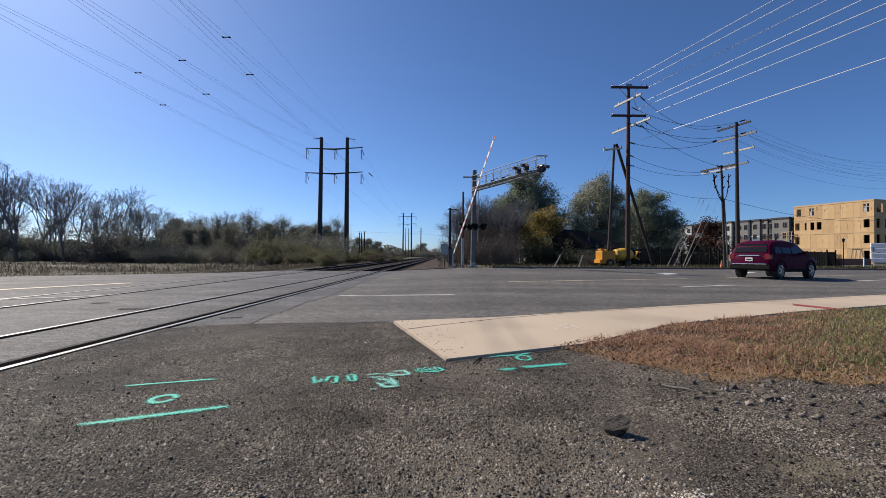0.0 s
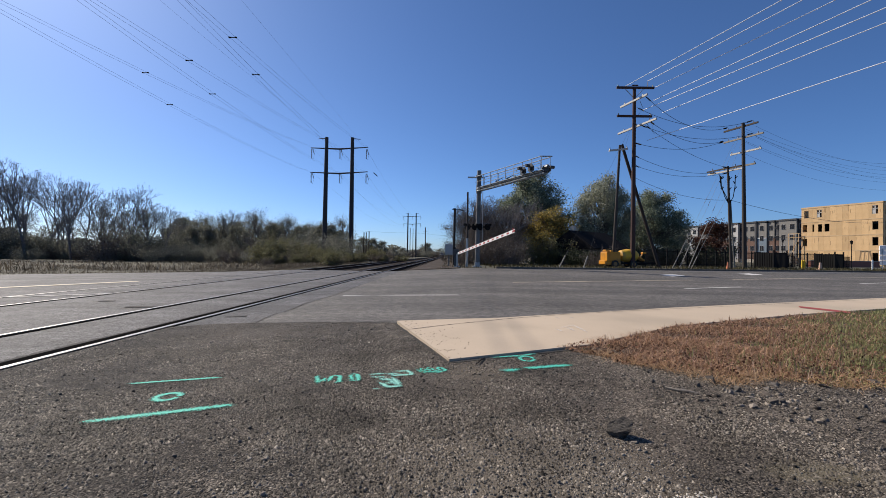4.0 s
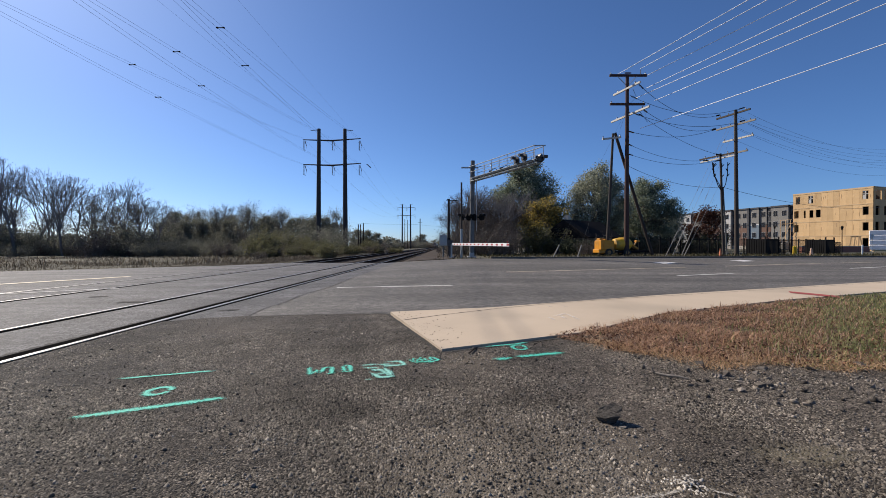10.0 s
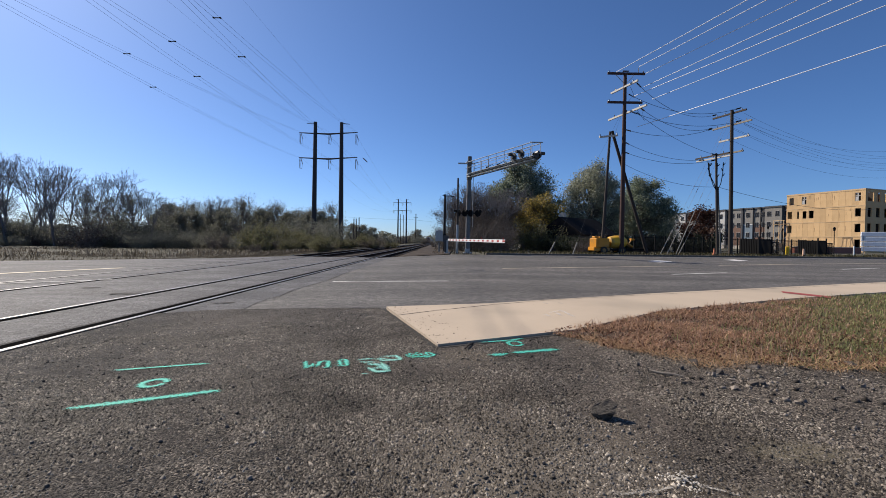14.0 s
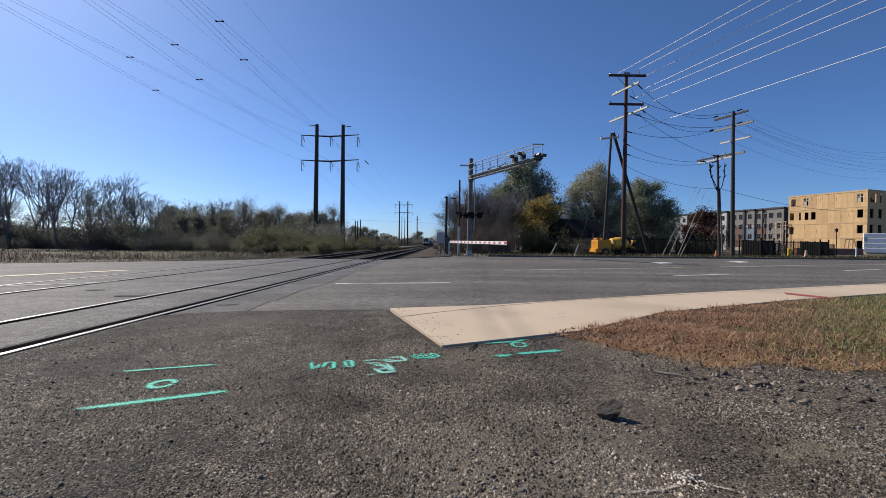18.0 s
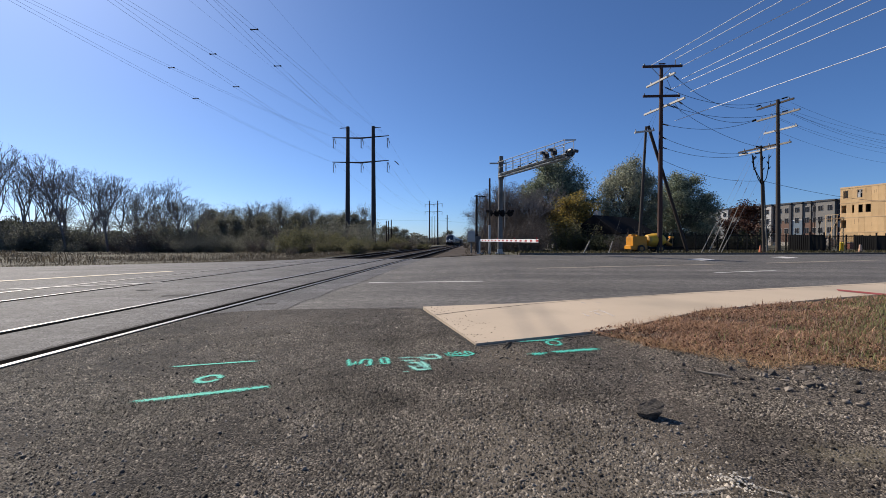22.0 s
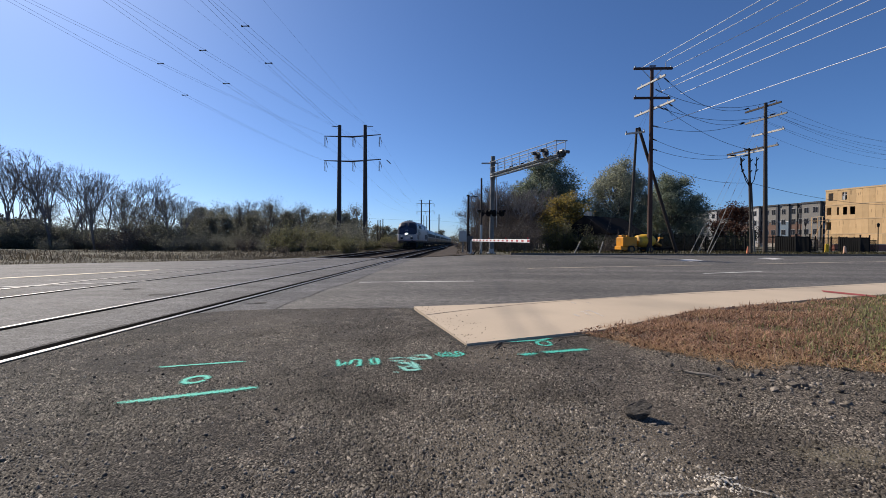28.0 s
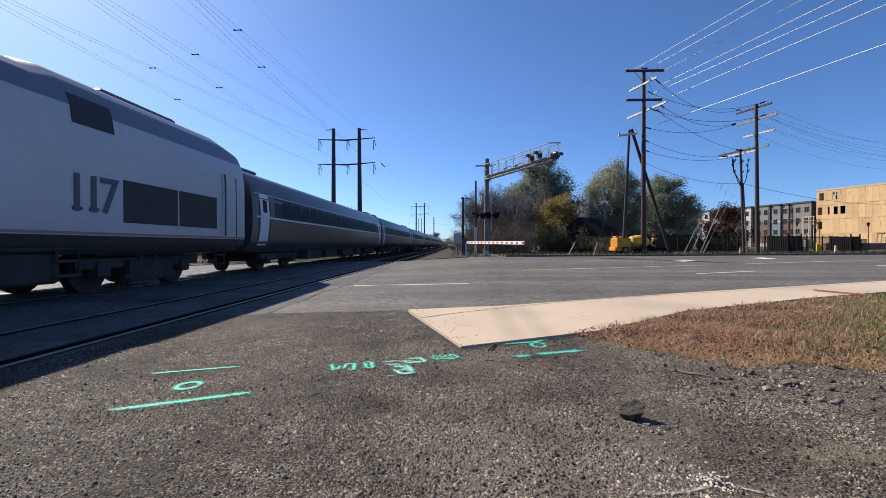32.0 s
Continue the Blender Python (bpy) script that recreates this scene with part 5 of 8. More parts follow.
def steel_car():
    """Ribbed stainless steel."""
    mt = paint("ribbed_stainless_steel", (0.18, 0.175, 0.17), (0.13, 0.127, 0.124), rough=0.38, metal=0.7, grain=10, blotch=0.4, bump=0)
    n, l = mt.node_tree.nodes, mt.node_tree.links
    co, wv, bp = n.new("ShaderNodeTexCoord"), n.new("ShaderNodeTexWave"), n.new("ShaderNodeBump")
    wv.bands_direction = "Z"
    wv.inputs["Scale"].default_value = 5.0
    bp.inputs["Distance"].default_value, bp.inputs["Strength"].default_value = 0.006, 0.35
    l.new(co.outputs["Object"], wv.inputs["Vector"])
    l.new(wv.outputs[1], bp.inputs["Height"])
    l.new(bp.outputs[0], n["Principled BSDF"].inputs["Normal"])
    return mt


M_LOCO, M_STEEL = livery(), steel_car()
M_UNDER = paint("dusty_underframe", (0.03, 0.03, 0.031), (0.046, 0.044, 0.042), rough=0.85, grain=20, dirt=(0.068, 0.062, 0.056))
M_SLATE = paint("slate_blue_paint", (0.085, 0.1, 0.142), (0.075, 0.088, 0.128), rough=0.4)
M_SHIELD = paint("tinted_windshield", (0.034, 0.041, 0.062), (0.031, 0.038, 0.057), rough=0.45, bump=0, spec=0.2)
M_TINT = paint("tinted_car_glass", (0.018, 0.02, 0.026), (0.014, 0.016, 0.02), rough=0.5, bump=0, spec=0.08)
M_LAMP = glow("lit_headlight", (1.0, 0.88, 0.74), 80.0)
M_DITCH = glow("lit_ditch_lamp", (0.9, 0.84, 0.76), 0.5)
M_GRILLE = paint("dark_louvre", (0.03, 0.03, 0.033), (0.045, 0.045, 0.048), rough=0.6, stretch=(1, 1, 12))
M_TREAD = paint("bright_wheel_steel", (0.05, 0.045, 0.042), (0.03, 0.028, 0.026), rough=0.6, metal=0.3)
M_STRIPE = paint("pale_car_stripe", (0.7, 0.7, 0.72), (0.62, 0.62, 0.64), rough=0.45)
M_BLUEBAND = paint("blue_car_band", (0.03, 0.036, 0.06), (0.026, 0.03, 0.05), rough=0.5, spec=0.1)

LOCO = [(1.5, 1.0), (1.55, 1.25), (1.55, 2.0), (1.55, 2.75), (1.535, 3.15), (1.47, 3.6), (1.32, 3.97), (0.98, 4.23), (0.48, 4.37), (0.0, 4.4)]
ROOF = [(0, 2.4), (0.25, 2.9), (0.6, 3.56), (1.0, 4.02), (1.4, 4.22), (2.0, 4.34), (3.0, 4.39), (4.0, 4.4), (13.9, 4.4), (14.3, 4.5), (19.8, 4.5), (20.7, 4.36), (20.95, 4.28)]
BROAD = [(0, 0.8), (0.25, 0.9), (0.6, 0.955), (1.2, 0.985), (2.0, 0.99), (3.0, 1.0), (20.8, 1.0), (20.95, 0.985)]
COACH = [(1.35, 0.85), (1.5, 1.1), (1.58, 1.6), (1.6, 2.1), (1.56, 2.7), (1.44, 3.15), (1.2, 3.5), (0.85, 3.7), (0.45, 3.83), (0.0, 3.86)]


def along(prof, v):
    """A point of the half outline at v from 0 at the sill to 1 at the crown."""
    x = v * (len(prof) - 1)
    i = min(int(x), len(prof) - 2)
    f = x - i
    return prof[i][0] * (1 - f) + prof[i + 1][0] * f, prof[i][1] * (1 - f) + prof[i + 1][1] * f


def level(prof, z):
    """The v at which the half outline reaches height z."""
    for i, (p, q) in enumerate(zip(prof, prof[1:])):
        if z <= q[1]:
            return (i + max(0.0, (z - p[1]) / (q[1] - p[1]))) / (len(prof) - 1)
    return 1.0


def loco_skin(s, v, side, out=0.0):
    w, z = along(LOCO, v)
    top, br = curve_at(ROOF, s), curve_at(BROAD, s)
    z = 1.0 + (z - 1.0) * (top - 1.0) / 3.4
    y = s + (0.0 if s > 0.01 else 0.0)
    return (side * (w * br + out), y + 0.25 * max(0.0, 1 - s / 0.7) * (w / 1.55) ** 2, z + (out if v > 0.75 else 0))


def coach_skin(s, v, side, out=0.0):
    w, z = along(COACH, v)
    return (side * (w + out), s, z + (out if v > 0.75 else 0))


def patch(skin, s0, s1, v0, v1, side, out=0.012, n=3, m=3):
    pts = [skin(s0 + (s1 - s0) * i / n, v0 + (v1 - v0) * j / m, side, out) for j in range(m + 1) for i in range(n + 1)]
    back = [skin(s0 + (s1 - s0) * i / n, v0 + (v1 - v0) * j / m, side, -0.02) for j in range(m + 1) for i in range(n + 1)]
    k = n + 1
    c = len(pts)
    fs = [(j * k + i, j * k + i + 1, j * k + k + i + 1, j * k + k + i) for j in range(m) for i in range(n)]
    rim = [i for i in range(k)] + [j * k + n for j in range(1, m + 1)] + [m * k + i for i in range(n - 1, -1, -1)] + [j * k for j in range(m - 1, 0, -1)]
    fs += [(rim[i], rim[(i + 1) % len(rim)], c + rim[(i + 1) % len(rim)], c + rim[i]) for i in range(len(rim))]
    return Shape().add(pts + back, fs)


def wheelset(r):
    s = Shape()
    for x in (-0.75, 0.75):
        q = 0.07 if x > 0 else -0.07
        s.rod((x - 0.07, 0, 0), (x + 0.07, 0, 0), r, r, 20)
        s.rod((x - q, 0, 0), (x - q * 1.4, 0, 0), r + 0.028, r + 0.028, 20)
        s.rod((x + q, 0, 0), (x + q * 1.3, 0, 0), r * 0.35, r * 0.3, 10)
    s.rod((-0.75, 0, 0), (0.75, 0, 0), 0.09)
    return s.mesh("wheelset", True)


def truck(parent, y, gap, r, wheels, mesh):
    tr = part("truck_frame", Shape().box((1.05, 0, r + 0.12), (0.16, gap + 1.3, 0.24), b=0.03).box((-1.05, 0, r + 0.12), (0.16, gap + 1.3, 0.24), b=0.03).box((0, 0, r + 0.1), (2.0, 0.5, 0.3), b=0.04)
              .box((1.08, gap / 2, r), (0.22, 0.34, 0.36), b=0.04).box((1.08, -gap / 2, r), (0.22, 0.34, 0.36), b=0.04).box((-1.08, gap / 2, r), (0.22, 0.34, 0.36), b=0.04).box((-1.08, -gap / 2, r), (0.22, 0.34, 0.36), b=0.04)
              .rod((1.1, -0.25, r + 0.05), (1.1, -0.25, r + 0.5), 0.1).rod((1.1, 0.25, r + 0.05), (1.1, 0.25, r + 0.5), 0.1), M_UNDER, parent, m=pose(0, y, 0))
    for dy in (-gap / 2, gap / 2):
        wheels.append((part("wheelset", mesh, M_TREAD, parent, "worn steel wheels on an axle", m=pose(0, y + dy, r)), y + dy, r))
    return tr


def lettering(text, size, material, parent, m, name="number"):
    cu = bpy.data.curves.new(name, "FONT")
    cu.body, cu.size, cu.align_x = text, size, "CENTER"
    cu.extrude, cu.offset = 0.003, 0.006
    ob = bpy.data.objects.new(name, cu)
    me = bpy.data.meshes.new_from_object(ob)
    bpy.data.objects.remove(ob)
    me.materials.clear()
    return part(name, me, material, parent, m=m)


def locomotive():
    t = thing("locomotive", pose(-8.67, 400, 0.012), "silver and slate-blue diesel passenger locomotive on the rails", "locomotive")
    st = [0, 0.08, 0.25, 0.45, 0.6, 0.7, 0.85, 1.0, 1.2, 1.4, 2.0, 3.0, 4.0, 8.0, 13.9, 14.3, 19.8, 20.4, 20.7, 20.85, 20.95]
    nv = 36
    rings = []
    for s in st:
        half = [loco_skin(s, k / nv, 1) for k in range(nv + 1)]
        rings.append(half + [(-x, y, z) for x, y, z in half[-2::-1]])
    part("body", Shape().loft(rings), M_LOCO, t, "silver-grey body with a slate-blue hood", True)
    part("underframe", Shape().box((0, 10.6, 0.98), (2.7, 20.2, 0.3), b=0.03).box((1.4, 10.6, 1.03), (0.1, 19.6, 0.22)).box((-1.4, 10.6, 1.03), (0.1, 19.6, 0.22)), M_UNDER, t)
    part("fuel_tank", Shape().prism([(-1.3, 0.85), (-1.35, 0.5), (-1.1, 0.26), (1.1, 0.26), (1.35, 0.5), (1.3, 0.85)], 8.6, 12.6), M_UNDER, t)
    for y0, y1 in ((6.75, 8.45), (12.75, 14.3)):
        part("equipment_box", Shape().box((0, (y0 + y1) / 2, 0.62), (2.7, y1 - y0, 0.62), b=0.05), M_UNDER, t)
    for side in (-1, 1):
        for y in (4.1, 16.9):
            part("brake_rigging", Shape().box((side * 1.2, y, 0.42), (0.12, 1.5, 0.5), b=0.03).rod((side * 1.22, y - 0.9, 0.3), (side * 1.22, y + 0.9, 0.3), 0.05).box((side * 1.2, y, 0.86), (0.14, 3.4, 0.16), b=0.03), M_UNDER, t)
    pl = Shape().add([(-1.45, 0.55, 0.13), (0, 0.02, 0.13), (1.45, 0.55, 0.13), (1.45, 0.75, 1.02), (0, 0.3, 1.02), (-1.45, 0.75, 1.02), (-1.45, 2.2, 0.3), (1.45, 2.2, 0.3), (1.45, 2.2, 1.02), (-1.45, 2.2, 1.02)],
                     [(0, 1, 4, 5), (1, 2, 3, 4), (2, 7, 8, 3), (0, 5, 9, 6), (3, 8, 9, 5, 4), (6, 7, 2, 1, 0), (6, 9, 8, 7)])
    part("snow_plow", pl, M_BLACK, t)
    part("coupler", Shape().box((0, 0.1, 0.9), (0.26, 0.9, 0.26), b=0.05).box((0.06, -0.38, 0.9), (0.34, 0.2, 0.3), b=0.05), M_UNDER, t)
    part("coupler_pocket", Shape().box((0, 0.25, 1.08), (1.0, 0.12, 0.22), b=0.02), M_UNDER, t)
    for x in (-0.14, 0.14):
        part("headlight", Shape().rod((x, -0.02, 2.28), (x, 0.25, 2.28), 0.06, 0.065, 16), M_LAMP, t, "lit twin headlight")
    part("headlight_housing", Shape().box((0, 0.15, 2.28), (0.56, 0.3, 0.24), b=0.05), M_SLATE, t)
    for x in (-0.76, 0.76):
        part("ditch_light", Shape().rod((x, 0.1, 1.9), (x, 0.4, 1.9), 0.048, 0.055, 12), M_DITCH, t, "small lit ditch light")
        part("light_ring", Shape().rod((x, 0.14, 1.9), (x, 0.4, 1.9), 0.12, 0.13, 14), M_GALV, t)
        part("step_recess", Shape().box((x, 0.16, 1.58), (0.36, 0.12, 0.3), b=0.02), M_UNDER, t)
        part("foot_step", Shape().box((x * 1.12, 0.2, 1.18), (0.3, 0.2, 0.16), b=0.02), M_UNDER, t)
    for side in (-1, 1):
        part("windshield", patch(loco_skin, 0.45, 1.0, 0.6, 0.96, side, 0.02, 11, 14), M_SHIELD, t, "raked slate-tinted windshield pane", True)
        part("nose_emblem", patch(loco_skin, 0.2, 0.24, 0.95, 0.99, side, 0.016, 2, 2), M_STRIPE, t, "small pale emblem strip")
        part("cab_window", patch(loco_skin, 1.75, 2.45, 0.5, 0.64, side), M_GLASS, t, "dark cab side window")
        lv = [level(LOCO, z) for z in (1.28, 1.58, 2.15, 3.12, 3.24, 3.78)]
        part("cab_door", patch(loco_skin, 2.5, 3.2, lv[0], lv[3], side, 0.01), M_LOCO, t)
        for s in (2.42, 3.27):
            part("handrail", Shape().tube([loco_skin(s, lv[0], side, 0.06), loco_skin(s, 0.35, side, 0.07), loco_skin(s, lv[3], side, 0.06)], 0.02, 6), M_GALV, t)
            part("door_seal", patch(loco_skin, s - 0.04, s + 0.04, lv[0], lv[3], side, 0.006, 1, 4), M_GRILLE, t)
        part("door_window", patch(loco_skin, 2.67, 3.05, level(LOCO, 1.5), level(LOCO, 1.95), side, 0.016), M_GLASS, t)
        part("vent", patch(loco_skin, 1.72, 2.3, lv[1], lv[2], side), M_GRILLE, t, "dark louvred vent")
        for a, b in ((4.08, 4.9), (5.04, 5.78), (5.95, 7.2), (7.32, 8.45), (14.4, 15.4)):
            part("louvre_panel", patch(loco_skin, a, b, lv[4], lv[5], side), M_GRILLE, t, "dark upper louvre panel")
        for a, b in ((15.6, 17.4), (17.48, 19.2)):
            part("radiator_grille", patch(loco_skin, a, b, level(LOCO, 1.48), level(LOCO, 2.36), side), M_GRILLE, t, "dark radiator grille")
        part("hatch", patch(loco_skin, 10.5, 10.85, level(LOCO, 1.48), level(LOCO, 1.8), side), M_GRILLE, t)
        part("rear_door", patch(loco_skin, 19.75, 20.3, lv[0], lv[3], side, 0.014), M_LOCO, t)
        for s in (19.7, 20.34):
            part("door_seal", patch(loco_skin, s - 0.035, s + 0.035, lv[0], lv[3], side, 0.008, 1, 4), M_GRILLE, t)
        part("handrail", Shape().tube([loco_skin(19.48, lv[0], side, 0.06), loco_skin(19.48, lv[3], side, 0.06)], 0.02, 6), M_GALV, t)
        # fan emblem of three leaf-shaped strips, and a row of plain bars for its lettering
        for k, (s0, z0, s1, z1, fat) in enumerate(((3.5, 2.56, 6.15, 2.62, 0.27), (4.2, 2.27, 6.2, 2.58, 0.34), (4.8, 2.0, 6.25, 2.53, 0.46))):
            q, m, top, low = Shape(), 10, [], []
            for i in range(m + 1):
                f = i / m
                s2, z2 = s0 + (s1 - s0) * f, z0 + (z1 - z0) * f + 0.06 * math.sin(math.pi * f)
                top.append((s2, z2))
                low.append((s2, z2 - fat * (1 - 0.93 * f) ** 0.7 * min(1.0, 0.15 + 4 * f)))
            q.add([loco_skin(s2, level(LOCO, z2), side, 0.014 + 0.003 * k) for s2, z2 in top + low], [(i, i + 1, m + 2 + i, m + 1 + i) for i in range(m)])
            part("emblem_strip", q, M_SLATE, t, "slate-blue emblem strip")
        for k in range(6):
            part("lettering_bar", patch(loco_skin, 4.1 + 0.36 * k, 4.32 + 0.36 * k, level(LOCO, 2.78), level(LOCO, 2.9), side, 0.012, 1, 1), M_SLATE, t)
        for k, digit in enumerate("117"):
            lettering(digit, 1.02, M_SLATE, t, pose(side * 1.57, 14.83 + side * 0.38 * (k - 1), 1.66, 90, 0, 90 * side), "digit")
            if digit == "1":
                part("digit_foot", patch(loco_skin, 14.83 + side * 0.38 * (k - 1) - 0.1, 14.83 + side * 0.38 * (k - 1) + 0.12, level(LOCO, 1.655), level(LOCO, 1.72), side, 0.02, 1, 1), M_SLATE, t)
    part("roof_hatch", Shape().box((0, 12.9, 4.38), (1.3, 1.5, 0.16), b=0.05), M_SLATE, t)
    part("roof_fan", Shape().box((0, 17.4, 4.49), (1.3, 2.6, 0.14), b=0.05), M_SLATE, t)
    part("horn", Shape().rod((0.1, 3.0, 4.45), (0.1, 2.6, 4.47), 0.03, 0.06, 10).rod((-0.15, 3.0, 4.45), (-0.15, 2.65, 4.47), 0.03, 0.06, 10).box((0, 3.05, 4.41), (0.4, 0.08, 0.08)), M_GRILLE, t)
    part("gangway", Shape().box((0, 21.08, 2.25), (1.9, 0.3, 2.5), b=0.05), M_UNDER, t, "black rubber gangway frame")
    part("antenna", Shape().box((0.2, 4.4, 4.47), (0.4, 0.3, 0.12), b=0.02), M_GRILLE, t)
    wheels, wm = [], wheelset(0.5)
    for y in (4.1, 16.9):
        truck(t, y, 2.75, 0.5, wheels, wm)
    for side in (-1, 1):
        for y in (1.5, 6.6, 14.4, 19.6):
            part("step_ladder", Shape().box((side * 1.42, y, 0.72), (0.1, 0.5, 0.05)).box((side * 1.42, y, 0.45), (0.1, 0.5, 0.05)).rod((side * 1.42, y - 0.24, 0.4), (side * 1.42, y - 0.24, 1.0), 0.02).rod((side * 1.42, y + 0.24, 0.4), (side * 1.42, y + 0.24, 1.0), 0.02), M_UNDER, t)
    return t, wheels


def coach():
    t = thing("passenger_car", pose(-8.67, 400, 0.012), "stainless steel passenger car with a dark window band", "train car", "passenger cars")
    nv, rings = 27, []
    for s in (0.0, 0.15, 25.35, 25.5):
        k0 = 0.97 if s in (0.0, 25.5) else 1.0
        half = [coach_skin(s, k / nv, 1) for k in range(nv + 1)]
        half = [(x * k0, y, z) for x, y, z in half]
        rings.append(half + [(-x, y, z) for x, y, z in half[-2::-1]])
    part("body", Shape().loft(rings), M_STEEL, t, "", True)
    v = [level(COACH, z) for z in (2.0, 2.06, 2.13, 2.78, 2.86, 2.88, 1.0)]
    for side in (-1, 1):
        part("window_band", patch(coach_skin, 1.75, 23.75, v[2] - 0.01, v[3] + 0.01, side, 0.006, 8, 3), M_BLUEBAND, t)
        for k in range(18):
            part("window", patch(coach_skin, 2.6 + 1.14 * k, 3.55 + 1.14 * k, v[2] + 0.01, v[3] - 0.01, side, 0.014, 1, 2), M_TINT, t, "dark tinted window")
        part("stripe", patch(coach_skin, 0.2, 25.3, v[0], v[1], side, 0.006, 8, 1), M_STRIPE, t, "pale stripe below the windows")
        part("stripe", patch(coach_skin, 0.2, 25.3, v[4], v[5], side, 0.006, 8, 1), M_STRIPE, t, "pale stripe above the windows")
        for s in (0.5, 24.3):
            part("door_frame", patch(coach_skin, s - 0.1, s + 0.88, v[6], v[5], side, 0.006, 1, 6), M_GRILLE, t, "dark recess round the vestibule door")
            part("vestibule_door", patch(coach_skin, s, s + 0.72, v[6], v[4], side, 0.014, 1, 6), M_STRIPE, t, "pale vestibule door")
            part("door_window", patch(coach_skin, s + 0.2, s + 0.52, level(COACH, 2.2), level(COACH, 2.65), side, 0.02, 1, 2), M_TINT, t)
    for s in (-0.28, 25.5):
        part("diaphragm", Shape().box((0, s + 0.14, 2.2), (2.3, 0.34, 2.6), b=0.05), M_GRILLE, t, "black rubber gangway diaphragm")
    part("roof_vent", Shape().box((0, 1.4, 3.86), (1.2, 1.8, 0.12), b=0.03), M_STEEL, t)
    part("roof_vent", Shape().box((0, 24.1, 3.86), (1.2, 1.8, 0.12), b=0.03), M_STEEL, t)
    part("underframe", Shape().box((0, 12.75, 0.86), (2.5, 25.2, 0.2)), M_UNDER, t)
    for a, b in ((6.4, 8.6), (9.4, 11.6), (13.0, 16.0), (17.0, 18.4)):
        part("equipment_box", Shape().box((0, (a + b) / 2, 0.58), (2.5, b - a, 0.5), b=0.04), M_UNDER, t)
    wheels, wm = [], wheelset(0.46)
    for y in (3.4, 22.1):
        truck(t, y, 2.6, 0.46, wheels, wm)
    return t, wheels


LOCOMOTIVE, LOCO_WHEELS = locomotive()
FIRST_CAR, CAR_WHEELS = coach()
COACHES = [FIRST_CAR] + [copy_thing(FIRST_CAR, pose(-8.67, 400, 0.012)) for _ in range(6)]


# ---- moving car ----
M_MAROON = paint("metallic_maroon_paint", (0.065, 0.005, 0.024), (0.055, 0.004, 0.02), rough=0.45, metal=0.0, spec=0.03, grain=200, bump=0, coat=0.0)
M_TYRE = paint("tyre_rubber", (0.02, 0.02, 0.02), (0.03, 0.03, 0.03), rough=0.8)
M_RIM = paint("alloy_rim", (0.5, 0.5, 0.51), (0.42, 0.42, 0.43), rough=0.3, metal=0.8)
M_CARGLASS = paint("dark_car_glass", (0.008, 0.008, 0.01), (0.006, 0.006, 0.008), rough=0.12, bump=0, spec=0.3)
M_TAIL = paint("red_tail_lens", (0.2, 0.012, 0.022), (0.16, 0.01, 0.018), rough=0.15, bump=0)
M_CHROME = paint("chrome", (0.75, 0.75, 0.76), (0.7, 0.7, 0.7), rough=0.15, metal=1.0, bump=0)
M_PLATE = paint("white_plate", (0.65, 0.65, 0.64), (0.6, 0.6, 0.6), rough=0.5)


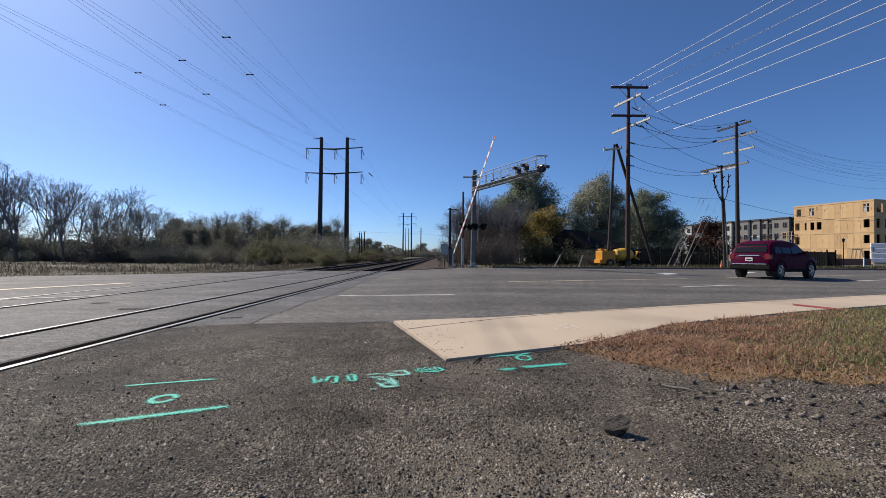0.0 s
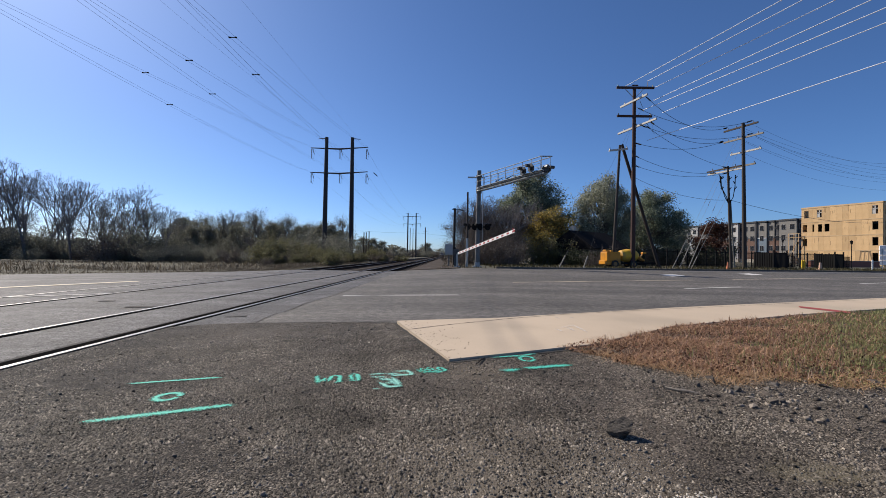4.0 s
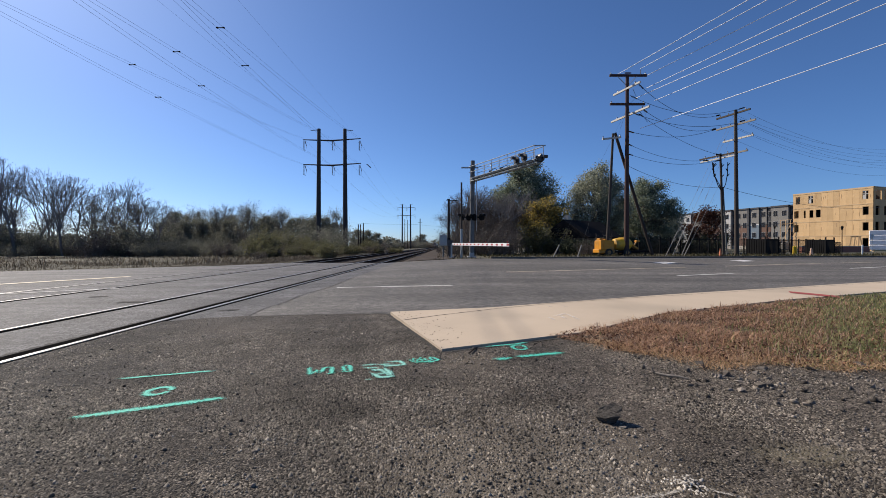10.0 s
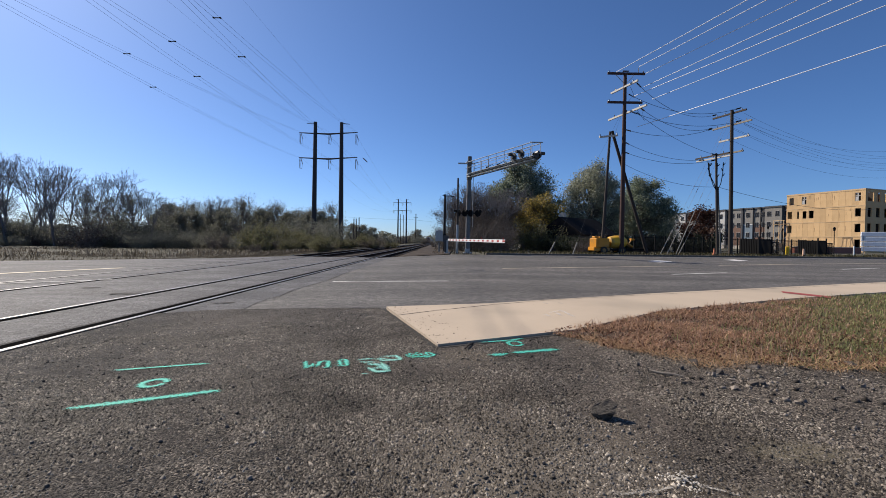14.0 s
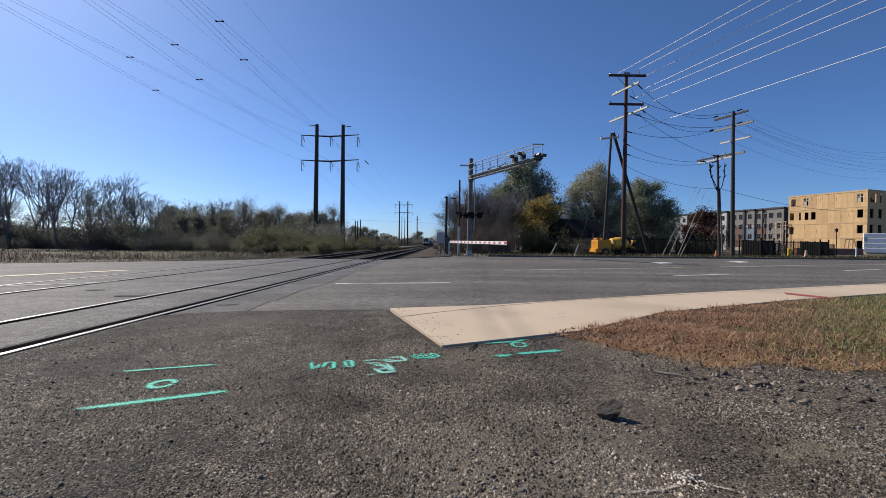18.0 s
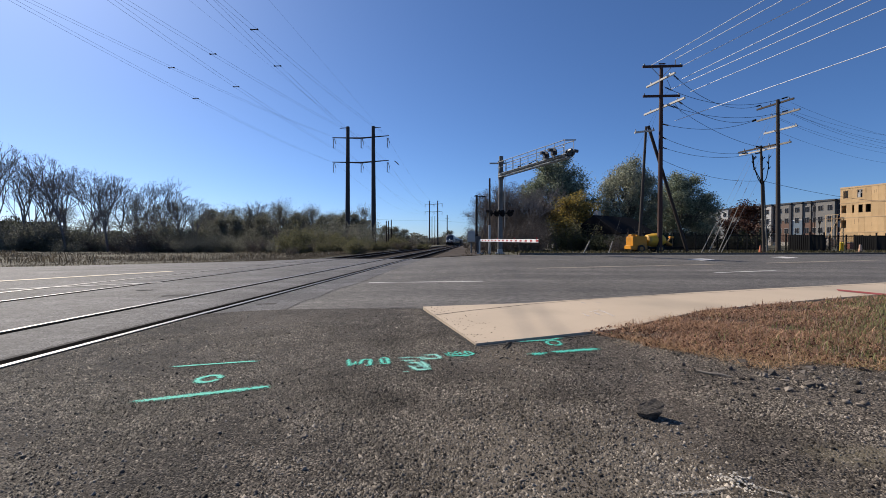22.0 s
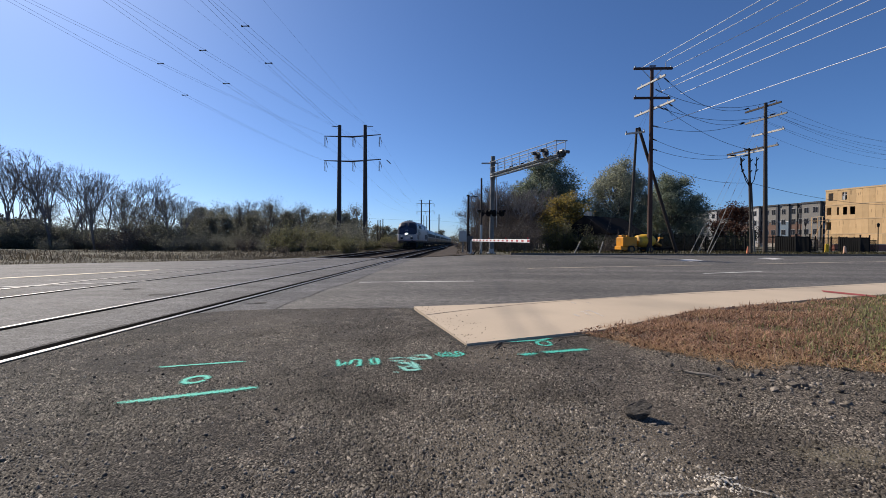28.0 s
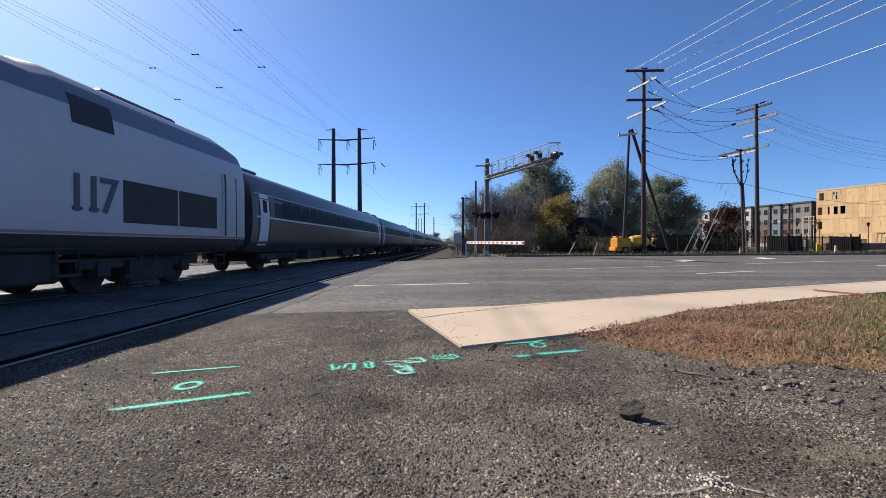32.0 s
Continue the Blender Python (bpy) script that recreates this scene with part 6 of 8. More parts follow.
def suv():
    """Heads along its own +x; the tail is at x = 0."""
    t = thing("suv_car", pose(12, 18, 0.24), "dark maroon five-door crossover car driving away", "car")
    low = [(0.0, 0.42, 0.95, 0.72), (0.08, 0.38, 1.02, 0.85), (0.5, 0.34, 1.06, 0.9), (1.2, 0.32, 1.07, 0.91), (2.9, 0.32, 1.05, 0.91), (3.5, 0.32, 1.02, 0.9), (4.15, 0.34, 0.9, 0.86), (4.42, 0.4, 0.78, 0.74), (4.48, 0.45, 0.7, 0.6)]
    rings = []
    for x, a, b, w in low:
        m = (a + b) / 2
        half = [(x, w * 0.9, a), (x, w, a + 0.1), (x, w * 1.01, m), (x, w * 0.985, b - 0.07), (x, w * 0.9, b)]
        rings.append(half + [(p[0], -p[1], p[2]) for p in half[::-1]])
    part("body", Shape().loft(rings), M_MAROON, t, "glossy maroon bodywork", True)
    top = [(0.06, 1.0, 1.07, 0.82), (0.2, 1.0, 1.38, 0.76), (0.4, 1.0, 1.56, 0.72), (0.9, 1.0, 1.65, 0.7), (1.7, 1.0, 1.66, 0.7), (2.4, 1.0, 1.57, 0.71), (3.05, 1.0, 1.32, 0.75), (3.5, 1.0, 1.05, 0.8)]
    rings = []
    for x, a, b, w in top:
        half = [(x, 0.87, a), (x, w + 0.06, max(a + 0.02, b - 0.18)), (x, w, max(a + 0.03, b - 0.05)), (x, w * 0.8, b)]
        rings.append(half + [(p[0], -p[1], p[2]) for p in half[::-1]])
    part("cabin", Shape().loft(rings), M_MAROON, t, "", True)

    def pane(name, pts, out):
        n = len(pts)
        o = Vector(out)
        part(name, Shape().add([Vector(p) + o for p in pts] + [Vector(p) - o for p in pts], [tuple(range(n)), tuple(range(2 * n - 1, n - 1, -1))] + [(i, (i + 1) % n, n + (i + 1) % n, n + i) for i in range(n)]), M_CARGLASS, t)

    pane("rear_window", [(0.09, -0.7, 1.12), (0.09, 0.7, 1.12), (0.29, 0.63, 1.45), (0.29, -0.63, 1.45)], (-0.03, 0, 0.02))
    pane("windshield", [(3.38, -0.7, 1.13), (3.38, 0.7, 1.13), (2.68, 0.62, 1.53), (2.68, -0.62, 1.53)], (0.03, 0, 0.03))
    for s in (-1, 1):
        for a, b, c, d in ((0.42, 1.0, 0.62, 1.0), (1.08, 1.82, 1.08, 1.82), (1.9, 2.95, 1.9, 2.5)):
            pane("side_window", [(a, s * 0.875, 1.08), (b, s * 0.875, 1.08), (d, s * 0.74, 1.44), (c, s * 0.74, 1.44)], (0, s * 0.012, 0.006))
        part("tail_lamp", Shape().box((0.1, s * 0.76, 0.92), (0.22, 0.22, 0.26), b=0.05), M_TAIL, t, "red tail lamp")
        part("headlamp", Shape().box((4.3, s * 0.66, 0.74), (0.2, 0.3, 0.14), b=0.04), M_GLASS, t)
        part("mirror", Shape().box((2.75, s * 0.99, 1.12), (0.12, 0.2, 0.15), b=0.04), M_MAROON, t)
        part("roof_rail", Shape().tube([(0.7, s * 0.62, 1.56), (0.85, s * 0.62, 1.6), (2.0, s * 0.62, 1.6), (2.15, s * 0.62, 1.57)], 0.02), M_BLACK, t)
        part("sill_trim", Shape().box((2.2, s * 0.9, 0.36), (2.6, 0.06, 0.12), b=0.02), M_BLACK, t)
        for x in (0.86, 3.55):
            part("wheel_arch", Shape().tube([(x + 0.42 * math.cos(a), s * 0.9, 0.36 + 0.42 * math.sin(a)) for a in [math.pi * k / 10 for k in range(11)]], 0.045), M_BLACK, t)
        part("door_handle", Shape().box((1.2, s * 0.93, 0.95), (0.2, 0.03, 0.04), b=0.01), M_MAROON, t)
        part("door_handle", Shape().box((2.1, s * 0.93, 0.95), (0.2, 0.03, 0.04), b=0.01), M_MAROON, t)
    part("bumper", Shape().box((0.06, 0, 0.5), (0.22, 1.7, 0.26), b=0.06), M_BLACK, t, "dark plastic rear bumper")
    part("bumper_strip", Shape().box((-0.03, 0, 0.63), (0.08, 1.5, 0.04), b=0.01), M_CHROME, t)
    part("tailgate_trim", Shape().box((0.0, 0, 0.99), (0.06, 0.9, 0.05), b=0.012), M_CHROME, t)
    part("plate", Shape().box((0.0, 0, 0.82), (0.05, 0.32, 0.15), b=0.01), M_PLATE, t, "white number plate")
    part("plate_bar", Shape().box((-0.03, 0, 0.82), (0.01, 0.22, 0.05)), M_BLUEBAND, t)
    part("spoiler", Shape().box((0.36, 0, 1.49), (0.22, 1.06, 0.05), b=0.02), M_MAROON, t)
    out = []
    for x in (0.86, 3.55):
        for s in (-1, 1):
            w = part("wheel", Shape().rod((0, -0.11, 0), (0, 0.11, 0), 0.35, 0.35, 24), M_TYRE, t, m=pose(x, s * 0.8, 0.35), smooth=True)
            sp = Shape()
            for k in range(5):
                a = k * math.tau / 5
                sp.box((0.12 * math.cos(a), s * 0.115, 0.12 * math.sin(a)), (0.2, 0.03, 0.06), pose(0, 0, 0, 0, -math.degrees(a), 0).to_3x3())
            sp.tube([(0.22 * math.cos(k * math.tau / 20), s * 0.112, 0.22 * math.sin(k * math.tau / 20)) for k in range(21)], 0.02, 5)
            part("rim", sp, M_RIM, w)
            out.append((w, x, s * 0.8))
    return t, out


SUV, SUV_WHEELS = suv()
SUV.scale = (0.8, 0.87, 0.93)


# ---- buildings across the road ----
def frame_of(a, b, z):
    """Pose whose x runs from a to b along a wall and whose y points away from the viewer."""
    a, b = Vector((*a, z)), Vector((*b, z))
    x = (b - a).normalized()
    y = Vector((0, 0, 1)).cross(x)
    return Matrix(((x.x, y.x, 0, a.x), (x.y, y.y, 0, a.y), (0, 0, 1, a.z), (0, 0, 0, 1))), (b - a).length


def wall_with_holes(x0, x1, z0, z1, holes, y=0.0, t=0.2):
    """A wall in the plane y, with rectangular openings cut through."""
    xs = sorted({x0, x1, *[h[0] for h in holes], *[h[1] for h in holes]})
    zs = sorted({z0, z1, *[h[2] for h in holes], *[h[3] for h in holes]})
    xs, zs = [q for q in xs if x0 <= q <= x1], [q for q in zs if z0 <= q <= z1]
    s = Shape()
    for a, b in zip(xs, xs[1:]):
        for c, d in zip(zs, zs[1:]):
            mx, mz = (a + b) / 2, (c + d) / 2
            if not any(h[0] < mx < h[1] and h[2] < mz < h[3] for h in holes):
                s.box((mx, y + t / 2, mz), (b - a, t, d - c))
    return s


M_GAP = paint("gap_board", (0.5, 0.325, 0.16), (0.41, 0.26, 0.125), rough=0.9)


M_STRAP = paint("weathered_stud_board", (0.46, 0.3, 0.155), (0.38, 0.24, 0.12), rough=0.9)


def timber_building():
    m, n = frame_of((86.8, 109.0), (92.0, 94.0), 0.2)
    t = thing("timber_building", m, "unfinished four-storey building sheathed in raw wood panels", "building")
    F = 3.42

    def at(u):
        u = u / 428.0
        return n * u * 109 / (u * 109 + (1 - u) * 94)

    holes, whites = [], []
    for f, cols in ((3, (13, 80, 368)), (2, (5, 42, 82, 120, 370)), (1, (5, 370)), (0, (370,))):
        for u in cols:
            a = at(u)
            holes.append((a, a + (1.1 if u < 200 else 1.15), f * F + 0.95, f * F + 2.85))
            whites.append((f == 3 and u in (80, 368)))
    # sheathing panels, four feet wide, a storey tall
    part("core_wall", wall_with_holes(0, n, 0, 4 * F, holes, 0.02, 0.14), M_GAP, t)
    w = 1.22
    panel = {}
    for f in range(4):
        k = 0
        while k * w < n - 0.05:
            a, b = k * w, min((k + 1) * w, n)
            cut = [h for h in holes if h[0] < b and h[1] > a and h[2] < (f + 1) * F and h[3] > f * F]
            if cut:
                h = cut[0]
                for p0, p1, q0, q1 in ((a + 0.006, b - 0.006, f * F + 0.006, h[2]), (a + 0.006, b - 0.006, h[3], (f + 1) * F - 0.03), (a + 0.006, h[0], h[2], h[3]), (h[1], b - 0.006, h[2], h[3])):
                    if p1 - p0 > 0.02:
                        part("sheathing_panel", Shape().box(((p0 + p1) / 2, 0.0025, (q0 + q1) / 2), (p1 - p0, 0.025, q1 - q0)), M_OSB, t)
            else:
                key = round(b - a, 2)
                if key not in panel:
                    panel[key] = Shape().box((0, 0, 0), (b - a - 0.025, 0.025, F - 0.06)).mesh("sheathing_panel")
                    panel[key].materials.append(M_OSB)
                part("sheathing_panel", panel[key], M_OSB, t).location = ((a + b) / 2, 0.0025, f * F + F / 2 - 0.012)
            k += 1
    for f in range(1, 5):
        part("band_board", Shape().box((n / 2, -0.035, f * F - 0.02), (n + 0.1, 0.05, 0.22)), M_STUD, t)
    rng = random.Random(3)
    for f in range(4):
        for _ in range(10):
            x, z = rng.uniform(0.5, n - 0.5), f * F + rng.uniform(1.2, 2.6)
            if not any(h[0] - 0.2 < x < h[1] + 0.2 and h[2] - 0.8 < z < h[3] + 0.3 for h in holes):
                part("strap", Shape().box((x, -0.018, z), (0.09, 0.015, rng.uniform(0.5, 1.2))), M_STRAP, t)
    for h, wh in zip(holes, whites):
        part("window_frame", Shape().box(((h[0] + h[1]) / 2, 0.1, h[2] + 0.03), (h[1] - h[0], 0.2, 0.06)).box(((h[0] + h[1]) / 2, 0.1, h[3] - 0.03), (h[1] - h[0], 0.2, 0.06)).box((h[0] + 0.03, 0.1, (h[2] + h[3]) / 2), (0.06, 0.2, h[3] - h[2])).box((h[1] - 0.03, 0.1, (h[2] + h[3]) / 2), (0.06, 0.2, h[3] - h[2])), M_STUD, t)
        if wh:
            part("window_wrap", Shape().box(((h[0] + h[1]) / 2, 0.05, (h[2] + h[3]) / 2), (0.2, 0.02, h[3] - h[2] - 0.12)).box(((h[0] + h[1]) / 2, 0.05, h[2] + 1.2), (h[1] - h[0] - 0.12, 0.02, 0.14)).box(((h[0] + h[1]) / 2 - 0.2, 0.052, h[2] + 0.55), (0.5, 0.018, 0.9)), M_LIGHTSIDE, t, "torn pale wrap over an opening")
    # end wall, floors and back
    side = wall_with_holes(0, 14, 0, 4 * F, [(0.8 + 3 * i, (2.9 if f == 3 and i == 0 else 2.2) + 3 * i, f * F + 0.9, f * F + 2.9) for f in range(4) for i in range(4)], 0, 0.2)
    side.v = [(n - y, x, z) for x, y, z in side.v]
    part("end_wall", side, M_OSB, t)
    part("back_wall", Shape().box((n / 2, 14.1, 2 * F), (n, 0.2, 4 * F)).box((0.1, 7, 2 * F), (0.2, 14, 4 * F)), M_OSB, t)
    for f in range(1, 4):
        part("floor_deck", Shape().box((n / 2, 7, f * F - 0.15), (n - 0.5, 13.5, 0.25)), M_STUD, t)
    # inner walls coloured near black so the rooms behind the openings read as unlit
    for k in range(1, 5):
        part("inner_wall", Shape().box((n * k / 5, 8.7, 2 * F), (0.15, 9.8, 4 * F - 0.4)), M_DARKIN, t)
    part("inner_wall", Shape().box((n / 2, 5, 2 * F), (n - 0.6, 0.15, 4 * F - 0.4)), M_DARKIN, t)
    part("parapet", Shape().box((n / 2, 0.1, 4 * F + 0.12), (n + 0.1, 0.3, 0.2)).box((n - 0.1, 7, 4 * F + 0.12), (0.3, 14, 0.2)), M_STUD, t)
    # scaffold deck off the end
    for k in range(3):
        part("scaffold_plank", Shape().box((-1.4, -0.5 + 0.5 * k, 2 * F - 0.2), (3.0, 0.4, 0.06)), M_STUD, t)
    part("scaffold_plank", Shape().box((-1.2, -0.6, 2 * F + 0.75), (2.6, 0.08, 0.1)), M_STUD, t)
    for x in (-2.6, -1.3, -0.2):
        part("scaffold_post", Shape().box((x, -0.62, F + 0.2), (0.1, 0.1, 2 * F + 1.2)), M_STUD, t)
    part("scaffold_brace", Shape().rod((-2.6, -0.62, 1.0), (-0.2, -0.62, 2 * F - 0.5), 0.05, n=4), M_STUD, t)
    heap = Shape()
    for x, w, h in ((-4.4, 2.2, 1.5), (-2.6, 2.6, 2.3), (-1.1, 1.6, 1.9)):
        heap.box((x, -1.8, h / 2), (w, 2.4, h), b=0.25)
    tagged(part("covered_pile", heap, M_STONE, None, m=m), "building material under pale sheeting beside the scaffold", "covered pile")


timber_building()


def apartments():
    m, n = frame_of((101.5, 197.0), (116.6, 145.0), 0.0)
    t = thing("apartment_building", m, "long grey and brick four-storey apartment building", "building")
    F = 3.6
    blocks = ((0.0, 0.213, M_LIGHTSIDE, M_LIGHTSIDE, 0), (0.213, 0.245, M_DARKSIDE, M_DARKSIDE, 0.3), (0.245, 0.506, M_GREYSIDE, M_BRICK, 0.2), (0.506, 0.565, M_LIGHTSIDE, M_LIGHTSIDE, -0.5), (0.565, 0.599, M_DARKSIDE, M_DARKSIDE, 0.4), (0.599, 0.691, M_GREYSIDE, M_BRICK, -0.3), (0.691, 0.703, M_DARKSIDE, M_DARKSIDE, -0.7), (0.703, 0.767, M_GREYSIDE, M_BLUESIDE, -0.3), (0.767, 0.812, M_GREYSIDE, M_BRICK, 0.2), (0.812, 0.853, M_DARKSIDE, M_BRICK, 0.5), (0.853, 0.958, M_GREYSIDE, M_GREYSIDE, -0.5), (0.958, 1.0, M_DARKSIDE, M_BLUESIDE, 0.3))
    for a, b, up, low, dy in blocks:
        xa, xb = a * n, b * n
        part("facade_block", Shape().box(((xa + xb) / 2, 7 + dy, 3.3 * F), (xb - xa, 14, 1.6 * F)), up, t)
        part("facade_block", Shape().box(((xa + xb) / 2, 7 + dy, 1.45 * F), (xb - xa, 13.98, 2.1 * F)), low, t)
        part("base_wall", Shape().box(((xa + xb) / 2, 7 + dy, 0.2 * F), (xb - xa, 13.96, 0.4 * F)), M_STONE, t)
        part("roof_edge", Shape().box(((xa + xb) / 2, 7 + dy, 4.1 * F + 0.2), (xb - xa + 0.3, 14.5, 0.5)), M_DARKSIDE, t, "dark roof edge")
        count = max(1, round((xb - xa) / 2.9)) if xb - xa > 1.8 else 0
        part("floor_band", Shape().box(((xa + xb) / 2, dy - 0.02, 2.5 * F), (xb - xa, 0.1, 0.2)), M_TRIM if low is M_BLUESIDE else M_DARKSIDE, t)
        for f in range(1, 4):
            for k in range(count):
                x, z = xa + (k + 0.5) * (xb - xa) / count, f * F + 1.75
                wn2 = part("window", Shape().box((x, dy - 0.03, z), (1.5, 0.1, 1.8), b=0.02), M_LIGHTSIDE, t)
                part("pane", Shape().box((x - 0.36, dy - 0.085, z), (0.66, 0.03, 1.7)), M_TINT, wn2)
                part("pane", Shape().box((x + 0.36, dy - 0.085, z), (0.66, 0.03, 1.7)), M_TINT, wn2)


apartments()


def dark_house():
    t = thing("house", pose(14.9, 47, 0.1, 0, 0, 40), "low house with a dark shingle roof among trees", "house")
    part("wall", Shape().box((0, 0, 0.95), (6.4, 4.6, 1.9)), M_DARKSIDE, t)
    part("roof", Shape().prism([(-2.8, 1.9), (0, 3.7), (2.8, 1.9), (2.8, 1.78), (-2.8, 1.78)], -3.5, 3.5, "x"), paint("dark_shingle", (0.013, 0.012, 0.012), (0.022, 0.02, 0.02), rough=0.95, grain=20, spec=0.05), t, "dark shingle roof")
    part("chimney", Shape().box((-2.4, 0.3, 3.6), (0.5, 0.5, 1.1)), M_STONE, t)
    part("window", Shape().box((-1.6, -2.32, 1.1), (0.9, 0.06, 0.9)), M_GLASS, t)


def low_house():
    """A long low house behind the bare wood, its hipped roof showing between the trunks."""
    t = thing("house", pose(-82.1, 72.6, ground_z(-82.1, 72.6), 0, 0, 46), "long low house with a dark hipped roof behind bare trees", "house")
    part("wall", Shape().box((0, 0, 1.3), (15.0, 7.0, 2.6)), M_DARKSIDE, t)
    rings = [[(-a, -b, z), (a, -b, z), (a, b, z), (-a, b, z)] for a, b, z in ((8.0, 4.0, 2.55), (8.0, 4.0, 2.7), (6.4, 0.12, 5.0), (6.35, 0.06, 5.05))]
    part("roof", Shape().loft(rings), paint("weathered_shingle", (0.016, 0.015, 0.0165), (0.028, 0.026, 0.028), rough=0.95, grain=20, spec=0.05), t, "dark grey shingle roof")
    for x in (-5.0, -1.0, 3.6):
        part("window", Shape().box((x, -3.52, 1.5), (1.3, 0.07, 1.1)), M_GLASS, t)
    part("door", Shape().box((1.4, -3.52, 1.05), (0.95, 0.07, 2.05)), M_DARKSIDE, t)


dark_house()
low_house()


def yard():
    # iron fence along the far side
    fence = thing("iron_fence", pose(0, 0, 0.26), "black iron fence along the far verge", "fence")
    a, b = Vector((18.4, 41.2, 0)), Vector((44.2, 51.5, 0))
    for k in range(22):
        p = a.lerp(b, k / 21)
        part("post", Shape().box(p + Vector((0, 0, 0.85)), (0.09, 0.09, 1.7)), M_BLACK, fence)
    for z in (0.25, 1.5):
        part("rail", Shape().rod(a + Vector((0, 0, z)), b + Vector((0, 0, z)), 0.025, n=5), M_BLACK, fence)
    pk = Shape().box((0, 0, 0.85), (0.018, 0.018, 1.55)).mesh("picket")
    pk.materials.append(M_BLACK)
    for k in range(230):
        part("picket", pk, M_BLACK, fence).location = a.lerp(b, k / 229)
    for px, y, w, h in ((1350, 44, 2.0, 1.6), (1451, 47, 1.5, 1.6)):
        x = (px - 788) / 774 * y
        e = thing("trash_enclosure", pose(x, y, 0.25, 0, 0, 22), "black slatted enclosure beside the fence", "enclosure", "black enclosures")
        # open slatted front and sides, solid back, low wing beside it
        part("panel", Shape().box((0, 0.9, h / 2), (w, 0.06, h)), M_BLACK, e)
        for k in range(11):
            part("slat", Shape().box((-w / 2 + (k + 0.5) * w / 11, -0.95, h / 2), (w / 11 - 0.05, 0.03, h - 0.1)), M_BLACK, e)
            for sx in (-w / 2, w / 2):
                part("slat", Shape().box((sx, -0.85 + 0.165 * k, h / 2), (0.03, 0.11, h - 0.1)), M_BLACK, e)
        for z in (0.2, h - 0.12):
            part("rail", Shape().box((0, -0.91, z), (w, 0.04, 0.07)).box((-w / 2 + 0.04, 0, z), (0.04, 1.8, 0.07)).box((w / 2 - 0.04, 0, z), (0.04, 1.8, 0.07)), M_BLACK, e)
        for sx in (-w / 2, w / 2):
            part("post", Shape().box((sx, -0.95, h / 2 + 0.1), (0.1, 0.1, h + 0.2)), M_BLACK, e)
        for k in range(8):
            part("wing_slat", Shape().box((w / 2 + 0.14 + 0.14 * k, -0.95, h * 0.4), (0.045, 0.03, h * 0.8)), M_BLACK, e)
        part("wing_rail", Shape().box((w / 2 + 0.62, -0.92, h * 0.8), (1.24, 0.04, 0.05)).box((w / 2 + 0.62, -0.92, 0.2), (1.24, 0.04, 0.05)), M_BLACK, e)
    yel = paint("yellow_bollard_paint", (0.75, 0.5, 0.03), (0.65, 0.42, 0.03), rough=0.5)
    org = paint("faded_orange_plastic", (0.6, 0.2, 0.09), (0.5, 0.17, 0.09), rough=0.6)
    pale = paint("sun_bleached_orange_plastic", (0.62, 0.4, 0.28), (0.52, 0.33, 0.23), rough=0.6)
    for px in (1406, 1409.5):
        x = (px - 788) / 774 * 46
        b2 = thing("bollard", pose(x, 46, 0.25), "yellow painted steel bollard", "bollard", "yellow bollards")
        part("post", Shape().rod((0, 0, 0), (0, 0, 0.8), 0.09, 0.09, 12).ball((0, 0, 0.8), 0.088), yel, b2, smooth=True)
    for px, y in ((1277, 36.5), (1437, 41)):
        x = (px - 788) / 774 * y
        c = thing("traffic_cone", pose(x, y, 0.25), ("faded orange" if px < 1400 else "blunt sun-bleached") + " traffic cone at the roadside", "traffic cone", "cones")
        tone = org if px < 1400 else pale
        part("cone", Shape().rod((0, 0, 0.04), (0, 0, 0.6), 0.13, 0.035 if px < 1400 else 0.09, 14).ball((0, 0, 0.58), 0.035 if px < 1400 else 0.09), tone, c, smooth=True)
        part("base", Shape().box((0, 0, 0.025), (0.4, 0.4, 0.05), b=0.01), tone, c)
    for px, y, h, arc in ((1491, 55, 3.0, 0), (1372, 70, 3.7, 0), (1364, 85, 7.7, 1), (1398, 75, 3.6, 0)):
        x = (px - 788) / 774 * y
        p = thing("street_lamp", pose(x, y, 0.2), "dark metal street lamp", "street lamp", "street lamps")
        part("post", Shape().rod((0, 0, 0), (0, 0, h), 0.055, 0.04, 8), M_BLACK, p, smooth=True)
        if arc:
            part("arm", Shape().tube([(0, 0, h), (-0.4, 0, h + 0.35), (-1.0, 0, h + 0.5), (-1.9, 0, h + 0.45)], 0.04), M_BLACK, p)
            part("lantern", Shape().box((-2.2, 0, h + 0.42), (0.7, 0.25, 0.14), b=0.03), M_BLACK, p)
        else:
            part("lantern", Shape().rod((0, 0, h), (0, 0, h + 0.35), 0.1, 0.15, 8).rod((0, 0, h + 0.35), (0, 0, h + 0.5), 0.18, 0.03, 8), M_BLACK, p)
    x = (1527 - 788) / 774 * 44
    mk = thing("marker_post", pose(x, 44, 0.25), "short white marker post on the verge", "post")
    part("post", Shape().box((0, 0, 0.5), (0.12, 0.06, 1.0), b=0.01), M_GATEWHITE, mk)
    sg = thing("road_sign", pose((1544 - 788) / 774 * 46, 46, 0.25), "small sign on a thin post seen from behind", "sign")
    part("post", Shape().rod((0, 0, 0), (0, 0, 2.2), 0.03), M_GALV, sg)
    part("plate", Shape().box((0, 0.03, 1.9), (0.45, 0.02, 0.45), b=0.005), M_TRIM, sg)
    wrap = paint("white_wrapping", (0.72, 0.74, 0.78), (0.62, 0.64, 0.68), rough=0.5, grain=4)
    st = thing("lumber_stack", pose((1599 - 788) / 774 * 74, 74, 0.2, 0, 0, -40), "stack of lumber bundles in white wrapping", "lumber")
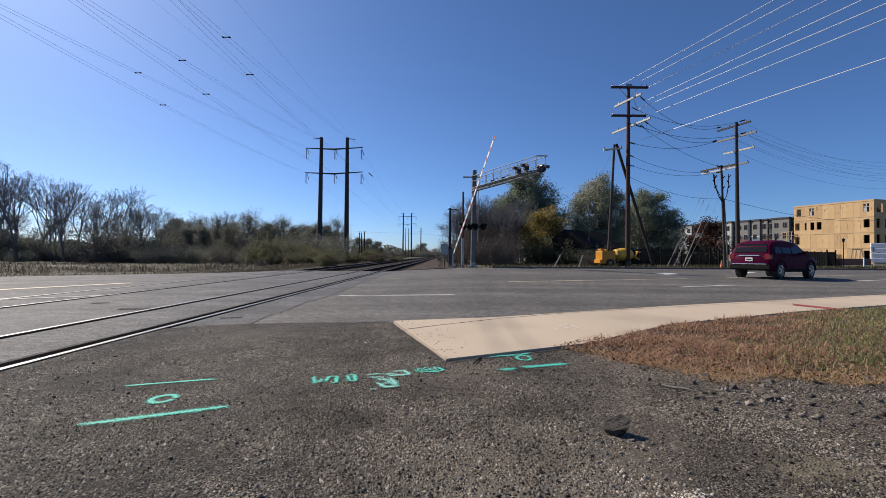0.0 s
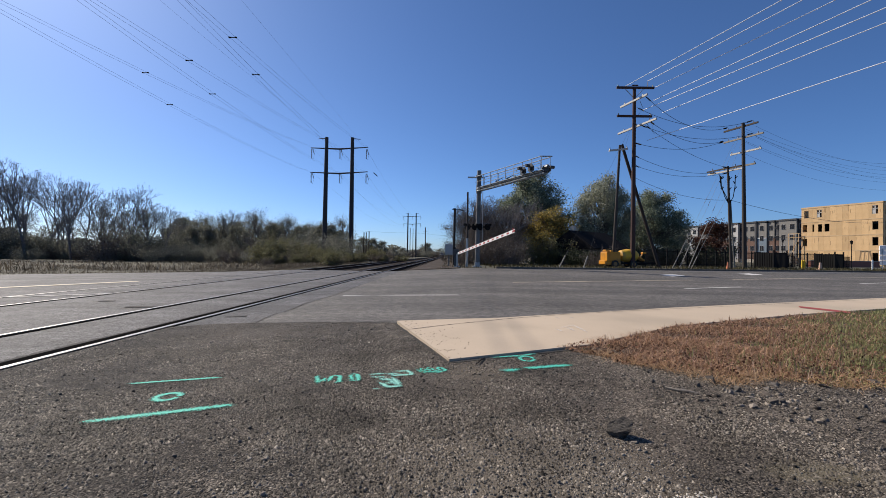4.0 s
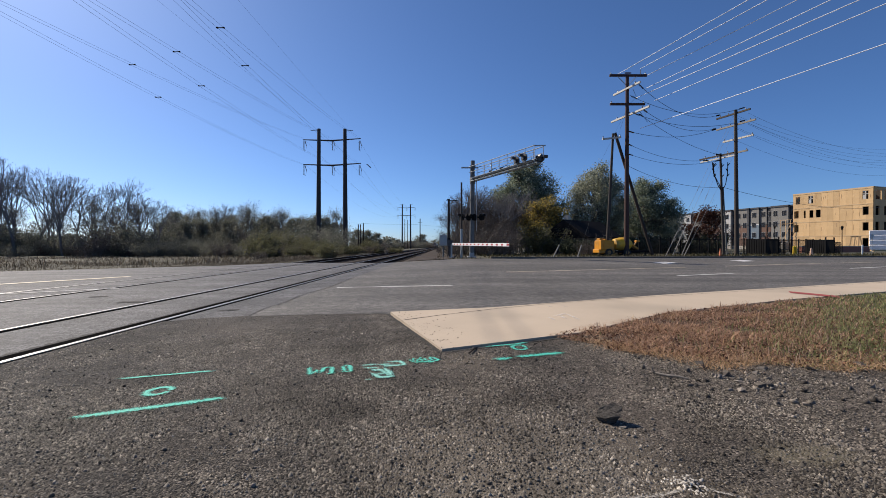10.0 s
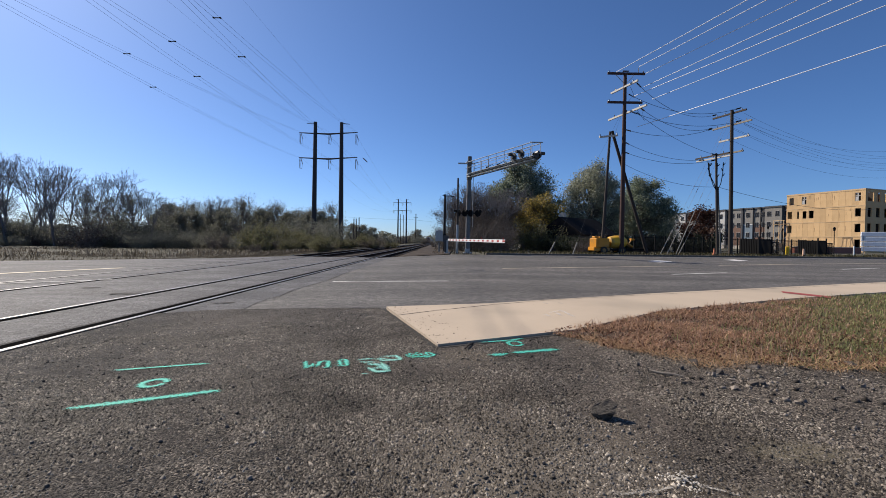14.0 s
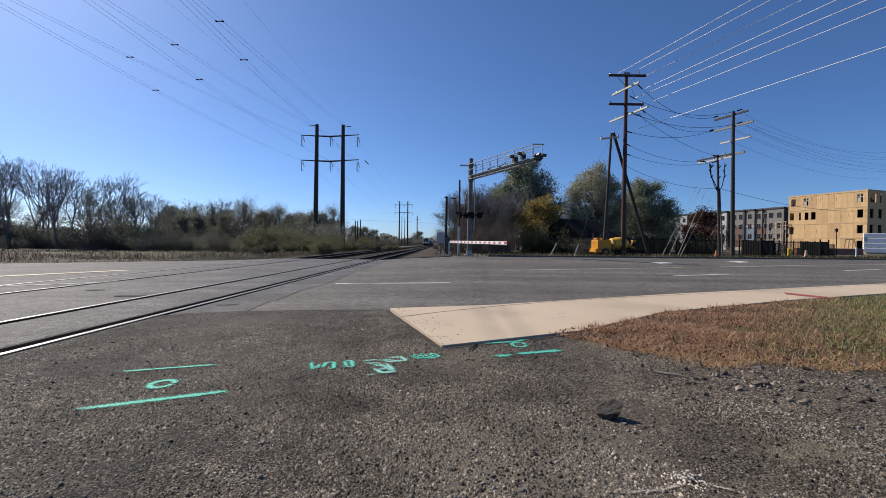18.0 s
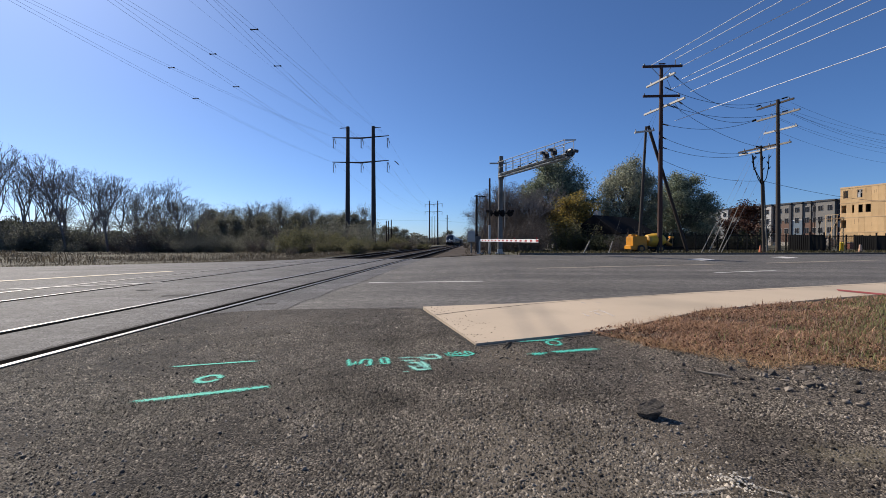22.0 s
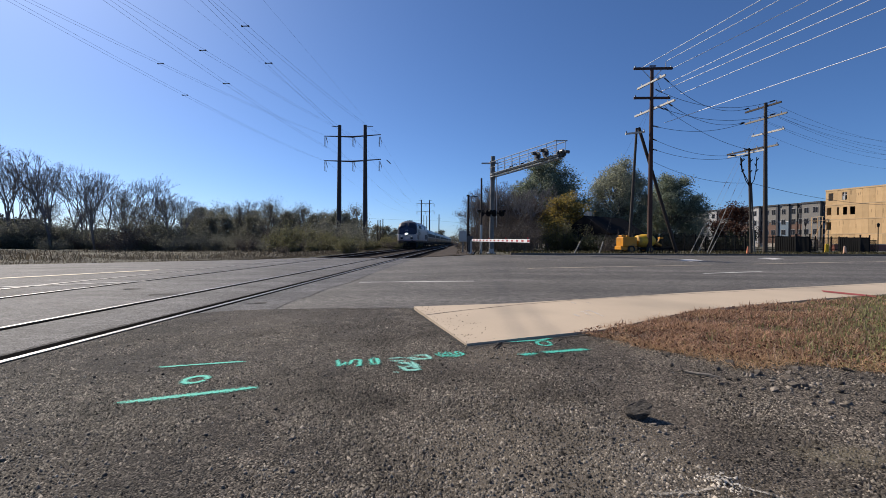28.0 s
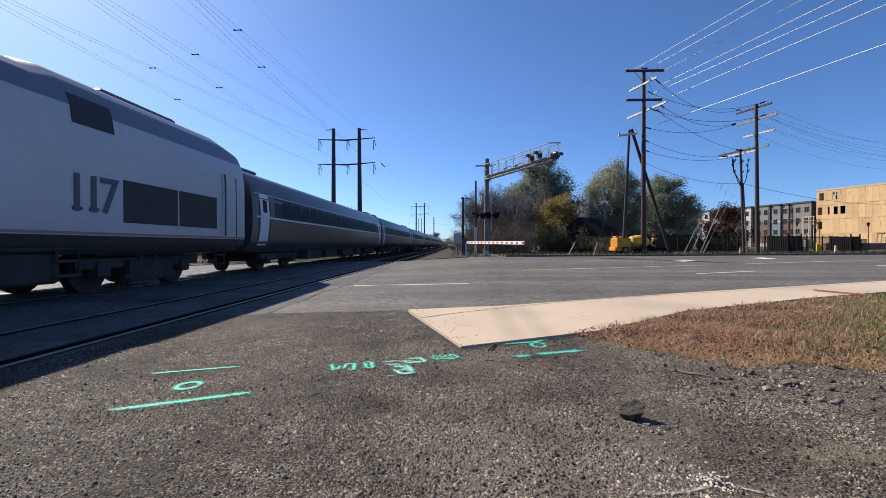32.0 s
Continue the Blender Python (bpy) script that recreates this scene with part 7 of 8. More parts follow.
    for k in range(4):
        for j in range(2):
            part("lumber_pack", Shape().box((j * 4.2 - 2.1, 0.1 * k, 0.75 + 0.86 * k), (4.0, 1.6, 0.78), b=0.05), wrap, st)
            part("wrap_print", Shape().box((j * 4.2 - 2.1, -0.712 + 0.1 * k, 0.8 + 0.86 * k), (1.8, 0.02, 0.2)), M_BLUESIDE, st)
    for k in range(4):
        part("bearer", Shape().box((-3.6 + 2.4 * k, 0, 0.18), (0.15, 1.7, 0.36)), M_STUD, st)
    tr = thing("trestle", pose((1517 - 788) / 774 * 70, 70, 0.2, 0, 0, -40), "leaning raw timber frames on the building site", "timber frame")
    for k in range(3):
        part("leg", Shape().rod((-0.95 + 0.55 * k, 0, 0), (-0.6 + 0.45 * k, 0.5, 2.5), 0.1, n=4), M_OSB, tr)
    part("leg", Shape().rod((0.85, 0.1, 0), (0.4, 0.5, 2.5), 0.1, n=4), M_OSB, tr)
    part("beam", Shape().box((-0.1, 0.5, 2.5), (1.3, 0.12, 0.22)), M_OSB, tr)
    bk = paint("red_brick_base", (0.33, 0.12, 0.08), (0.26, 0.1, 0.07), rough=0.85)
    wl = thing("low_wall", pose((1480 - 788) / 774 * 66, 66, 0.2, 0, 0, 20), "low reddish masonry wall on the site", "wall")
    part("wall", Shape().box((0, 0, 0.45), (16, 0.4, 0.9), b=0.02), bk, wl)
    part("coping", Shape().box((0, 0, 0.94), (16.2, 0.5, 0.08), b=0.01), M_STONE, wl)
    # far kerb
    pts = [(3.0, 27.6), (13.7, 29.3), (24.5, 31.5), (31.3, 32.9), (60, 38.4), (120, 66)]
    out = [(x, y) for x, y in pts] + [(x - 0.05, y + 0.22) for x, y in pts[::-1]]
    structure("kerb", sheet("kerb", out, 0.11, paint("dirty_kerb_concrete", (0.19, 0.16, 0.135), (0.11, 0.094, 0.08), rough=0.95, spec=0.05), cell=0, thick=0.15), "dirty dark concrete kerb across the road", "kerb")


yard()


def patcher():
    """Towed road-repair machine: orange engine box, yellow drum, on a wheeled frame."""
    orange = paint("orange_machine_paint", (0.62, 0.27, 0.02), (0.5, 0.2, 0.02), rough=0.45, dirt=(0.2, 0.13, 0.06))
    yellow = paint("yellow_drum_paint", (0.78, 0.45, 0.035), (0.64, 0.35, 0.03), rough=0.45, dirt=(0.24, 0.16, 0.08))
    t = thing("towed_mixer", pose(13.1, 36.2, 0.26, 0, 0, 8), "orange and yellow towed mixer machine on the verge", "machine")
    part("frame", Shape().box((1.3, 0, 0.35), (3.6, 0.9, 0.16), b=0.02).box((3.6, 0, 0.4), (1.6, 0.12, 0.12)), M_BLACK, t)
    part("engine_box", Shape().box((0.2, 0, 0.88), (1.15, 1.1, 0.8), b=0.06), orange, t, "orange engine housing")
    part("engine_skirt", Shape().box((0.15, -0.5, 0.36), (1.35, 0.08, 0.28), b=0.03).box((0.15, 0.5, 0.36), (1.35, 0.08, 0.28), b=0.03).box((-0.5, 0, 0.4), (0.08, 1.0, 0.3), b=0.03), orange, t)
    part("engine_door", Shape().box((0.2, -0.56, 0.85), (0.7, 0.03, 0.55), b=0.01), orange, t)
    part("engine_stack", Shape().rod((0.45, 0, 1.25), (0.45, 0, 1.6), 0.05), orange, t)
    part("engine_lid", Shape().box((-0.2, 0, 1.36), (0.3, 0.5, 0.16), b=0.03), orange, t)
    part("filter_box", Shape().box((0.1, -0.3, 1.33), (0.2, 0.2, 0.16), b=0.03), orange, t)
    part("drum", Shape().loft([[(x, r * math.cos(k * math.tau / 20), 0.98 + r * 0.95 * math.sin(k * math.tau / 20)) for k in range(20)] for x, r in ((0.95, 0.2), (1.05, 0.46), (1.5, 0.57), (2.0, 0.58), (2.35, 0.46), (2.55, 0.28))]), yellow, t, "bright yellow mixing drum", True)
    part("chute", Shape().box((2.75, -0.1, 0.75), (0.6, 0.5, 0.14), pose(0, 0, 0, 0, 30, 0).to_3x3(), 0.02).rod((2.75, -0.1, 0.8), (3.05, -0.1, 1.25), 0.07, 0.05, 8).box((3.05, -0.1, 1.22), (0.3, 0.3, 0.16), b=0.04), orange, t)
    part("hitch", Shape().rod((3.2, 0, 0.42), (4.3, 0, 0.42), 0.05).rod((3.9, 0, 0), (3.9, 0, 0.5), 0.04), M_BLACK, t)
    for x in (0.3, 1.9):
        for y in (-0.55, 0.55):
            w = part("wheel", Shape().rod((x, y - 0.09, 0.3), (x, y + 0.09, 0.3), 0.3, 0.3, 18), M_TYRE, t, smooth=True)
            part("rim", Shape().rod((x, y - 0.1, 0.3), (x, y + 0.1, 0.3), 0.16, 0.16, 12), orange, w)


patcher()


# ---- near ground: paint marks, stones, grass ----
def spray(name, colour, cover, soft=1.0):
    """Sprayed paint, dense along the middle of a stroke and breaking up into specks towards its rim."""
    mt = paint(name, colour, tuple(c * 0.8 for c in colour), rough=0.75, grain=70, blotch=9)
    n, l = mt.node_tree.nodes, mt.node_tree.links

    def calc(op, a, b):
        m = n.new("ShaderNodeMath")
        m.operation = op
        for i, q in enumerate((a, b)):
            if isinstance(q, (int, float)):
                m.inputs[i].default_value = q
            else:
                l.new(q, m.inputs[i])
        return m.outputs[0]

    co, uv, ns, rg = n.new("ShaderNodeTexCoord"), n.new("ShaderNodeSeparateXYZ"), n.new("ShaderNodeTexNoise"), n.new("ShaderNodeMapRange")
    ns.inputs["Scale"].default_value, ns.inputs["Detail"].default_value, ns.inputs["Roughness"].default_value = 85, 3, 0.6
    l.new(co.outputs["Object"], ns.inputs["Vector"])
    l.new(co.outputs["UV"], uv.inputs[0])
    across = calc("SUBTRACT", 1.0, calc("ABSOLUTE", calc("SUBTRACT", calc("MULTIPLY", uv.outputs[1], 2.0), 1.0), 0.0))
    ends = calc("MINIMUM", 1.0, calc("MULTIPLY", uv.outputs[0], 1.0))
    body = calc("MULTIPLY", calc("POWER", across, soft), ends)
    rg.inputs[1].default_value, rg.inputs[2].default_value = cover, cover + 0.3
    l.new(calc("ADD", calc("MULTIPLY", body, 0.62), calc("MULTIPLY", ns.outputs[0], 1.0)), rg.inputs[0])
    l.new(rg.outputs[0], n["Principled BSDF"].inputs["Alpha"])
    return mt


M_TEAL = spray("teal_marking_paint", (0.1, 0.58, 0.44), 0.74)
M_TEALTHIN = spray("thin_teal_marking_paint", (0.27, 0.62, 0.52), 0.76)
M_CHALK = spray("pale_marking_paint", (0.7, 0.64, 0.55), 0.93)
M_CHALKFAINT = spray("faint_pale_marking_paint", (0.5, 0.455, 0.39), 0.92)
M_CHALKSLAB = spray("white_marking_paint", (0.88, 0.84, 0.78), 0.98)
M_SEAM = paint("dark_joint", (0.03, 0.027, 0.024), (0.05, 0.045, 0.04), rough=0.95)


def stroke(name, pts, w, material, label="", lift=0.012, ragged=0.25, parent=None, seed=1):
    """A painted stroke lying on the ground, uneven in width."""
    rng = random.Random(seed + int(abs(pts[0][0]) * 1000))
    line = []
    for (a, b), (c, d) in zip(pts, pts[1:]):
        n = max(2, int(math.hypot(c - a, d - b) / 0.05))
        line += [(a + (c - a) * i / n, b + (d - b) * i / n) for i in range(n)]
    line.append(pts[-1])
    vs = []
    for i, (x, y) in enumerate(line):
        p, q = line[max(i - 1, 0)], line[min(i + 1, len(line) - 1)]
        dx, dy = q[0] - p[0], q[1] - p[1]
        k = math.hypot(dx, dy) or 1
        ww = w * (1 + rng.uniform(-ragged, ragged)) * (0.6 if i in (0, len(line) - 1) else 1) / 2
        for s in (-1, 1):
            u, v = x - dy / k * ww * s, y + dx / k * ww * s
            vs.append((u, v, ground_z(u, v) + lift))
    fs = [(2 * i, 2 * i + 1, 2 * i + 3, 2 * i + 2) for i in range(len(line) - 1)]
    me = raw(name, vs, fs, material)
    # u: nought at the two ends, one from a little way in; v: across the stroke
    uv = me.uv_layers.new(name="across")
    m = len(line) - 1
    for f in range(m):
        for c, (i, v) in enumerate(((f, 0.0), (f, 1.0), (f + 1, 1.0), (f + 1, 0.0))):
            uv.data[4 * f + c].uv = (min(1.0, 0.35 + min(i, m - i) * 0.45), v)
    return part(name, me, material, parent, label)


def ring(c, rx, ry, n=20):
    return [(c[0] + rx * math.cos(k * math.tau / n), c[1] + ry * math.sin(k * math.tau / n)) for k in range(n + 1)]


def mark(label, strokes, material, w, lift=0.012):
    t = thing("ground_marking", pose(0, 0, 0), label, "paint mark", "utility paint marks")
    for i, p in enumerate(strokes):
        stroke("paint_stroke", p, w * 1.75, material, lift=lift + 0.0007 * i, parent=t, seed=i, ragged=0.12)
    return t


mark("long teal sprayed line on the old asphalt", [[(-2.13, 2.55), (-1.35, 2.87)]], M_TEAL, 0.075)
mark("thin teal sprayed line on the old asphalt", [[(-2.42, 3.3), (-1.75, 3.48)]], M_TEAL, 0.05)
mark("teal sprayed ring on the old asphalt", [ring((-1.9, 3.01), 0.072, 0.078)], M_TEAL, 0.058)
mark("teal sprayed ring beside the concrete corner", [ring((0.76, 4.19), 0.065, 0.09)], M_TEAL, 0.045)
mark("teal sprayed line beside the concrete corner", [[(0.4, 4.21), (0.74, 4.31), (0.9, 4.42)]], M_TEAL, 0.05)
mark("teal sprayed line fading towards the dry grass", [[(0.45, 3.74), (0.66, 3.84)], [(0.66, 3.84), (1.14, 4.0)]], M_TEAL, 0.09)
mark("smeared teal sprayed scrawl on the old asphalt", [
    [(-1.04, 3.55), (-0.96, 3.31)], [(-0.96, 3.31), (-0.95, 3.45), (-0.91, 3.36)], [(-0.89, 3.35), (-0.91, 3.5), (-0.85, 3.52), (-0.81, 3.36), (-0.86, 3.34)],
    [(-0.79, 3.43), (-0.69, 3.46)], [(-0.78, 3.58), (-0.71, 3.38)], [(-0.77, 3.38), (-0.67, 3.41), (-0.72, 3.56), (-0.78, 3.56)]], M_TEAL, 0.046)
mark("smeared teal sprayed scrawl on the old asphalt", [
    [(-0.65, 3.55), (-0.47, 3.63)], [(-0.46, 3.66), (-0.33, 3.7), (-0.28, 3.6), (-0.42, 3.55), (-0.46, 3.66)], [(-0.62, 3.49), (-0.44, 3.52)],
    [(-0.53, 3.4), (-0.45, 3.45), (-0.34, 3.28), (-0.42, 3.26), (-0.53, 3.38)], [(-0.44, 3.52), (-0.33, 3.28)], [(-0.53, 3.18), (-0.47, 3.23)], [(-0.5, 3.56), (-0.36, 3.62)], [(-0.56, 3.46), (-0.38, 3.4)], [(-0.5, 3.32), (-0.36, 3.36)]], M_TEALTHIN, 0.062)
mark("teal sprayed zigzag by the concrete corner", [
    [(-0.27, 3.77), (-0.18, 3.65), (-0.22, 3.78), (-0.14, 3.68), (-0.16, 3.81), (-0.07, 3.71), (-0.07, 3.83), (0.0, 3.75), (-0.06, 3.68), (-0.26, 3.68)]], M_TEAL, 0.042)
STAR = [[(0.985, 1.89), (1.03, 1.868), (1.07, 1.82)], [(1.045, 1.905), (1.085, 1.905), (1.12, 1.89)], [(1.085, 1.9), (1.07, 1.85), (1.085, 1.785)], [(1.045, 1.872), (1.09, 1.868), (1.125, 1.852)], [(1.04, 1.842), (1.115, 1.828)]]
mark("pale sprayed star mark on the old asphalt", STAR, M_CHALK, 0.052, 0.019)
mark("faint pale sprayed arc on the old asphalt", [
    [(1.05, 1.822), (0.98, 1.795), (0.9, 1.77), (0.8, 1.752), (0.68, 1.742)], [(1.06, 1.825), (1.14, 1.803), (1.2, 1.768), (1.26, 1.725)]], M_CHALKFAINT, 0.042)
mark("white sprayed marks on the concrete sidewalk", [
    [(1.4, 6.61), (1.47, 6.43)], [(1.6, 6.76), (1.68, 6.51)], [(1.83, 6.75), (1.92, 6.56)], [(1.39, 5.74), (1.44, 5.42)], [(1.44, 5.74), (1.7, 5.97), (1.74, 5.43)], [(1.5, 5.62), (1.66, 5.72)], [(1.56, 5.86), (1.6, 5.5)]], M_CHALKSLAB, 0.09, 0.036)
tagged(stroke("pavement_joint", [(-0.49, 5.47), (-0.01, 5.86), (0.84, 6.45), (1.72, 6.95), (3.18, 7.62), (4.89, 8.3), (7.11, 9.2), (12, 11.2)], 0.014, M_SEAM, lift=0.0325, ragged=0.5), "dark joint line between kerb and sidewalk", "pavement joint", "", "structure")
tagged(stroke("pavement_joint", [(-2.82, 6.21), (-2.1, 6.23), (-1.44, 6.18), (-0.74, 6.2)], 0.03, M_SEAM, lift=0.009, ragged=0.6), "dark seam where two asphalt layers meet", "pavement joint", "", "structure")
tagged(stroke("pavement_crack", [(-2.75, 6.25), (-2.85, 7.09), (-2.77, 7.74), (-2.87, 8.78), (-2.73, 10.4), (-2.8, 14)], 0.022, M_SEAM, lift=0.006, ragged=0.7), "thin dark crack in the crossing asphalt", "pavement crack", "", "structure")
tagged(stroke("pavement_joint", [(-0.74, 6.1), (-0.4, 5.15), (0.0, 4.0)], 0.032, M_SEAM, lift=0.011, ragged=0.6), "dark eroded gap beside the concrete edge", "pavement joint", "", "structure")
tagged(stroke("pavement_joint", [(0.05, 4.01), (0.9, 4.42), (1.5, 4.72)], 0.04, M_SEAM, lift=0.011, ragged=0.6), "dark eroded gap beside the concrete edge", "pavement joint", "", "structure")
for x, y, r in ((-5.64, 7.92, 0.15), (-6.9, 8.75, 0.1), (-3.38, 6.92, 0.1)):
    tagged(stroke("pavement_hole", [(x - r * 1.5, y), (x, y + 0.06), (x + r * 1.6, y + 0.1)], r * 1.0, M_SEAM, lift=0.004, ragged=0.9), "small dark pothole in the crossing asphalt", "pothole", "", "structure")
for x, w in ((RAILS[0] - 0.22, 0.07), (RAILS[2] - 0.17, 0.06)):
    tagged(stroke("crumbled_edge", [(x, -2), (x - 0.02, 5), (x + 0.02, 9), (x, 13), (x - 0.02, 18), (x, 26)], w, M_SEAM, lift=0.001, ragged=0.8), "crumbled dark asphalt edge along the rail gap", "pavement joint", "", "structure")
RED = [(6.86, 8.7), (7.2, 7.98), (7.0, 7.72), (6.68, 8.43)]
structure("ramp_mat", sheet("ramp_mat", RED, 0.036, M_RED, cell=0), "brick-red paving mat at the kerb ramp", "paving mat")
VERGE = [(1.48, 4.66), (1.8, 4.35), (2.3, 4.0), (2.9, 3.88), (4.4, 3.8), (9, 3.95), (40, 4), (40, 21.4), (14, 10.8), (7.9, 8.3), (5.83, 7.4), (3.13, 6.05), (1.54, 4.72)]
structure("verge", sheet("verge", VERGE, 0.012, paint("verge_earth", (0.1, 0.066, 0.042), (0.05, 0.036, 0.025), rough=0.95, grain=25, blotch=2, bump=0.6, depth=0.02), cell=1.0), "earth verge under the grass", "verge")


def dust_patch(x, y, rx, ry, colour, turn=0.0):
    """Pale dust lying thin on the asphalt, thinning out to its rim."""
    mt = paint("pale_dust", colour, tuple(c * 0.7 for c in colour), rough=0.95, grain=90, blotch=12, spec=0.05)
    n, l = mt.node_tree.nodes, mt.node_tree.links
    co, mp, gr, ns = n.new("ShaderNodeTexCoord"), n.new("ShaderNodeMapping"), n.new("ShaderNodeTexGradient"), n.new("ShaderNodeTexNoise")
    mp.inputs["Scale"].default_value = (1 / rx, 1 / ry, 0.001)
    gr.gradient_type = "SPHERICAL"
    ns.inputs["Scale"].default_value, ns.inputs["Detail"].default_value, ns.inputs["Roughness"].default_value = 22, 8, 0.75
    l.new(co.outputs["Object"], mp.inputs["Vector"])
    l.new(mp.outputs[0], gr.inputs["Vector"])
    l.new(co.outputs["Object"], ns.inputs["Vector"])
    ad, rg = n.new("ShaderNodeMath"), n.new("ShaderNodeMapRange")
    l.new(gr.outputs[1], ad.inputs[0])
    l.new(ns.outputs[0], ad.inputs[1])
    rg.inputs[1].default_value, rg.inputs[2].default_value, rg.inputs[4].default_value = 0.62, 1.15, 0.5
    l.new(ad.outputs[0], rg.inputs[0])
    l.new(rg.outputs[0], n["Principled BSDF"].inputs["Alpha"])
    k = 24
    ca, sa = math.cos(radians(turn)), math.sin(radians(turn))
    z0 = ground_z(x, y)
    vs = [(0, 0, 0)] + [(rx * math.cos(i * math.tau / k), ry * math.sin(i * math.tau / k), 0) for i in range(k)]
    vs = [(a, b, ground_z(x + a * ca - b * sa, y + a * sa + b * ca) - z0) for a, b, _ in vs]
    ob = new("dust_patch", raw("dust_patch", vs, [(0, i + 1, (i + 1) % k + 1) for i in range(k)], mt))
    ob.matrix_basis = pose(x, y, z0 + 0.0065, 0, 0, turn)
    return tagged(ob, "pale dust and fine grit lying on the old asphalt", "dust", "", "structure")


dust_patch(0.4, 2.05, 0.95, 0.8, (0.27, 0.232, 0.188))
dust_patch(0.28, 3.75, 0.35, 0.28, (0.24, 0.205, 0.165))
dust_patch(1.78, 2.12, 0.34, 0.16, (0.27, 0.235, 0.165))
dust_patch(1.15, 1.72, 0.5, 0.2, (0.2, 0.172, 0.14))


def stone_paint(name, a, b):
    """Stones that differ from one to the next, in dusty and dark drifts."""
    mt = leaf_paint(name, a, b, 0.0, 0.08)
    n, l = mt.node_tree.nodes, mt.node_tree.links
    bs = n["Principled BSDF"]
    base = bs.inputs["Base Color"].links[0].from_socket
    co, ns, mr, hs = n.new("ShaderNodeTexCoord"), n.new("ShaderNodeTexNoise"), n.new("ShaderNodeMapRange"), n.new("ShaderNodeHueSaturation")
    ns.inputs["Scale"].default_value, ns.inputs["Detail"].default_value = 1.7, 7
    l.new(co.outputs["Object"], ns.inputs["Vector"])
    mr.inputs[1].default_value, mr.inputs[2].default_value, mr.inputs[3].default_value, mr.inputs[4].default_value = 0.33, 0.67, 0.5, 1.65
    l.new(ns.outputs[0], mr.inputs[0])
    l.new(mr.outputs[0], hs.inputs["Value"])
    l.new(base, hs.inputs["Color"])
    l.new(hs.outputs[0], bs.inputs["Base Color"])
    return mt


def stone_pool(rng, n, jag=0.07):
    """Rough stones: eight jittered corners each, 1 unit across."""
    c = np.array([(-1, -1, -1), (1, -1, -1), (1, 1, -1), (-1, 1, -1), (-1, -1, 1), (1, -1, 1), (1, 1, 1), (-1, 1, 1)], float) * 0.36
    vs = c[None] * rng.uniform(0.6, 1.2, (n, 8, 1)) + rng.normal(size=(n, 8, 3)) * jag
    vs[:, 4:, :2] *= rng.uniform(0.4, 0.85, (n, 1, 1))
    a = rng.uniform(0, math.tau, n)
    ca, sa = np.cos(a)[:, None], np.sin(a)[:, None]
    x, y = vs[:, :, 0] * ca - vs[:, :, 1] * sa, vs[:, :, 0] * sa + vs[:, :, 1] * ca
    return np.stack([x * rng.uniform(0.8, 1.4, (n, 1)), y, vs[:, :, 2] * rng.uniform(0.5, 0.9, (n, 1))], axis=2)


BOXF = np.array([(3, 2, 1, 0), (4, 5, 6, 7), (0, 1, 5, 4), (1, 2, 6, 5), (2, 3, 7, 6), (3, 0, 4, 7)])


def inside(x, y, poly):
    hit = np.zeros(len(x), bool)
    for (a, b), (c, d) in zip(poly, poly[1:] + poly[:1]):
        hit ^= ((b > y) != (d > y)) & (x < (c - a) * (y - b) / ((d - b) or 1e-9) + a)
    return hit


def gravel():
    rng = np.random.default_rng(11)
    tones = stone_paint("loose_gravel", (0.03, 0.026, 0.022), (0.23, 0.198, 0.162))
    for name, n, lo, hi, box, skew in (("loose_gravel", 15000, 0.004, 0.011, (-4.2, 6, 1.1, 6.2), 1.0), ("loose_gravel", 9000, 0.005, 0.017, (-0.2, 6.5, 1.2, 4.6), 2.2), ("loose_gravel", 700, 0.008, 0.02, (-3.8, 1.0, 1.2, 6.2), 2.0), ("loose_gravel", 420, 0.012, 0.034, (1.4, 5.0, 2.75, 3.95), 2.0)):
        x, y = rng.uniform(box[0], box[1], n), box[2] + (box[3] - box[2]) * rng.uniform(0, 1, n)
        keep = inside(x, y, APRON) & (x > -3.72)
        if lo < 0.005:
            patchy = np.array([noise.noise((a * 0.9, b * 0.9, 3.0)) for a, b in zip(x, y)])
            keep &= patchy + rng.normal(size=n) * 0.25 > -0.05
        x, y = x[keep], y[keep]
        m = len(x)
        s = lo + (hi - lo) * rng.uniform(0, 1, m) ** skew
        v = stone_pool(rng, m, 0.07 if hi < 0.03 else 0.15) * s[:, None, None] * 1.4
        z = np.array([ground_z(a, b) for a, b in zip(x, y)]) + 0.006 + s * 0.2
        v += np.stack([x, y, z], axis=1)[:, None, :]
        f = (np.arange(m) * 8)[:, None, None] + BOXF[None]
        tagged(new(name, raw(name, v.reshape(-1, 3), f.reshape(-1, 4), tones)), "loose grey gravel on the old asphalt", "gravel", "", "stuff")


gravel()


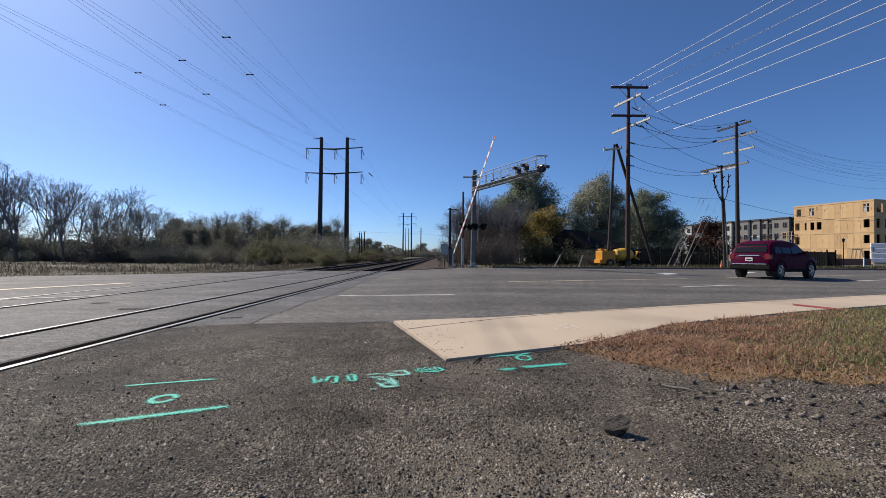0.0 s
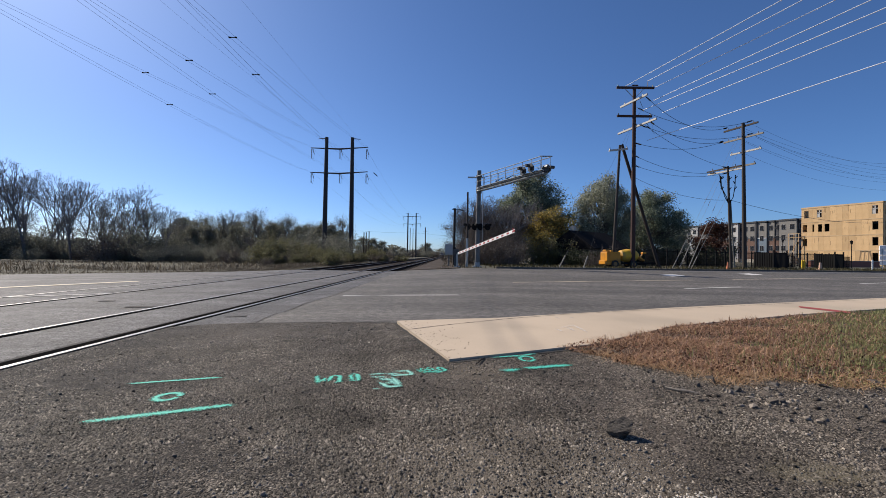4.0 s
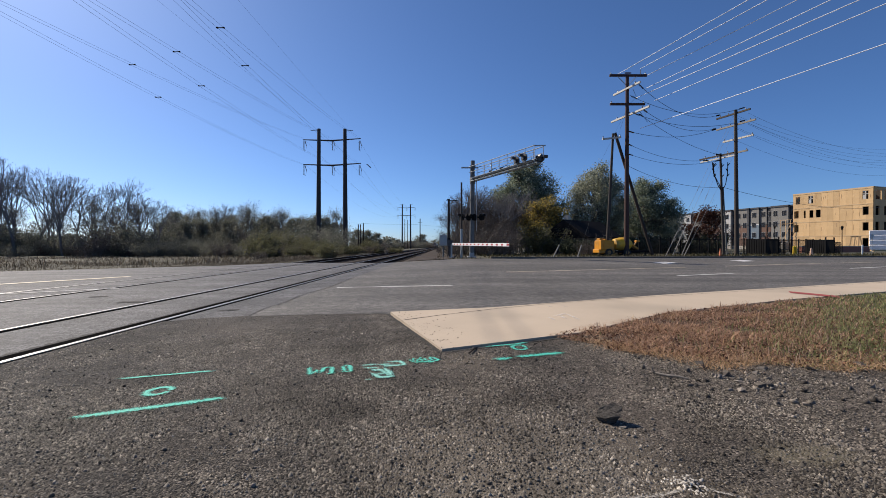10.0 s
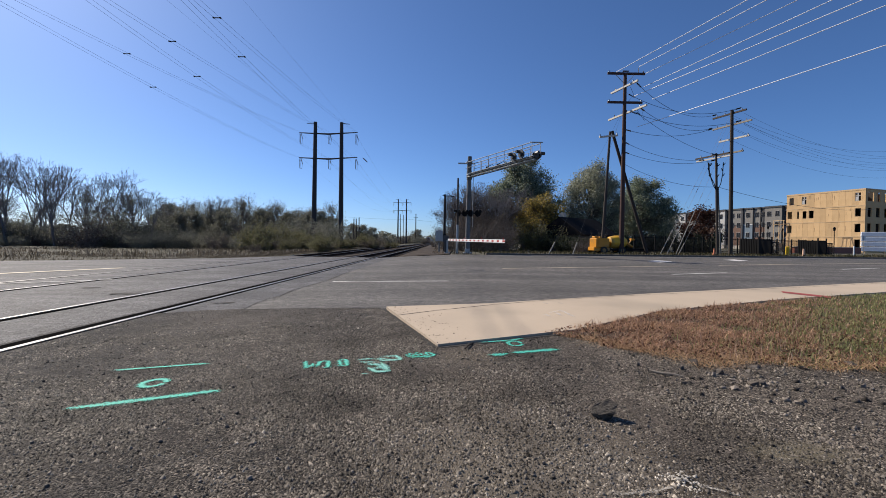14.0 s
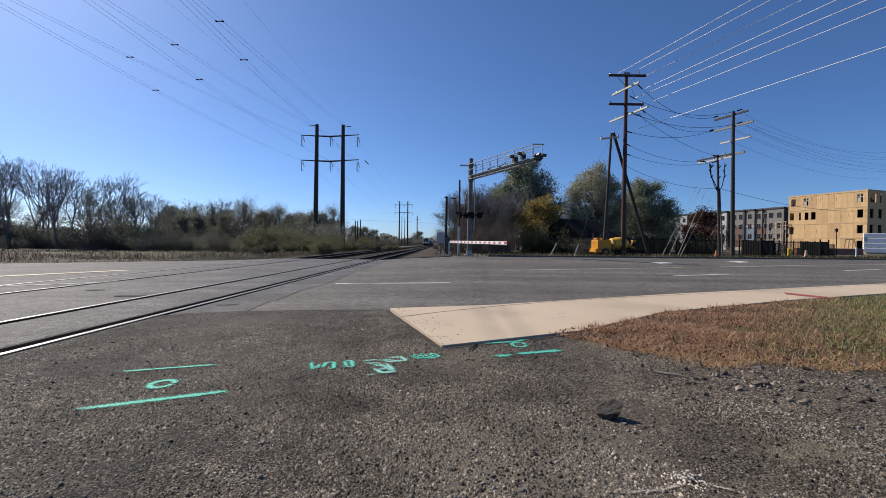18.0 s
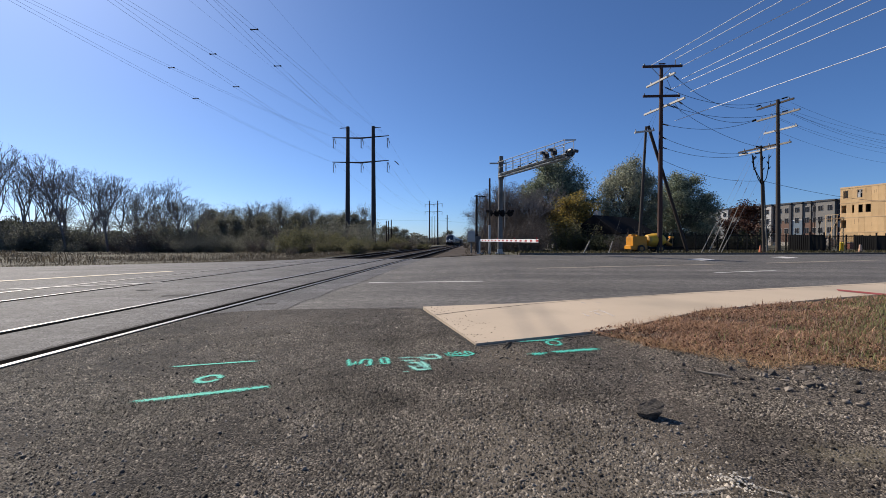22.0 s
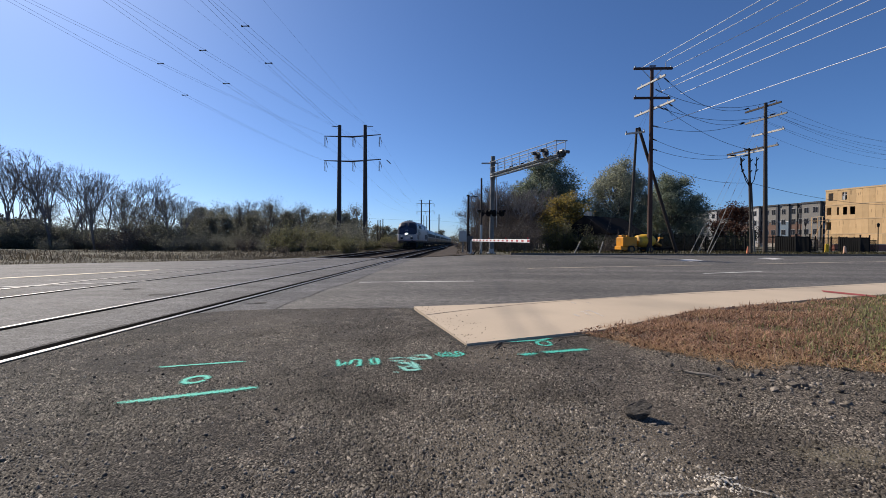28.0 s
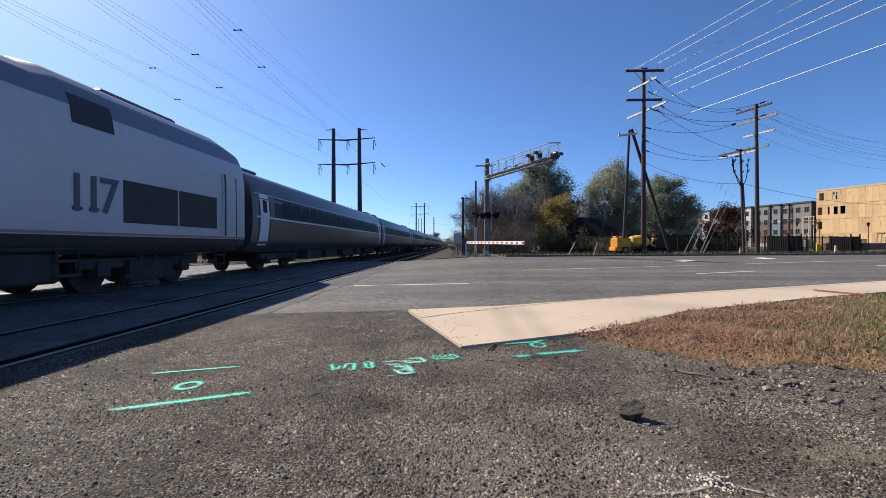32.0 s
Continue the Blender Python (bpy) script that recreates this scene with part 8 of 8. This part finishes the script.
def crumbs():
    """Dark crumbs of asphalt strewn on the concrete near its broken corner."""
    rng = np.random.default_rng(17)
    n = 110
    f = rng.uniform(0, 1, n)
    x, y = -0.68 + 0.7 * f + np.abs(rng.normal(size=n)) * 0.22, 6.1 - 2.05 * f + np.abs(rng.normal(size=n)) * 0.12
    keep = inside(x, y, SLAB)
    x, y = x[keep], y[keep]
    m = len(x)
    s = rng.uniform(0.005, 0.014, m)
    v = stone_pool(rng, m) * s[:, None, None]
    v += np.stack([x, y, np.array([ground_z(a, b) for a, b in zip(x, y)]) + 0.03 + s * 0.2], axis=1)[:, None, :]
    f = (np.arange(m) * 8)[:, None, None] + BOXF[None]
    tagged(new("asphalt_crumbs", raw("asphalt_crumbs", v.reshape(-1, 3), f.reshape(-1, 4), M_SEAM)), "dark asphalt crumbs on the pale concrete", "gravel", "", "stuff")


crumbs()


def asphalt_stones():
    """Angular stones standing out of the worn asphalt, thinning out with distance from the verge's near side."""
    rng = np.random.default_rng(31)
    tones = stone_paint("asphalt_stone", (0.016, 0.014, 0.0115), (0.21, 0.183, 0.15))
    pale = stone_paint("pale_asphalt_stone", (0.16, 0.14, 0.112), (0.38, 0.33, 0.27))
    n = 360000
    x, y = rng.uniform(-3.7, 4.6, n), rng.uniform(1.15, 5.2, n)
    r = np.hypot(x, y)
    keep = inside(x, y, APRON) & (rng.uniform(0, 1, n) < np.clip((2.6 / r) ** 1.6, 0, 1)) & (np.abs(x) < y * 1.12 + 0.2)
    thick = np.array([noise.noise((a * 1.3, b * 1.3, 5.0)) + 0.6 * noise.noise((a * 5, b * 5, 8.0)) for a, b in zip(x, y)])
    grit = np.exp(-((x - 0.25) / 0.85) ** 2 - ((y - 2.2) / 0.75) ** 2) + 0.6 * np.exp(-((x - 1.35) / 0.5) ** 2 - ((y - 1.9) / 0.3) ** 2)
    keep &= rng.uniform(0, 1, n) < np.clip(0.7 + 1.5 * thick - 0.28 * np.maximum(x, 0) + 0.7 * grit, 0.1, 1)
    x, y, grit = x[keep], y[keep], grit[keep]
    m = len(x)
    s = rng.uniform(0.0036, 0.0088, m) * np.where(rng.uniform(0, 1, m) < 0.08, 1.55, 1.0)
    z = np.array([ground_z(a, b) for a, b in zip(x, y)]) + 0.0055
    k = 5
    v = np.zeros((m, k + 1, 3))
    a0 = rng.uniform(0, math.tau, m)
    for i in range(k):
        a, q = a0 + math.tau * (i + rng.uniform(-0.3, 0.3, m)) / k, s * rng.uniform(0.75, 1.2, m)
        v[:, i] = np.stack([x + np.cos(a) * q, y + np.sin(a) * q, z - 0.001], 1)
    v[:, k] = np.stack([x + rng.normal(size=m) * s * 0.3, y + rng.normal(size=m) * s * 0.3, z + s * rng.uniform(0.45, 1.35, m)], 1)
    tri = np.array([(i, (i + 1) % k, k) for i in range(k)])
    light = rng.uniform(0, 1, m) < 0.035 + 0.05 / (1 + np.exp(-(x - 0.3) * 1.5)) + 0.15 * grit
    # stones coated by the pale star mark
    coat = np.zeros(m, bool)
    for line in STAR:
        for (ax, ay), (bx, by) in zip(line, line[1:]):
            u = np.clip(((x - ax) * (bx - ax) + (y - ay) * (by - ay)) / ((bx - ax) ** 2 + (by - ay) ** 2), 0, 1)
            coat |= np.hypot(x - ax - u * (bx - ax), y - ay - u * (by - ay)) < rng.uniform(0.008, 0.034, m)
    light &= ~coat
    for name, pick, mat in (("asphalt_stones", ~light & ~coat, tones), ("pale_asphalt_stones", light, pale), ("painted_stones", coat, stone_paint("paint_coated_stone", (0.37, 0.335, 0.285), (0.55, 0.5, 0.43)))):
        c = int(pick.sum())
        f = (np.arange(c) * (k + 1))[:, None, None] + tri[None]
        tagged(new(name, raw(name, v[pick].reshape(-1, 3), f.reshape(-1, 3), mat)), "coarse stones standing out of worn asphalt", "gravel", "", "stuff")


asphalt_stones()
M_ROCK = paint("dark_grey_rock", (0.16, 0.136, 0.112), (0.075, 0.063, 0.052), rough=0.95, grain=60, blotch=14, bump=0.5, depth=0.006, spec=0.1)
M_PALEROCK = paint("pale_grey_rock", (0.3, 0.258, 0.212), (0.17, 0.145, 0.12), rough=0.95, grain=60, blotch=14, bump=0.5, depth=0.006, spec=0.1)


def rock(x, y, s, material, seed, label, tall=0.5):
    bm = bmesh.new()
    rng = random.Random(seed)
    for _ in range(8):
        d = Vector((rng.gauss(0, 1), rng.gauss(0, 1), rng.gauss(0, 1))).normalized() * s * rng.uniform(0.42, 0.55)
        bm.verts.new((d.x * 1.2, d.y, d.z * (tall + 0.15)))
    hull = bmesh.ops.convex_hull(bm, input=bm.verts[:])
    bmesh.ops.delete(bm, geom=[g for g in hull["geom_interior"] if isinstance(g, bmesh.types.BMVert)], context="VERTS")
    bmesh.ops.bevel(bm, geom=bm.edges[:], offset=s * 0.008, segments=1, affect="EDGES")
    me = bpy.data.meshes.new("rock")
    low = min(v.co.z for v in bm.verts)
    bmesh.ops.rotate(bm, verts=bm.verts, cent=(0, 0, 0), matrix=Matrix.Rotation(rng.uniform(0, 6.28), 3, "Z"))
    bm.to_mesh(me)
    bm.free()
    me.materials.append(material)
    ob = new("rock", me)
    ob.matrix_basis = pose(x, y, ground_z(x, y) - low * 0.8)
    return tagged(ob, label, "rock", "loose rocks")


def wedge_rock(x, y):
    """A split stone with a flat slanting top that overhangs on one side."""
    bm = bmesh.new()
    for p in ((-0.07, 0.0, 0), (-0.03, -0.03, 0), (0.02, -0.02, 0), (0.03, 0.04, 0), (-0.045, 0.06, 0), (-0.092, 0.0, 0.03), (-0.05, -0.045, 0.04), (0.035, -0.062, 0.055), (0.072, -0.02, 0.085), (0.035, 0.03, 0.098), (-0.03, 0.045, 0.082), (-0.075, 0.02, 0.06)):
        bm.verts.new(p)
    bmesh.ops.convex_hull(bm, input=bm.verts[:])
    bmesh.ops.subdivide_edges(bm, edges=bm.edges[:], cuts=2, use_grid_fill=True)
    for v in bm.verts:
        v.co += Vector((noise.noise(v.co * 40), noise.noise(v.co * 40 + Vector((9, 0, 0))), noise.noise(v.co * 40 + Vector((0, 9, 0))))) * 0.006
    me = bpy.data.meshes.new("rock")
    bm.to_mesh(me)
    bm.free()
    me.materials.append(paint("split_dark_rock", (0.14, 0.124, 0.106), (0.03, 0.027, 0.024), rough=0.95, grain=70, blotch=35, bump=0.9, depth=0.01, spec=0.1, stretch=(1, 1, 5)))
    ob = new("rock", me)
    ob.matrix_basis = pose(x, y, ground_z(x, y) - 0.006) @ Matrix.Diagonal((0.9, 0.9, 1.1, 1.0))
    return tagged(ob, "fist-sized dark split rock with a slanting top on the asphalt", "rock", "loose rocks")


wedge_rock(0.985, 2.5)
SMALL = ((2.1, 3.55, 0.1), (2.09, 3.29, 0.06), (2.19, 3.35, 0.075), (2.18, 3.2, 0.05), (2.33, 3.27, 0.07), (2.57, 3.51, 0.06), (2.33, 3.11, 0.06), (2.06, 3.0, 0.06), (2.25, 3.09, 0.075), (2.29, 2.74, 0.045), (2.43, 2.67, 0.05), (3.5, 4.03, 0.06), (3.43, 3.58, 0.09), (2.7, 3.39, 0.05), (3.4, 3.69, 0.07), (1.56, 3.03, 0.04), (0.48, 2.41, 0.03), (0.29, 2.36, 0.022), (0.45, 2.6, 0.025), (1.02, 2.42, 0.04), (1.95, 3.45, 0.06), (2.45, 3.4, 0.055), (2.95, 3.5, 0.06), (3.1, 3.3, 0.05))
for i, (x, y, s) in enumerate(SMALL):
    rock(x, y, s * 1.15, M_PALEROCK if i % 2 else M_ROCK, 20 + i, "small angular rock by the dry grass" if i % 2 == 0 else "small pale angular rock by the dry grass")
twig = part("stick", Shape().tube([(1.655, 3.37, 0.062), (1.72, 3.31, 0.06), (1.78, 3.27, 0.065), (1.84, 3.23, 0.058)], [0.007, 0.009, 0.008, 0.005]), paint("weathered_stick", (0.3, 0.26, 0.21), (0.2, 0.17, 0.135), rough=0.9), None, "", True)
tagged(twig, "thin pale stick on the asphalt", "stick")
twig = part("stick", Shape().tube([(0.27, 3.94, 0.07), (0.31, 4.05, 0.075), (0.36, 4.18, 0.07)], [0.006, 0.007, 0.004]), M_TIE, None, "", True)
tagged(twig, "dark splinter of wood by the concrete corner", "stick")


def blades(name, x, y, h, w, material, rng, label, droop=0.5, lift=0.0):
    """Bent grass blades: two quads each."""
    m = len(x)
    a = rng.uniform(0, math.tau, m)
    lean = rng.uniform(0.1, 1.0, m) * droop
    dx, dy = np.cos(a), np.sin(a)
    px, py = -dy * w / 2, dx * w / 2
    z = np.array([ground_z(p, q) for p, q in zip(x, y)]) + lift
    rows = []
    for f, k, ww in ((0, 0, 1.0), (0.6, 0.4, 0.8), (1.0, 1.0, 0.15)):
        cx, cy, cz = x + dx * lean * h * k, y + dy * lean * h * k, z + h * f * (1 - 0.42 * np.minimum(lean, 1.9) * k)
        rows += [np.stack([cx - px * ww, cy - py * ww, cz], 1), np.stack([cx + px * ww, cy + py * ww, cz], 1)]
    v = np.stack(rows, 1).reshape(-1, 3)
    b = (np.arange(m) * 6)[:, None]
    f = np.concatenate([b + np.array([[0, 1, 3, 2]]), b + np.array([[2, 3, 5, 4]])])
    return tagged(new(name, raw(name, v, f, material)), label, "grass", "", "stuff")


def grass():
    rng = np.random.default_rng(21)
    dry = leaf_paint("dry_russet_grass", (0.1, 0.05, 0.031), (0.69, 0.44, 0.285), 0.35)
    straw = leaf_paint("straw_grass", (0.3, 0.18, 0.09), (0.6, 0.42, 0.25), 0.3)
    green = leaf_paint("short_green_grass", (0.12, 0.14, 0.052), (0.39, 0.375, 0.17), 0.3)
    zone = [(1.12, 4.62), (1.55, 4.2), (2.1, 3.72), (2.9, 3.55), (4.4, 3.42), (9, 3.6), (16, 4), (16, 11.6), (14, 10.75), (7.9, 8.25), (5.83, 7.4), (3.13, 6.08), (1.54, 4.76)]
    n = 700000
    x, y = rng.uniform(1.0, 16, n), rng.uniform(3.3, 11.7, n)
    wob = np.array([0.36 * noise.noise((a * 1.7, b * 1.7, 7.0)) + 0.16 * noise.noise((a * 6, b * 6, 2.0)) for a, b in zip(x, y)])
    keep = inside(x, y + np.where(y < 5.2, wob, 0), zone)
    near = rng.uniform(0, 1, n) < np.clip(9.0 / (x * x + y * y) * 3.2, 0.1, 1)
    keep &= near
    x, y = x[keep], y[keep]
    m = len(x)
    lush = 1 / (1 + np.exp(-((x - 0.9 * y) * 2.2 + rng.normal(size=m) * 0.8) * 1.2))
    clump = np.array([noise.noise((a * 2.3, b * 2.3, 1.0)) for a, b in zip(x, y)])
    edge = np.array([min(1.0, 0.45 + 0.9 * max(0.0, q - (4.62 - 0.9 * (p - 1.12) if p < 2.1 else 3.6))) for p, q in zip(x, y)])
    g = rng.uniform(0, 1, m) < lush * 0.7
    h = np.where(g, rng.uniform(0.05, 0.11, m), rng.uniform(0.03, 0.105, m) * np.clip(1 + 1.5 * clump, 0.4, 1.5)) * edge * (1 - 0.3 * lush)
    w = np.where(g, 0.0036, 0.0026) * rng.choice([0.7, 1.0, 2.2], m) * (0.8 + 0.13 * np.hypot(x, y))
    blades("green_grass", x[g], y[g], h[g], w[g], green, rng, "short green grass on the verge", 0.6)
    d = ~g
    s = d & (rng.uniform(0, 1, m) < 0.16)
    d &= ~s
    blades("dry_grass", x[d], y[d], h[d], w[d], dry, rng, "dry russet grass along the sidewalk", 3.0)
    blades("straw_grass", x[s], y[s], h[s] * 0.9, w[s], straw, rng, "pale straw along the asphalt edge", 2.2)
    # thin seed stems standing above the dry grass, and flattened straw along its edge
    k = 3600
    x, y = rng.uniform(1.3, 6.0, k), rng.uniform(3.6, 7.2, k)
    keep = inside(x, y, zone) & (rng.uniform(0, 1, k) < 1 / (1 + np.exp(((x - 5.2) * 0.9 + 0.45 * (y - 5.5)) * 1.6)))
    x, y = x[keep], y[keep]
    q = len(x)
    stem = leaf_paint("pinkish_seed_stem", (0.3, 0.17, 0.11), (0.6, 0.44, 0.33), 0.3)
    blades("seed_stems", x, y, rng.uniform(0.07, 0.15, q), np.full(q, 0.0026) * rng.uniform(0.7, 1.8, q), stem, rng, "thin pinkish dry seed stems in the grass", 1.1)
    # curled dead leaves and thatch lying between the blades
    k = 16000
    x, y = rng.uniform(1.1, 6.5, k), rng.uniform(3.3, 7.6, k)
    wob = np.array([0.36 * noise.noise((a * 1.7, b * 1.7, 7.0)) + 0.2 * noise.noise((a * 6, b * 6, 2.0)) for a, b in zip(x, y)])
    keep = inside(x, y + np.where(y < 5.2, wob, 0), zone) & (rng.uniform(0, 1, k) < 1 / (1 + np.exp(((x - 5.2) * 0.9 + 0.45 * (y - 5.5)) * 1.6)))
    x, y = x[keep], y[keep]
    pts = np.stack([x, y, np.array([ground_z(a, b) for a, b in zip(x, y)]) + rng.uniform(0.012, 0.055, len(x))], 1)
    tagged(new("dead_leaves", leaf_mesh("dead_leaves", pts, 0.014, leaf_paint("curled_dead_leaf", (0.05, 0.026, 0.017), (0.3, 0.16, 0.1), 0.2), rng)), "curled brown dead leaves in the dry grass", "dead leaves", "", "stuff")
    k = 2600
    x = rng.uniform(1.5, 6.5, k)
    y = np.where(x < 2.1, 4.62 - 0.9 * (x - 1.12), 3.62) + np.abs(rng.normal(size=k)) * 0.22 - 0.1 - np.array([0.36 * noise.noise((a * 1.7, 3.6 * 1.7, 7.0)) for a in x])
    blades("fallen_straw", x, y, rng.uniform(0.05, 0.12, k), np.full(k, 0.0045), straw, rng, "flattened straw at the edge of the grass", 3.4)
    k = 5000
    x, y = rng.uniform(16, 42, k), rng.uniform(4, 22, k)
    keep = y < 10.8 + (x - 14) * 0.4
    blades("green_grass", x[keep], y[keep], np.full(keep.sum(), 0.12), np.full(keep.sum(), 0.05), green, rng, "short green grass on the verge", 0.7)
    # weeds along the far edges of the road
    k = 90000
    f = rng.uniform(0, 1, k)
    x = np.where(f < 0.7, rng.uniform(-52, -10, k), rng.uniform(-14, -10.8, k))
    y = rng.uniform(0, 1, k) ** 1.3 * 34 + np.where(x < -17.6, 17.6 - (-17.6 - x) * 0.72, np.where(x < -11.5, 17.6 + (x + 17.6) * 0.95, 23.6 + (x + 11.5) * 1.9))
    h = rng.uniform(0.03, 0.12, k) * np.clip(1 + np.array([1.6 * noise.noise((a * 0.5, b * 0.5, 4.0)) for a, b in zip(x, y)]), 0.3, 2)
    weed = leaf_paint("dry_field_weeds", (0.045, 0.038, 0.028), (0.125, 0.102, 0.073), 0.3)
    blades("field_weeds", x, y, h, h * 0.07 + 0.01, weed, rng, "dry brown weeds in the field by the wood", 1.6, -0.05)
    k = 26000
    x = rng.uniform(-52, -12, k)
    y = 6 + rng.uniform(0, 1, k) * 46 + np.where(x < -17.6, 17.6 - (-17.6 - x) * 0.72, 17.6 + (x + 17.6) * 0.95)
    stand = np.array([noise.noise((a * 0.3, b * 0.3, 9.0)) for a, b in zip(x, y)])
    keep = stand + rng.normal(size=k) * 0.15 > -0.05
    x, y, stand = x[keep], y[keep], stand[keep]
    h = rng.uniform(0.15, 0.55, len(x)) * np.clip(0.7 + 1.2 * stand, 0.4, 1.4)
    blades("tall_weeds", x, y, h, h * 0.05 + 0.015, leaf_paint("tall_dry_weeds", (0.045, 0.04, 0.032), (0.15, 0.122, 0.088), 0.3), rng, "tall dry brown weeds at the edge of the wood", 1.5, -0.05)
    k = 9000
    x = rng.uniform(3, 70, k)
    y = 28.0 + (x - 3) * 0.19 + rng.uniform(0.2, 1, k) ** 1.5 * 12
    h = rng.uniform(0.06, 0.3, k)
    blades("verge_weeds", x, y, h, h * 0.2, leaf_paint("verge_grass", (0.04, 0.04, 0.02), (0.12, 0.1, 0.05), 0.3), rng, "rough grass on the far verge", 0.6, -0.04)
    k = 1600
    x, y = rng.uniform(-0.6, 2.5, k), rng.uniform(28.0, 70, k)
    h = rng.uniform(0.05, 0.25, k)
    blades("trackside_weeds", x, y, h, h * 0.2, weed, rng, "dry weeds beside the ballast", 0.6, -0.05)


grass()


# ---- what moves ----
def motions():
    speed, front = 18.45, 11.95

    def train(t):
        return front + speed * (31.0 - t)

    walk(LOCOMOTIVE, [(t, pose(-8.67, train(t), 0.012)) for t in (0, 8, 16, 24, 32)])
    for i, c in enumerate(COACHES):
        off = 21.5 + 26.1 * i
        walk(c, [(t, pose(-8.67, train(t) + off, 0.012)) for t in (0, 8, 16, 24, 32)])
    for wheels in (LOCO_WHEELS, CAR_WHEELS):
        for ob, y, r in wheels:
            rows = [(0, pose(0, y, r))] + [(28 + k / 30, pose(0, y, r, math.degrees(speed / r * k / 30))) for k in range(121)]
            walk(ob, rows)
    head = 25.5

    def drive(t):
        d = 12.8 * t
        c, s = math.cos(radians(head)), math.sin(radians(head))
        x, y = 12.2 + d * c, 17.6 + d * s
        return pose(x, y, ground_z(x, y) + 0.003, 0, 0, head)

    walk(SUV, [(t, drive(t)) for t in (0, 0.5, 1, 1.5, 2, 8, 32)])
    for ob, x, y in SUV_WHEELS:
        walk(ob, [(k / 30, pose(x, y, 0.35, 0, math.degrees(12.8 / 0.33 * k / 30), 0)) for k in range(46)] + [(32, pose(x, y, 0.35, 0, math.degrees(12.8 / 0.33 * 1.5), 0))])
    turn = math.degrees(math.atan2(GATE_WAY.y, GATE_WAY.x))
    rows = ((0, 39), (0.5, 34), (1, 28), (1.5, 21.2), (2, 14), (2.25, 9.8), (2.5, 7), (2.75, 7.9), (3, 8.6), (3.5, 8.1), (4.5, 4.4), (5.5, 1.3), (6, -0.4), (6.5, -0.4), (32, -0.4))
    walk(GATE_ARM, [(t, pose(0, 0, 0.91, 0, 0, turn) @ pose(0, 0, 0, 0, -a, 0)) for t, a in rows])


motions()
